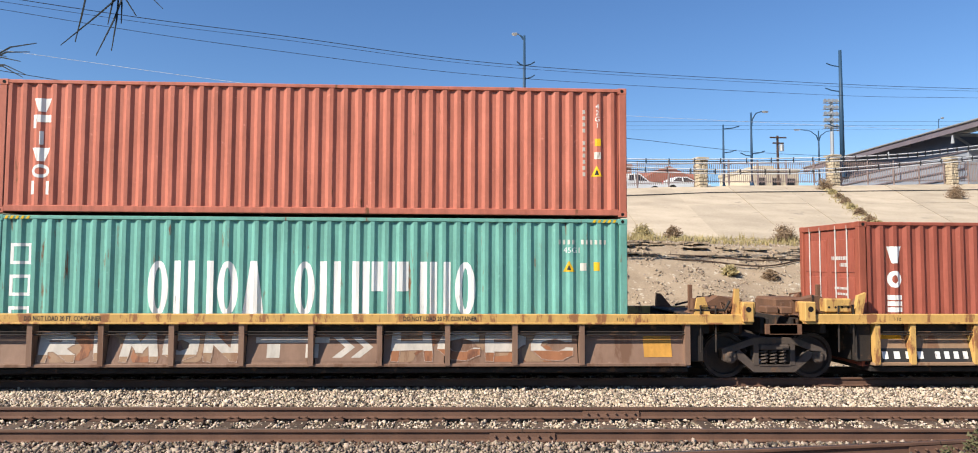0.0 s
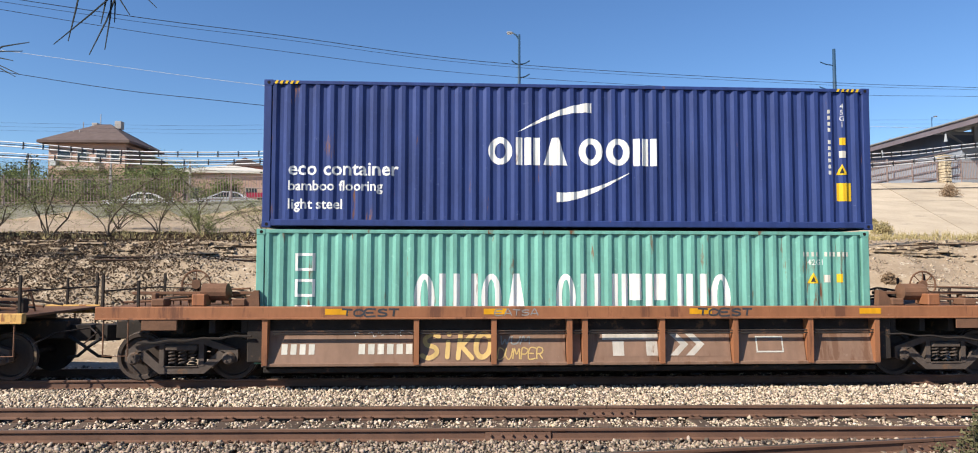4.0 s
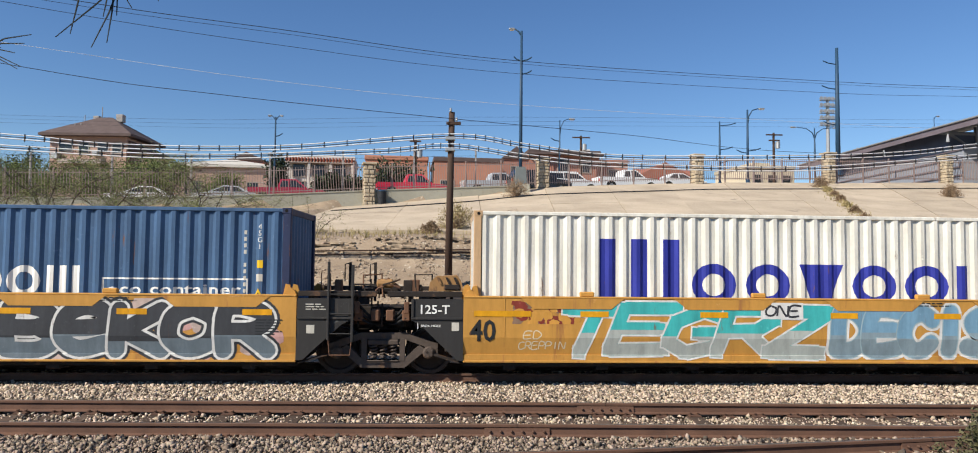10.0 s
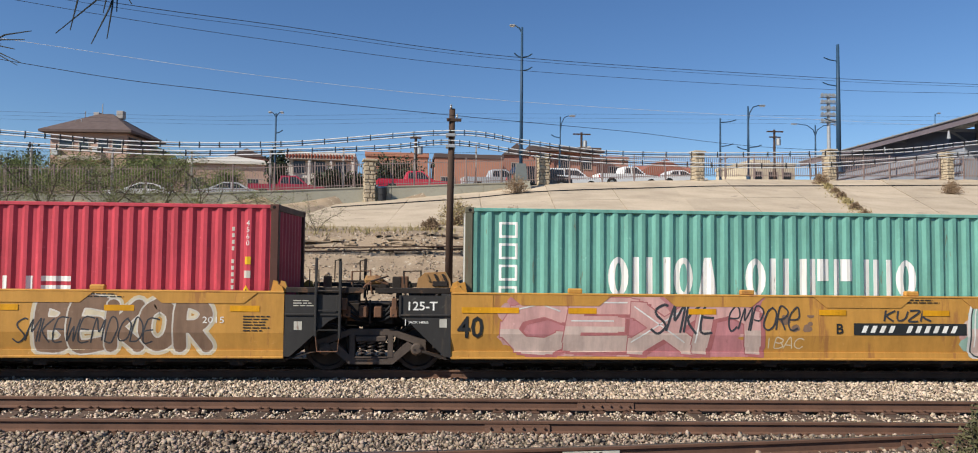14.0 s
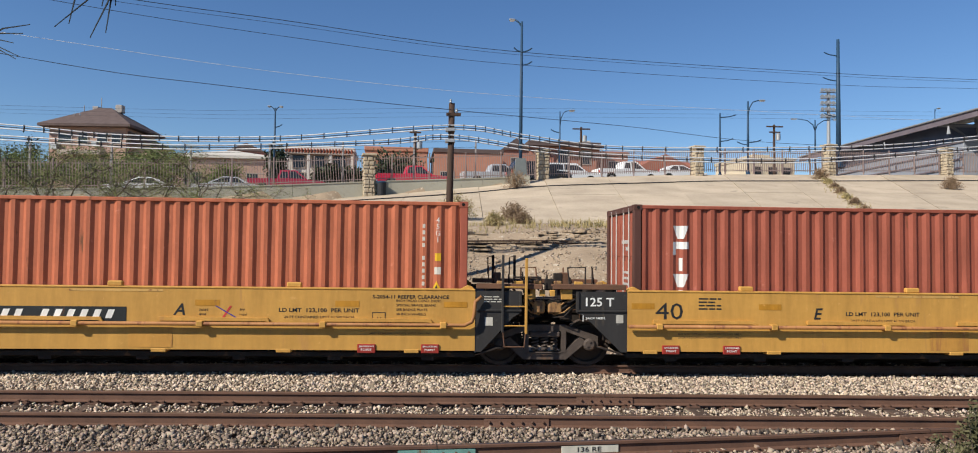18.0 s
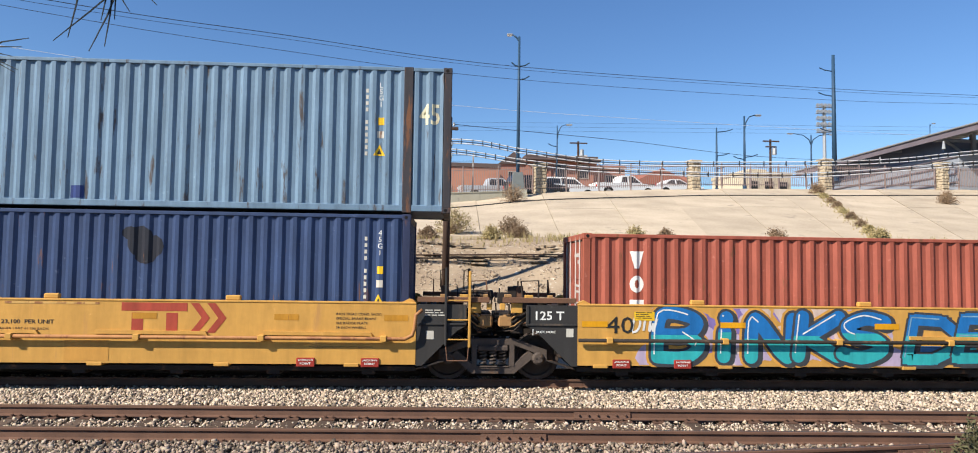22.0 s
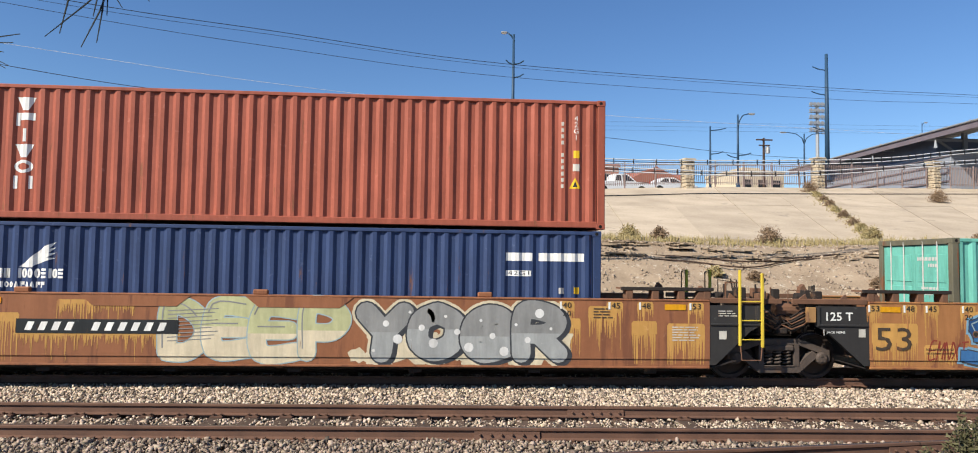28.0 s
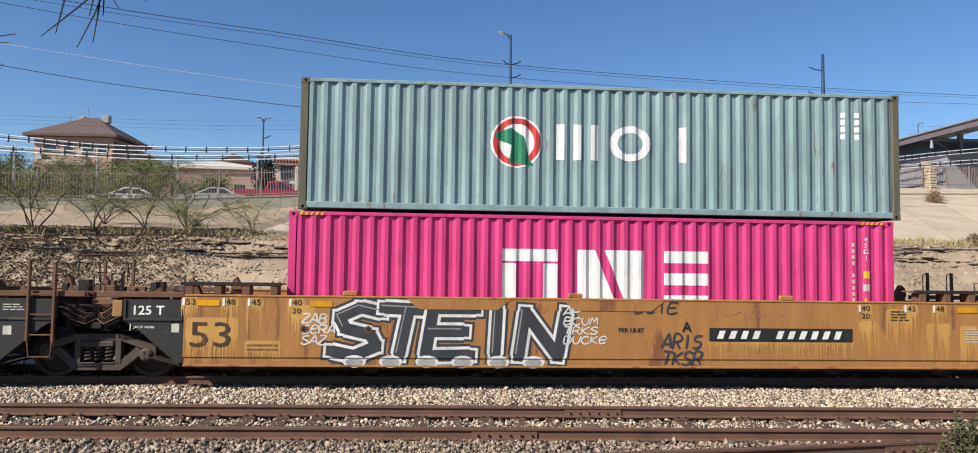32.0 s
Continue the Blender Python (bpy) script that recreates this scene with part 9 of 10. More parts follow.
building(-28.5, 90, 4.3, 6, 9.5, 5.2, B_BRICK, "gable_x", B_ROOF, "small brick gable behind the low house", grid((1.2,), (3.6,), 1.8, 1.0), 3, 1.1, 0.2)
building(-19.0, 80, 7.6, 8, 8.6, 5.3, B_WHITE, "flat", B_WHITE, "white stucco house with a striped awning under its flat roof", grid((0.8, 3.0, 5.4), (1.0, 3.0), 1.3, 1.4), 5, 0, 0,
         [("awning", (-0.1, 7.7, -0.9, -0.1, 4.45, 4.6), B_TRIM)] + [("awning_stripe", (0.05 + k * 0.345, 0.22 + k * 0.345, -0.95, -0.12, 4.6, 5.1), B_TILE) for k in range(22)]
         + [("porch_pillar", (0.1 + k * 2.4, 0.4 + k * 2.4, -0.8, -0.5, 0.0, 4.45), B_WHITE) for k in range(4)] + [("roof_pipe", (1.2 + k * 2.1, 1.3 + k * 2.1, 2, 2.1, 5.3, 6.1 - 0.2 * k), M_GALV) for k in range(3)])
building(-9.4, 75, 6.6, 9, 7.8, 5.5, B_ORANGE, "flat", B_ORANGE, "low orange brick building", grid((0.8, 3.0, 5.0), (1.6,), 1.2, 1.4), 4)
building(-2.0, 74, 7.3, 9, 8.0, 5.1, B_ORANGE, "flat", B_ROOF, "orange brick building with a dark roof edge", grid((0.7, 2.9, 5.3), (1.0,), 1.3, 1.7), 4)
building(5.6, 79, 3.1, 10, 8.5, 5.4, B_BRICK, "gable_x", B_ROOF, "narrow red brick gable house", grid((1.0,), (3.2,), 1.2, 1.3), 4, 1.4, 0.2)
building(8.6, 79, 8.3, 10, 8.6, 6.3, B_BRICK, "flat", B_ROOF, "two-storey red brick building with a dark flat roof", grid((0.8, 3.4, 6.0), (0.8, 3.9), 1.2, 1.5), 4, 0, 0,
         (("air_conditioner", (6.8, 8.0, 3, 5, 6.4, 7.1), B_WHITE), ("wall_pilaster", (2.5, 2.9, -0.15, 0.0, 0.0, 6.1), B_BRICK), ("canopy_roof", (-0.4, 8.6, -0.9, -0.1, 5.75, 5.95), B_ROOF)))
building(17.1, 80, 3.2, 8, 9.0, 5.0, B_BRICK, "flat", B_BRICK, "low red brick wing beside the flat-roofed building", grid((0.9,), (2.6,), 1.2, 1.3), 4)
building(22.3, 84, 7.2, 8, 9.6, 2.9, B_WHITE, "gable_x", B_TILE, "white house with a red tiled gable roof", grid((1.0, 4.4), (0.8,), 1.4, 1.3), 6, 2.0, 0.6)
building(25.6, 90, 6.8, 8, 10.2, 3.2, B_BRICK, "gable", B_TILE, "brick house with a red tiled roof far behind", grid((1.0, 4.0), (0.8,), 1.4, 1.3), 6, 1.6, 0.6)
building(37.9, 88, 6.8, 8, 11.0, 3.9, B_CREAM, "flat", B_CREAM, "low cream flat-roofed building behind the fence", grid((0.8, 3.0, 5.0), (1.6,), 1.2, 1.1), 8, 0, 0,
         (("roof_box", (2.0, 4.6, 2, 5, 3.9, 4.6), B_CREAM),))
building(-75, 95, 20, 12, 8.0, 4.0, B_PINK, "gable", B_ROOF, "long low brick house behind trees", grid((2, 6, 10, 14), (0.8,), 1.6, 1.4), 4, 1.6, 0.5)


def station():
    ob = thing("platform_canopy", "long blue grey station canopy on arched columns", "canopy", (43.4, 55.0, 0), turn=0)
    zr = 14.35
    part("roof", Mesh().add([(0, -14, zr), (0, 30, zr), (9, 30, zr + 1.6), (9, -14, zr + 1.6), (0, -14, zr + 0.3), (0, 30, zr + 0.3), (9, 30, zr + 1.9), (9, -14, zr + 1.9)],
                            [(0, 1, 2, 3), (4, 7, 6, 5), (0, 4, 5, 1), (1, 5, 6, 2), (2, 6, 7, 3), (3, 7, 4, 0)]), B_SHEET, ob)
    part("fascia", Mesh().box(-0.12, 0.0, -14, 30, zr - 0.35, zr + 0.32), B_SHEET, ob)
    part("gutter", Mesh().tube([(-0.2, -14, zr + 0.25), (-0.2, 30, zr + 0.25)], 0.08, 8), M_GALV, ob)
    for y in range(-12, 30, 6):
        col = part("column", Mesh().box(4.2, 4.6, y - 0.2, y + 0.2, 8.5, zr + 0.6, 0.03), B_STATION, ob)
        pts = [(4.4 - 4.2 * math.sin(a), y, zr + 0.4 - 2.4 * (1 - math.sin(a)) ** 1.5) for a in np.linspace(0, math.pi / 2, 8)]
        part("arch_brace", Mesh().tube(pts, 0.13, 6), B_STATION, col)
        part("rafter", Mesh().box(0.1, 8.8, y - 0.09, y + 0.09, zr - 0.22, zr + 0.02), B_STATION, ob)
    part("side_room", Mesh().box(1.5, 7.5, 4, 26, 8.6, 12.9, 0.05), B_STATION, ob)
    # block added in place of the roof's dark underside, hiding the sky behind
    part("upper_wall", Mesh().box(1.62, 7.4, 6, 28, 12.9, zr + 0.1), B_SOFFIT, ob)
    for k in range(4):
        part("wall_ledge", Mesh().box(1.38, 1.5, 4, 26, 10.2 + k * 0.75, 10.32 + k * 0.75), B_SHEET, ob)
    for k in range(3):
        part("lamp", Mesh().tube([(-0.6, -6 + k * 9, zr - 0.7), (-0.6, -6 + k * 9, zr - 1.4)], [0.06, 0.16], 8), M_GALV, ob)


station()
# ---- plants ----
L_OLIVE = surface("olive_leaf", (0.25, 0.275, 0.10), (0.145, 0.165, 0.058), rough=0.7, scale=3, fine=20, bump=0.0)
L_PALO = surface("desert_tree_leaf", (0.17, 0.205, 0.065), (0.095, 0.12, 0.038), rough=0.7, scale=3, fine=20, bump=0.0)
L_DARK = surface("dark_leaf", (0.045, 0.06, 0.028), (0.02, 0.03, 0.014), rough=0.7, scale=3, fine=20, bump=0.0)
L_DRY = surface("dry_twig", (0.30, 0.21, 0.135), (0.17, 0.115, 0.072), rough=0.9, scale=3, fine=20, bump=0.0)
L_STRAW = surface("straw_grass", (0.46, 0.37, 0.19), (0.26, 0.22, 0.10), rough=0.9, scale=1.5, fine=9, bump=0.0)
L_NEEDLE = surface("pine_needle", (0.018, 0.024, 0.024), (0.01, 0.014, 0.015), rough=0.6, scale=6, fine=30, bump=0.0)
L_SAGE = surface("sage_leaf", (0.125, 0.115, 0.055), (0.06, 0.058, 0.03), rough=0.8, scale=4, fine=20, bump=0.0)
M_BARK = surface("grey_bark", (0.16, 0.125, 0.095), (0.085, 0.066, 0.05), rough=0.9, scale=6, fine=40, bump=0.4)


def leaves(centres, size, seed, stretch=2.0):
    """Small flat leaves, each turned its own way."""
    rng = np.random.default_rng(seed)
    c = np.asarray(centres, dtype=float)
    n = len(c)
    a = rng.normal(size=(n, 3))
    a /= np.linalg.norm(a, axis=1)[:, None]
    b = np.cross(a, rng.normal(size=(n, 3)))
    b /= np.linalg.norm(b, axis=1)[:, None]
    s = size * rng.uniform(0.6, 1.4, (n, 1))
    quad = np.stack([c - a * s * stretch / 2, c + b * s / 2, c + a * s * stretch / 2, c - b * s / 2], 1).reshape(-1, 3)
    shape = Mesh()
    shape.v = [tuple(v) for v in quad.tolist()]
    shape.f = [(4 * i, 4 * i + 1, 4 * i + 2, 4 * i + 3) for i in range(n)]
    shape.m = [0] * n
    return shape


def shrub(x, y, h, spread, seed, count, stems=5):
    """A thin desert tree: bent stems from one foot, forked twigs, sparse small leaves."""
    rng = random.Random(seed)
    ob = thing("desert_shrub", "thin desert tree with bare stems and sparse green leaves", "tree", (x, y, ground_z(x, y) - 0.05), "desert shrubs")
    spots = []
    for s in range(stems):
        a = rng.uniform(0, math.tau)
        p, d = Vector((0, 0, 0)), Vector((math.cos(a) * 0.45, math.sin(a) * 0.3, 1.0))
        path, r0 = [p.copy()], rng.uniform(0.016, 0.034) * h / 3
        for k in range(7):
            d = (d + Vector((rng.uniform(-0.4, 0.4) + 0.14 * math.cos(a) * spread, rng.uniform(-0.4, 0.4) + 0.1 * math.sin(a) * spread, rng.uniform(-0.2, 0.15)))).normalized()
            p = p + d * h / 7.0
            path.append(p.copy())
        twigs = Mesh()
        part("stem", Mesh().tube(path, [r0 * (1 - 0.11 * k) for k in range(8)], 5, caps=False), M_BARK, ob, smooth=True)
        for k in range(2, 8):
            for _ in range(4):
                q, e = path[k], Vector((rng.uniform(-1, 1), rng.uniform(-1, 1), rng.uniform(-0.2, 0.8))).normalized()
                tw = [q, q + e * h * 0.09, q + e * h * 0.17 + Vector((0, 0, -0.03 * h)), q + e * h * 0.24 + Vector((rng.uniform(-0.1, 0.1), 0, -0.06 * h))]
                spots += [tw[1].lerp(tw[3], rng.random()) + Vector((rng.gauss(0, 0.05), rng.gauss(0, 0.05), rng.gauss(0, 0.06))) * h * 0.6 for _ in range(count // (stems * 18))]
                twigs.tube(tw, [r0 * 0.35, r0 * 0.28, r0 * 0.2, r0 * 0.1], 3, caps=False)
        part("twig", twigs, M_BARK, ob)["kind"] = "stuff"
    part("foliage", leaves(spots, 0.017, seed, 2.6), L_OLIVE, ob)


for row in ((-17.2, 27.2, 3.0, 1.2, 3, 5000), (-15.4, 27.6, 3.6, 1.3, 1, 6000), (-13.4, 28.0, 3.7, 1.2, 2, 6000), (-11.8, 28.8, 3.5, 1.2, 4, 4800), (-10.0, 28.4, 3.0, 1.2, 5, 3600),
            (-7.2, 27.4, 2.0, 0.8, 6, 1300), (-5.3, 27.3, 1.7, 0.9, 7, 800), (-19.2, 28.0, 3.2, 1.2, 8, 4500), (-10.8, 30.5, 3.0, 1.2, 9, 2800), (-14.4, 31.0, 3.0, 1.3, 10, 3600),
            (-8.9, 26.6, 1.5, 1.0, 12, 2600), (-18.4, 25.6, 1.6, 1.1, 13, 4000)):
    shrub(*row)


def dry_bush(x, y, r, seed, mat, z=None):
    rng = random.Random(seed)
    z = slope_z(x, y) if z is None and y > 29 else ground_z(x, y) if z is None else z
    ob = thing("dry_bush", "round dry grey brown bush", "bush", (x, y, z - 0.05), "dry bushes")
    shape, spots = Mesh(), []
    for k in range(150):
        a, e = rng.uniform(0, math.tau), rng.uniform(0.05, 1.45)
        d = Vector((math.cos(a) * math.cos(e), math.sin(a) * math.cos(e), math.sin(e) * 1.25))
        tip = d * r * rng.uniform(0.75, 1.1)
        mid = tip * 0.5 + Vector((rng.uniform(-0.1, 0.1), rng.uniform(-0.1, 0.1), 0.06)) * r
        shape.tube([(0, 0, 0), mid, tip], [0.008, 0.006, 0.003], 3, caps=False)
        spots += [mid.lerp(tip, rng.random()) + Vector((rng.gauss(0, 0.09), rng.gauss(0, 0.09), rng.gauss(0, 0.08))) * r for _ in range(14)]
    part("stem", shape, L_DRY, ob)
    part("foliage", leaves([s for s in spots if s.z > 0], 0.035, seed, 2.0), mat, ob)


for k, (x, y, r) in enumerate(((0.15, 29.7, 0.98), (2.6, 29.6, 0.7), (3.95, 43.4, 1.0), (18.7, 29.4, 0.5), (32.6, 44.0, 0.75), (13.4, 28.0, 0.6), (7.6, 28.2, 0.5), (35.3, 42.6, 0.3), (-0.9, 28.6, 0.45), (1.7, 28.4, 0.5), (2.9, 28.5, 0.45), (26.3, 48.6, 0.7), (25.2, 45.6, 0.35), (24.3, 43.2, 0.32), (23.2, 40.6, 0.36), (22.2, 38.2, 0.3), (21.3, 35.9, 0.34), (20.3, 33.4, 0.32), (19.5, 31.4, 0.36),
                               (8.9, 28.4, 0.45), (22.0, 27.4, 0.4), (9.3, 23.4, 0.3), (10.6, 23.2, 0.28), (14.6, 22.6, 0.3))):
    dry_bush(x, y, r, 40 + k, L_DRY if k % 3 else L_STRAW)


def grass():
    rng = np.random.default_rng(5)
    verts, faces = [], []
    for k in range(3800):
        if k < 2600:
            x, y = rng.uniform(4, 34), 25.9 + rng.beta(2, 2) * 2.9
        elif k < 3300:
            x, y = rng.uniform(-18, 4), 25.8 + rng.random() * 3.2
        else:
            f = rng.random()
            x, y = 27.3 - 8.8 * f + rng.normal(0, 0.28), 50.6 - 21.6 * f
        z = slope_z(x, y) if y > 29 else ground_z(x, y)
        patch = 0.5 + 0.5 * noise.noise(Vector((x * 0.5, y * 0.5, 4)))
        h0 = rng.uniform(0.1, 0.34) * (0.5 + patch)
        if k >= 3300:
            h0 *= 0.75
        for b in range(5):
            a, lean, h = rng.uniform(0, math.tau), rng.uniform(0.1, 0.6), h0 * rng.uniform(0.6, 1.1)
            i = len(verts)
            dx, dy = math.cos(a), math.sin(a)
            verts += [(x - dy * 0.014, y + dx * 0.014, z - 0.02), (x + dy * 0.014, y - dx * 0.014, z - 0.02), (x + dx * lean * h, y + dy * lean * h, z + h)]
            faces.append((i, i + 1, i + 2))
    ob = part("dry_grass", Mesh().add(verts, faces), L_STRAW)
    tagged(ob, "straw-coloured dry grass and weeds on the ledge", "grass", kind="stuff")


grass()


def litter():
    rng = np.random.default_rng(17)
    n = 46000
    x, y = -21 + 14.5 * rng.beta(1.3, 1.9, n), 20.0 + 9.2 * rng.beta(1.5, 1.2, n)
    z = np.array([ground_z(a, b) for a, b in zip(x, y)]) + 0.02 + 0.03 * rng.random(n)
    ob = part("leaf_litter", leaves(np.stack([x, y, z], 1), 0.05, 17, 1.7), L_LITTER)
    tagged(ob, "dark brown leaf litter on the bank under the shrubs", "leaf litter", kind="stuff")


L_LITTER = surface("leaf_litter", (0.115, 0.078, 0.048), (0.055, 0.038, 0.026), rough=0.9, scale=3, fine=20, bump=0.0)
litter()


def leafy_tree(x, y, z, h, r, seed, label, mat=None, leaf=0.16, count=260):
    rng = random.Random(seed)
    ob = thing("tree", label, "tree", (x, y, z), "trees of the town")
    part("trunk", Mesh().tube([(0, 0, 0), (0.1, 0, h * 0.4), (0, 0.1, h * 0.8)], [0.2, 0.14, 0.06], 7), M_BARK, ob, smooth=True)
    spots = []
    for k in range(7):
        a, e = rng.uniform(0, math.tau), rng.uniform(0.2, 1.3)
        c = Vector((math.cos(a) * r * 0.6, math.sin(a) * r * 0.5, h * (0.28 + 0.5 * e / 1.3)))
        part("limb", Mesh().tube([(0.05, 0, h * 0.3), c * 0.6 + Vector((0, 0, h * 0.15)), c], [0.08, 0.05, 0.02], 5), M_BARK, ob)
        spots += [c + Vector((rng.gauss(0, r * 0.32), rng.gauss(0, r * 0.32), rng.gauss(0, h * 0.12))) for _ in range(count)]
    part("crown", leaves(spots, leaf, seed, 1.8), mat or L_DARK, ob)


leafy_tree(-50.4, 84, 8.5, 6.4, 1.7, 3, "dark evergreen tree beside the houses")
leafy_tree(-56.5, 88, 7.5, 4.6, 2.4, 4, "dark evergreen tree beside the houses")
for x, y, h, r, seed in ((-31.5, 54, 4.2, 2.2, 21), (-28.2, 56, 4.8, 2.4, 22), (-24.6, 55, 4.6, 2.3, 23), (-22.8, 57, 4.6, 1.7, 24), (-18.4, 56, 3.4, 1.4, 26), (-35.5, 55, 3.9, 2.3, 25)):
    leafy_tree(x, y, ground_z(x, y) - 0.1, h, r, seed, "airy olive-green desert tree behind the street fence", L_PALO, 0.075, 1000)
leafy_tree(-10.2, 58.5, 7.2, 2.3, 1.2, 6, "dark leafy tree behind the street fence")
leafy_tree(-15.6, 62.0, 7.4, 4.4, 0.8, 7, "dark leafy tree behind the street fence")
leafy_tree(-8.2, 59.5, 7.3, 2.0, 1.1, 8, "dark leafy tree behind the street fence")
leafy_tree(-4.9, 60.5, 7.0, 3.9, 2.1, 5, "dark leafy tree behind the street fence")


def pine_twig():
    ob = thing("pine_branch", "drooping pine twig with long thin needles, close by", "pine branch", (-1.5, 1.55, 2.95))
    o = Vector((-1.5, 1.55, 2.95))
    part("twig", Mesh().tube([Vector((-3.2, 0.4, 3.6)) - o, Vector((-2.0, 1.3, 3.25)) - o, Vector((-1.3, 1.8, 3.16)) - o, Vector((-0.98, 2.03, 3.08)) - o], [0.02, 0.013, 0.008, 0.005], 6), M_BARK, ob)
    part("trunk", Mesh().tube([Vector((-3.4, 0.1, 0.4)) - o, Vector((-3.35, 0.15, 2.2)) - o, Vector((-3.2, 0.4, 4.6)) - o], [0.14, 0.12, 0.08], 8), M_BARK, ob)
    part("side_twig", Mesh().tube([Vector((-2.0, 1.3, 3.25)) - o, Vector((-1.62, 1.75, 2.92)) - o, Vector((-1.36, 2.0, 2.835)) - o], [0.009, 0.006, 0.004], 5), M_BARK, ob)
    rng = random.Random(2)
    root = Vector((-1.0, 2.02, 3.075))
    for tip in NEEDLES_A:
        p = Vector(tip)
        top = root + Vector((rng.uniform(-0.07, 0.07), 0, 0.0))
        mid = top.lerp(p, 0.55) + Vector((rng.uniform(0.002, 0.012), 0, 0.008))
        part("needle", Mesh().tube([top - o, mid - o, p - o], [0.0026, 0.0024, 0.0013], 4), L_NEEDLE, ob)
    root = Vector((-1.37, 2.03, 2.83))
    for tip in NEEDLES_B:
        p = Vector(tip)
        mid = root.lerp(p, 0.55) + Vector((0, 0, 0.018))
        part("needle", Mesh().tube([root - o, mid - o, p - o], [0.0026, 0.0024, 0.0013], 4), L_NEEDLE, ob)


NEEDLES_A = [(-1.140, 2.03, 2.895), (-1.100, 2.03, 2.905), (-1.040, 2.03, 2.867), (-0.997, 2.03, 2.882), (-0.972, 2.03, 2.962), (-1.01, 2.03, 2.958), (-0.93, 2.03, 2.985), (-0.855, 2.03, 3.008)]
NEEDLES_B = [(-1.225, 2.03, 2.874), (-1.207, 2.03, 2.9), (-1.25, 2.03, 2.846), (-1.232, 2.03, 2.807), (-1.242, 2.03, 2.8), (-1.29, 2.03, 2.86)]
pine_twig()


def sage():
    ob = thing("sage_bush", "soft grey green bush at the foot of the bank", "bush", (4.52, 5.75, ground_z(4.52, 5.75) - 0.02))
    rng = random.Random(8)
    spots, shape = [], Mesh()
    for k in range(60):
        a, e = rng.uniform(0, math.tau), rng.uniform(0.7, 1.5)
        tip = Vector((math.cos(a) * math.cos(e) * 0.5, math.sin(a) * math.cos(e) * 0.5, math.sin(e) * rng.uniform(0.7, 1.12)))
        shape.tube([(0, 0, 0), tip * 0.5, tip], [0.006, 0.004, 0.002], 4, caps=False)
        for _ in range(150):
            f = rng.uniform(0.3, 1.02)
            spots.append(tip * f + Vector((rng.gauss(0, 0.022), rng.gauss(0, 0.022), rng.gauss(0, 0.02))))
    part("stem", shape, M_BARK, ob)
    part("foliage", leaves(spots, 0.019, 8, 2.6), L_SAGE, ob)


sage()

# ---- stones: the bank's rubble and the ballast ----
def stone_material(name, light, dark, spread):
    m, tree, bsdf = shader(name)
    add, link = tree.nodes.new, tree.links.new
    geo, ramp, coord, grain = add("ShaderNodeNewGeometry"), add("ShaderNodeValToRGB"), add("ShaderNodeTexCoord"), add("ShaderNodeTexNoise")
    ramp.color_ramp.elements[0].color, ramp.color_ramp.elements[1].color = (*dark, 1), (*light, 1)
    ramp.color_ramp.elements[0].position, ramp.color_ramp.elements[1].position = 0.5 - spread, 0.5 + spread
    mid = ramp.color_ramp.elements.new(0.55)
    mid.color = (light[0] * 0.68, light[1] * 0.64, light[2] * 0.58, 1)
    link(geo.outputs["Random Per Island"], ramp.inputs["Fac"])
    grain.inputs["Scale"].default_value = 45.0
    link(coord.outputs["Object"], grain.inputs["Vector"])
    mix = add("ShaderNodeMix")
    mix.data_type, mix.blend_type = "RGBA", "MULTIPLY"
    mix.inputs["Factor"].default_value = 0.5
    link(ramp.outputs[0], mix.inputs["A"]), link(grain.outputs["Color"], mix.inputs["B"])
    bright = add("ShaderNodeHueSaturation")
    bright.inputs["Value"].default_value, bright.inputs["Saturation"].default_value = 1.3, 0.9
    link(mix.outputs["Result"], bright.inputs["Color"]), link(bright.outputs[0], bsdf.inputs["Base Color"])
    bsdf.inputs["Roughness"].default_value = 0.9
    return m


CORNERS = np.array([(x, y, z) for x in (-1, 1) for y in (-1, 1) for z in (-1, 1)], dtype=float)
QUADS = [(0, 1, 3, 2), (4, 6, 7, 5), (0, 4, 5, 1), (2, 3, 7, 6), (0, 2, 6, 4), (1, 5, 7, 3)]


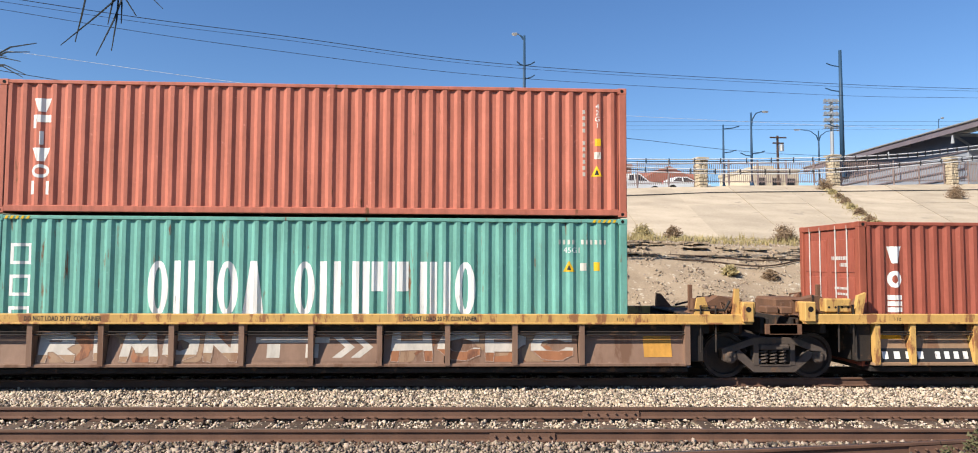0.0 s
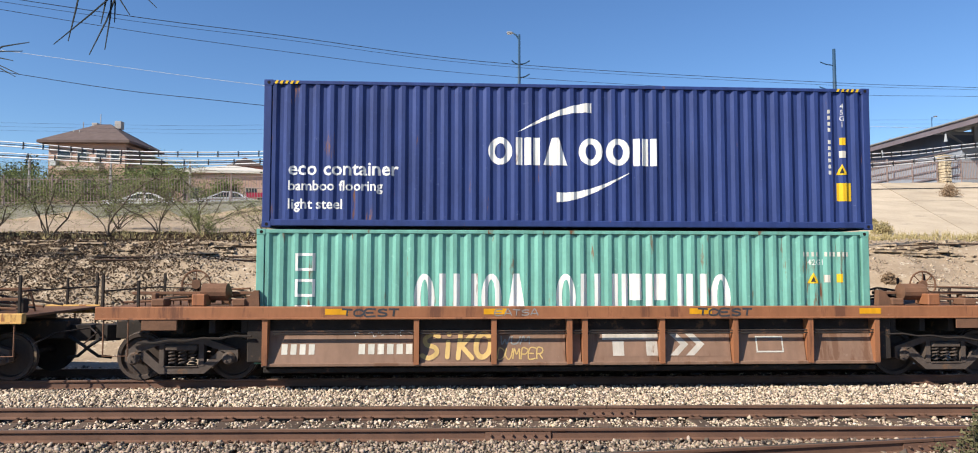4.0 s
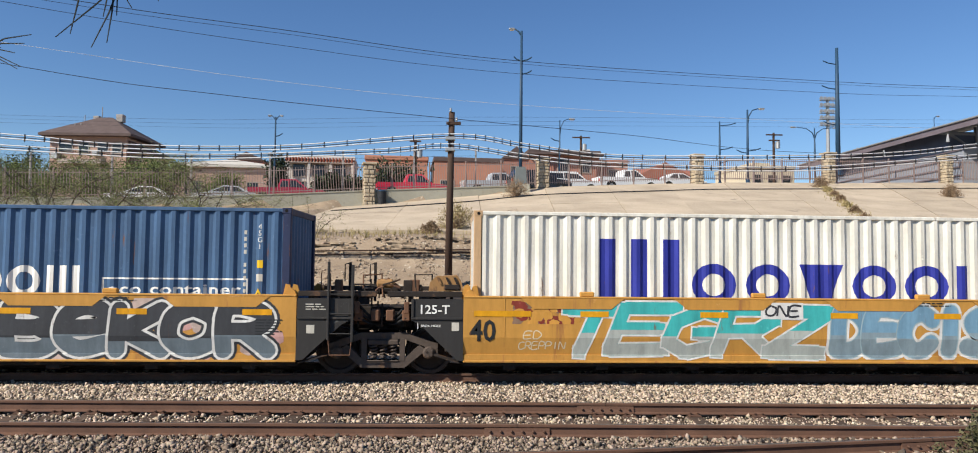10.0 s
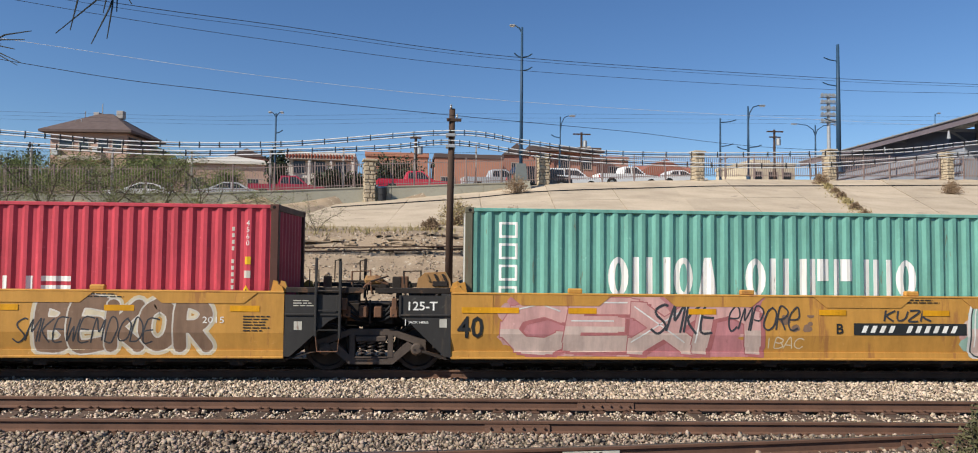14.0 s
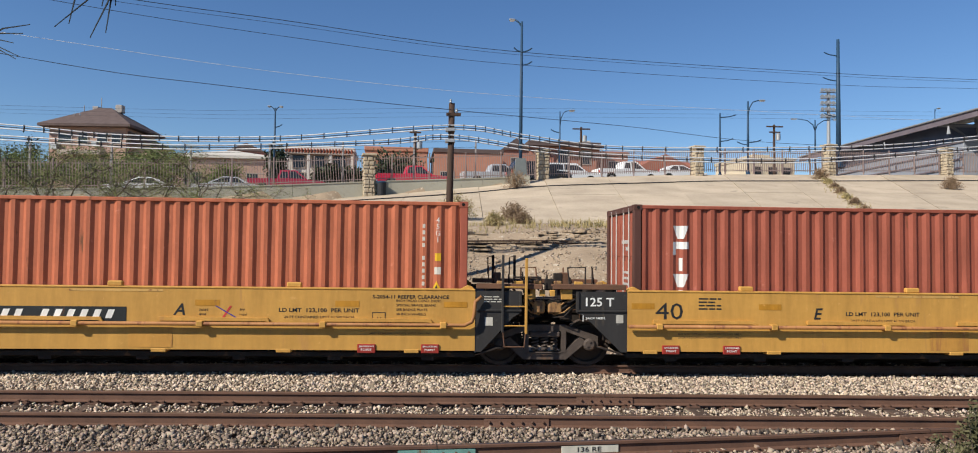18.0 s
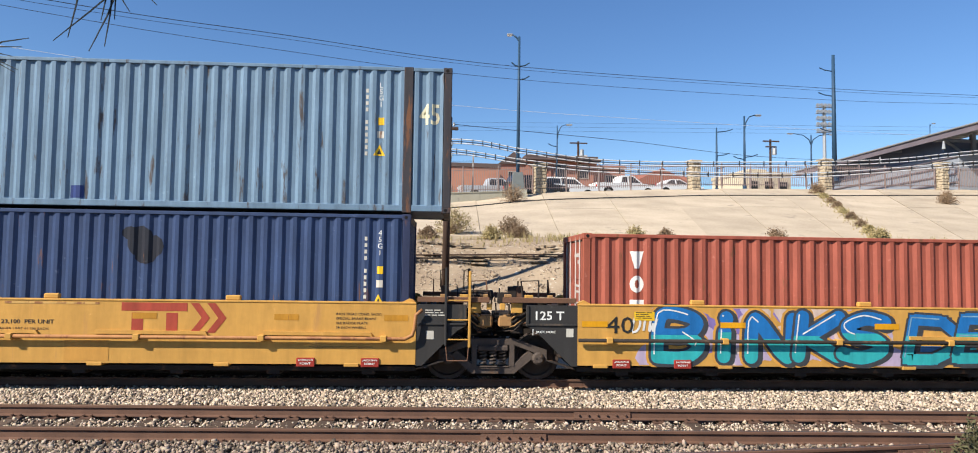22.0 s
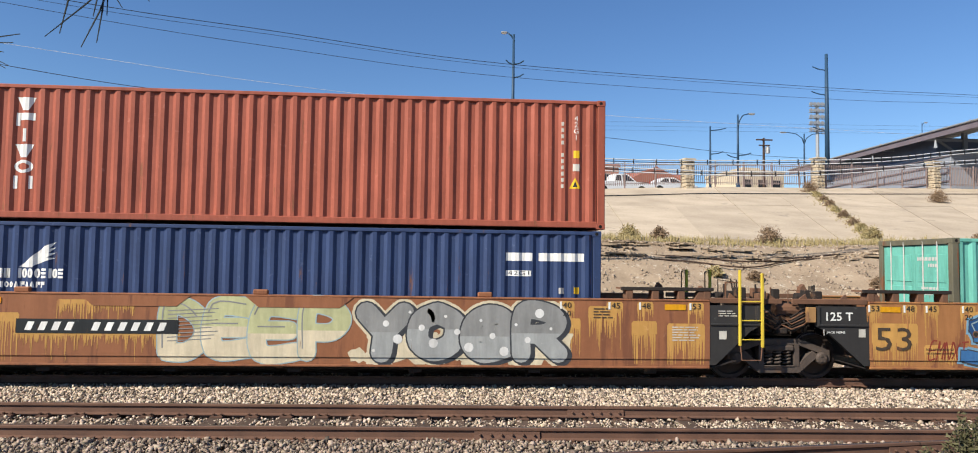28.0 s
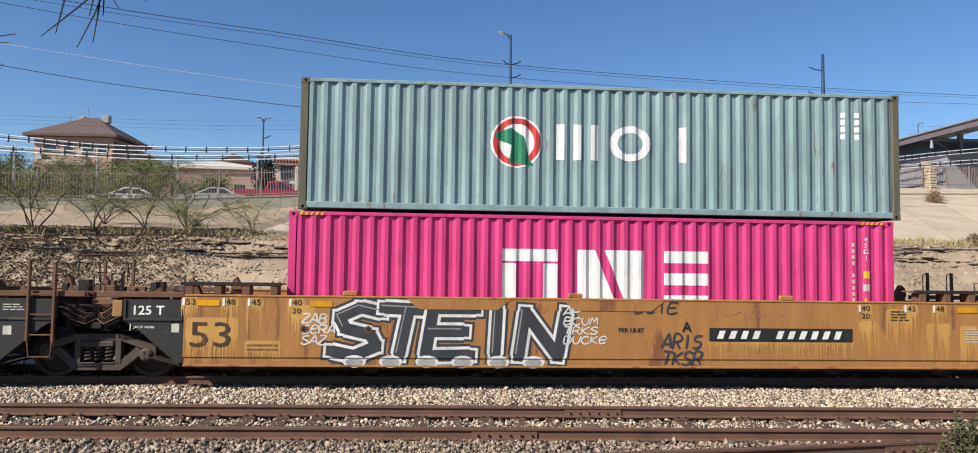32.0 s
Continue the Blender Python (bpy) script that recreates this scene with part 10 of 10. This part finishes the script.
def stones(name, places, sizes, mat, seed, label, category):
    """Broken stones: boxes with every corner knocked about and turned at random."""
    rng = np.random.default_rng(seed)
    n = len(places)
    q = rng.normal(size=(n, 4))
    q /= np.linalg.norm(q, axis=1)[:, None]
    w, x, y, z = q.T
    rot = np.stack([1 - 2 * (y * y + z * z), 2 * (x * y - z * w), 2 * (x * z + y * w), 2 * (x * y + z * w), 1 - 2 * (x * x + z * z), 2 * (y * z - x * w),
                    2 * (x * z - y * w), 2 * (y * z + x * w), 1 - 2 * (x * x + y * y)], 1).reshape(n, 3, 3)
    local = CORNERS[None] * rng.uniform(0.35, 1.0, (n, 8, 3)) * rng.uniform(0.38, 1.0, (n, 1, 3))
    v = np.einsum("nij,nkj->nki", rot, local) * (np.asarray(sizes)[:, None, None] / 2) + np.asarray(places)[:, None, :]
    faces = np.array(QUADS)[None] + 8 * np.arange(n)[:, None, None]
    me = bpy.data.meshes.new(name)
    me.vertices.add(n * 8)
    me.vertices.foreach_set("co", v.reshape(-1))
    me.loops.add(n * 24)
    me.loops.foreach_set("vertex_index", faces.reshape(-1).astype(np.int32))
    me.polygons.add(n * 6)
    me.polygons.foreach_set("loop_start", np.arange(0, n * 24, 4, dtype=np.int32))
    me.update(calc_edges=True)
    me.materials.append(mat)
    return tagged(new(name, me), label, category, kind="stuff")


S_PALE = stone_material("ballast_pale", (0.66, 0.53, 0.40), (0.06, 0.042, 0.032), 0.5)
S_GREY = stone_material("ballast_grey", (0.41, 0.315, 0.235), (0.035, 0.027, 0.022), 0.5)
S_BANK = stone_material("bank_rubble", (0.47, 0.37, 0.27), (0.19, 0.14, 0.10), 0.5)


def ballast():
    rng = np.random.default_rng(11)
    bed = Mesh()
    xs = list(np.arange(-40, 60, 4.0))
    prof = [(4.0, -0.34), (7.6, -0.27), (9.9, -0.25), (10.05, -0.3), (11.4, -0.3), (11.6, -0.245), (12.0, -0.245), (13.2, -0.215), (16.6, -0.215), (18.3, -0.36)]
    for k, x in enumerate(xs):
        for y, z in prof:
            bed.v.append((float(x), y - (0.026 * float(x) if y < 12.5 else 0), z))
    m = len(prof)
    for k in range(len(xs) - 1):
        for j in range(m - 1):
            bed.f.append((k * m + j, (k + 1) * m + j, (k + 1) * m + j + 1, k * m + j + 1))
            bed.m.append(0)
    tagged(part("ballast_bed", bed, M_BED), "packed grey track bed under the loose stones", "track bed", kind="structure")

    def band(n, y0, y1, x0, x1, z, size, name, mat, seed, label, skew=True):
        x = rng.uniform(x0, x1, n)
        y = rng.uniform(y0, y1, n) - (0.026 * x if skew else 0)
        zz = z(y + (0.026 * x if skew else 0)) + rng.normal(0, 0.012, n)
        s = rng.gamma(6, size / 6, n).clip(0.025, 0.125)
        keep = (np.abs(y - near_y(x) - 0.753) > 0.085) & (np.abs(y - near_y(x) + 0.753) > 0.085) & (np.abs(y - TRACK_Y + 0.753) > 0.085)
        stones(name, np.stack([x, y, zz], 1)[keep], s[keep], mat, seed, label, "ballast")

    band(40000, 12.05, 14.1, -11, 14, lambda y: np.interp(y, [12.05, 12.5, 13.2, 14.1], [-0.20, -0.18, -0.17, -0.18]), 0.053, "ballast", S_PALE, 1, "pale crushed stone between the two tracks")
    band(15000, 10.0, 11.45, -10, 12, lambda y: y * 0 - 0.244, 0.045, "ballast", S_PALE, 2, "pale crushed stone between the rails")
    band(36000, 7.3, 9.95, -8.5, 10, lambda y: np.interp(y, [7.3, 9.0, 9.95], [-0.24, -0.215, -0.205]), 0.053, "ballast", S_GREY, 3, "grey crushed stone in front of the rails")
    band(9000, 14.1, 18.2, -14, 17, lambda y: np.interp(y, [14.1, 16.6, 18.2], [-0.2, -0.2, -0.32]), 0.065, "ballast", S_PALE, 4, "crushed stone under and behind the train", False)
    n = 62000
    x, y = rng.uniform(-20, 26, n), 19.0 + rng.beta(1.2, 1.2, n) * 7.4
    z = np.array([ground_z(a, b) for a, b in zip(x, y)])
    s = rng.gamma(1.5, 0.024, n).clip(0.02, 0.3)
    stones("bank_rubble", np.stack([x, y, z], 1), s, S_BANK, 6, "loose stones on the earth bank", "rubble")
    ledge = Mesh()
    for k in range(260):                                     # thin broken layers of earth and rock along the brow
        x, y, w, d, h = rng.uniform(-18, 28), rng.uniform(24.3, 25.7), rng.uniform(0.3, 1.1), rng.uniform(0.2, 0.4), rng.uniform(0.03, 0.07)
        z = ground_z(x, y) + rng.uniform(0.0, 0.05)
        edge = [(x + w * j / 5, y - d / 2 + rng.uniform(-0.08, 0.08)) for j in range(6)] + [(x + w * (5 - j) / 5, y + d / 2) for j in range(6)]
        ledge.prism(edge, "z", z - h, z)
    tagged(part("rock_ledge", ledge, M_DIRT), "thin broken layers of dry earth along the brow of the bank", "rock", kind="stuff")
    f = rng.random(260)
    x = 27.3 - 8.8 * f + rng.normal(0, 0.2, 260)
    y = 50.6 - 21.6 * f
    z = np.array([slope_z(a, b) for a, b in zip(x, y)])
    stones("joint_rubble", np.stack([x, y, z], 1), rng.uniform(0.06, 0.25, 260), S_BANK, 7, "loose stones in a joint of the concrete slope", "rubble")


M_BED = surface("track_bed", (0.13, 0.092, 0.066), (0.065, 0.047, 0.036), rough=0.95, scale=3, fine=30, bump=0.8)
ballast()

# ---- sleepers and rail fittings ----
M_PLATE = surface("tie_plate_rust", (0.13, 0.07, 0.045), (0.07, 0.04, 0.03), rough=0.85, scale=8, fine=60, bump=0.3)
M_TAG = paint("rail_tag_white", (0.68, 0.66, 0.56), wear=0.2)
M_VERDIGRIS = paint("joint_bar_green", (0.16, 0.33, 0.29), wear=0.4)


def sleepers(name, label, middle, turn, x0, x1, step, z, gauge_offsets, length, seed, plates=True):
    ob = thing(name, label, "railway track", kind="structure")
    rng = random.Random(seed)
    half = length / 2
    body = Mesh().box(-0.125, 0.125, -half, half, -0.17, 0.0, 0.012).data("sleeper", M_TIE)
    plate = Mesh().box(-0.1, 0.1, -0.17, 0.17, 0.0, 0.022, 0.004)
    for sx in (-0.06, 0.06):
        for sy in (-0.095, 0.095):
            plate.box(sx - 0.011, sx + 0.011, sy - 0.011, sy + 0.011, 0.02, 0.05)
            plate.box(sx - 0.02, sx + 0.02, sy - 0.018, sy + 0.018, 0.045, 0.062, 0.004)
    plate = plate.data("tie_plate", M_PLATE)
    x = x0
    while x < x1:
        s = part("sleeper", body, None, ob)
        s.matrix_basis = pose(x, middle(x), z + rng.uniform(-0.012, 0.004), 0, 0, turn + rng.uniform(-1.2, 1.2))
        if plates:
            for off in gauge_offsets:
                p = part("tie_plate", plate, None, s)
                p.location = (rng.uniform(-0.01, 0.01), off, 0)
        x += step + rng.uniform(-0.03, 0.03)
    return ob


sleepers("near_track", "empty track of dark timber sleepers with spiked plates", near_y, -1.5, -11.5, 14.0, 0.535, NEAR_Z - 0.193, (-0.753, 0.753), 2.6, 1)
sleepers("train_track", "dark timber sleepers under the train", lambda x: TRACK_Y, 0, -12.5, 16.0, 0.52, -0.193, (-0.753, 0.753), 2.6, 2)
sleepers("branch_track", "dark timber sleepers of the branching track", lambda x: third_y(x) - 0.75, 4, -9.0, 9.0, 0.54, NEAR_Z - 0.193, (0.75,), 2.3, 3)


def joint(x, y, turn, mat, label, z=NEAR_Z):
    ob = thing("rail_joint", label, "rail joint", (x, y, z), "rail joints", turn=turn)
    for s in (-1, 1):
        part("joint_bar", Mesh().prism([(s * 0.013, -0.138), (s * 0.05, -0.15), (s * 0.034, -0.1), (s * 0.03, -0.055), (s * 0.012, -0.048)], "x", -0.46, 0.46), mat, ob)
        for k in range(6):
            part("bolt", Mesh().lathe([(0.018, s * 0.03), (0.018, s * 0.065), (0.008, s * 0.075)], "y", (-0.38 + k * 0.152, 0, -0.095), 6), M_PLATE, ob)
    part("rail_gap", Mesh().box(-0.006, 0.006, -0.0375, 0.0375, -0.04, 0.0015), K_DARK, ob)


joint(0.94, near_y(0.94) - 0.753, -1.5, M_RAIL, "bolted rusty rail joint")
joint(2.52, near_y(2.52) + 0.753, -1.5, M_RAIL, "bolted rusty rail joint")
joint(6.4, third_y(6.4), 7.5, M_RAIL, "bolted rusty rail joint on the branch track")
joint(-0.15, third_y(-0.15), 4.7, M_VERDIGRIS, "green painted rail joint on the branch track")


def rail_tag():
    x = 1.72
    ob = thing("rail_tag", "white painted weight mark on the rail web", "rail mark", (x, third_y(x) - 0.02, NEAR_Z - 0.095), turn=5.4)
    part("plate", Mesh().box(-0.36, 0.36, -0.006, 0.006, -0.045, 0.045, 0.002), M_TAG, ob)
    m = Marks()
    m.text("136 RE", -0.16, -0.03, 0.06, P_BLACK, True, width=0.3)
    m.lay(ob, "stencil", lambda a, b: -0.007)


rail_tag()

# ---- what moves ----
def motions():
    steps = [float(k) for k in range(33)]
    for ob, u, z in CARS:
        walk(ob, [(t, pose(u + travel(t), TRACK_Y, z)) for t in steps])
    fine = [k / 15 for k in range(32 * 15 + 1)]
    for w, ax in WHEELS:
        walk(w, [(t, pose(ax, 0, R_WHEEL, 0, math.degrees(travel(t) / R_WHEEL), 0)) for t in fine])


motions()
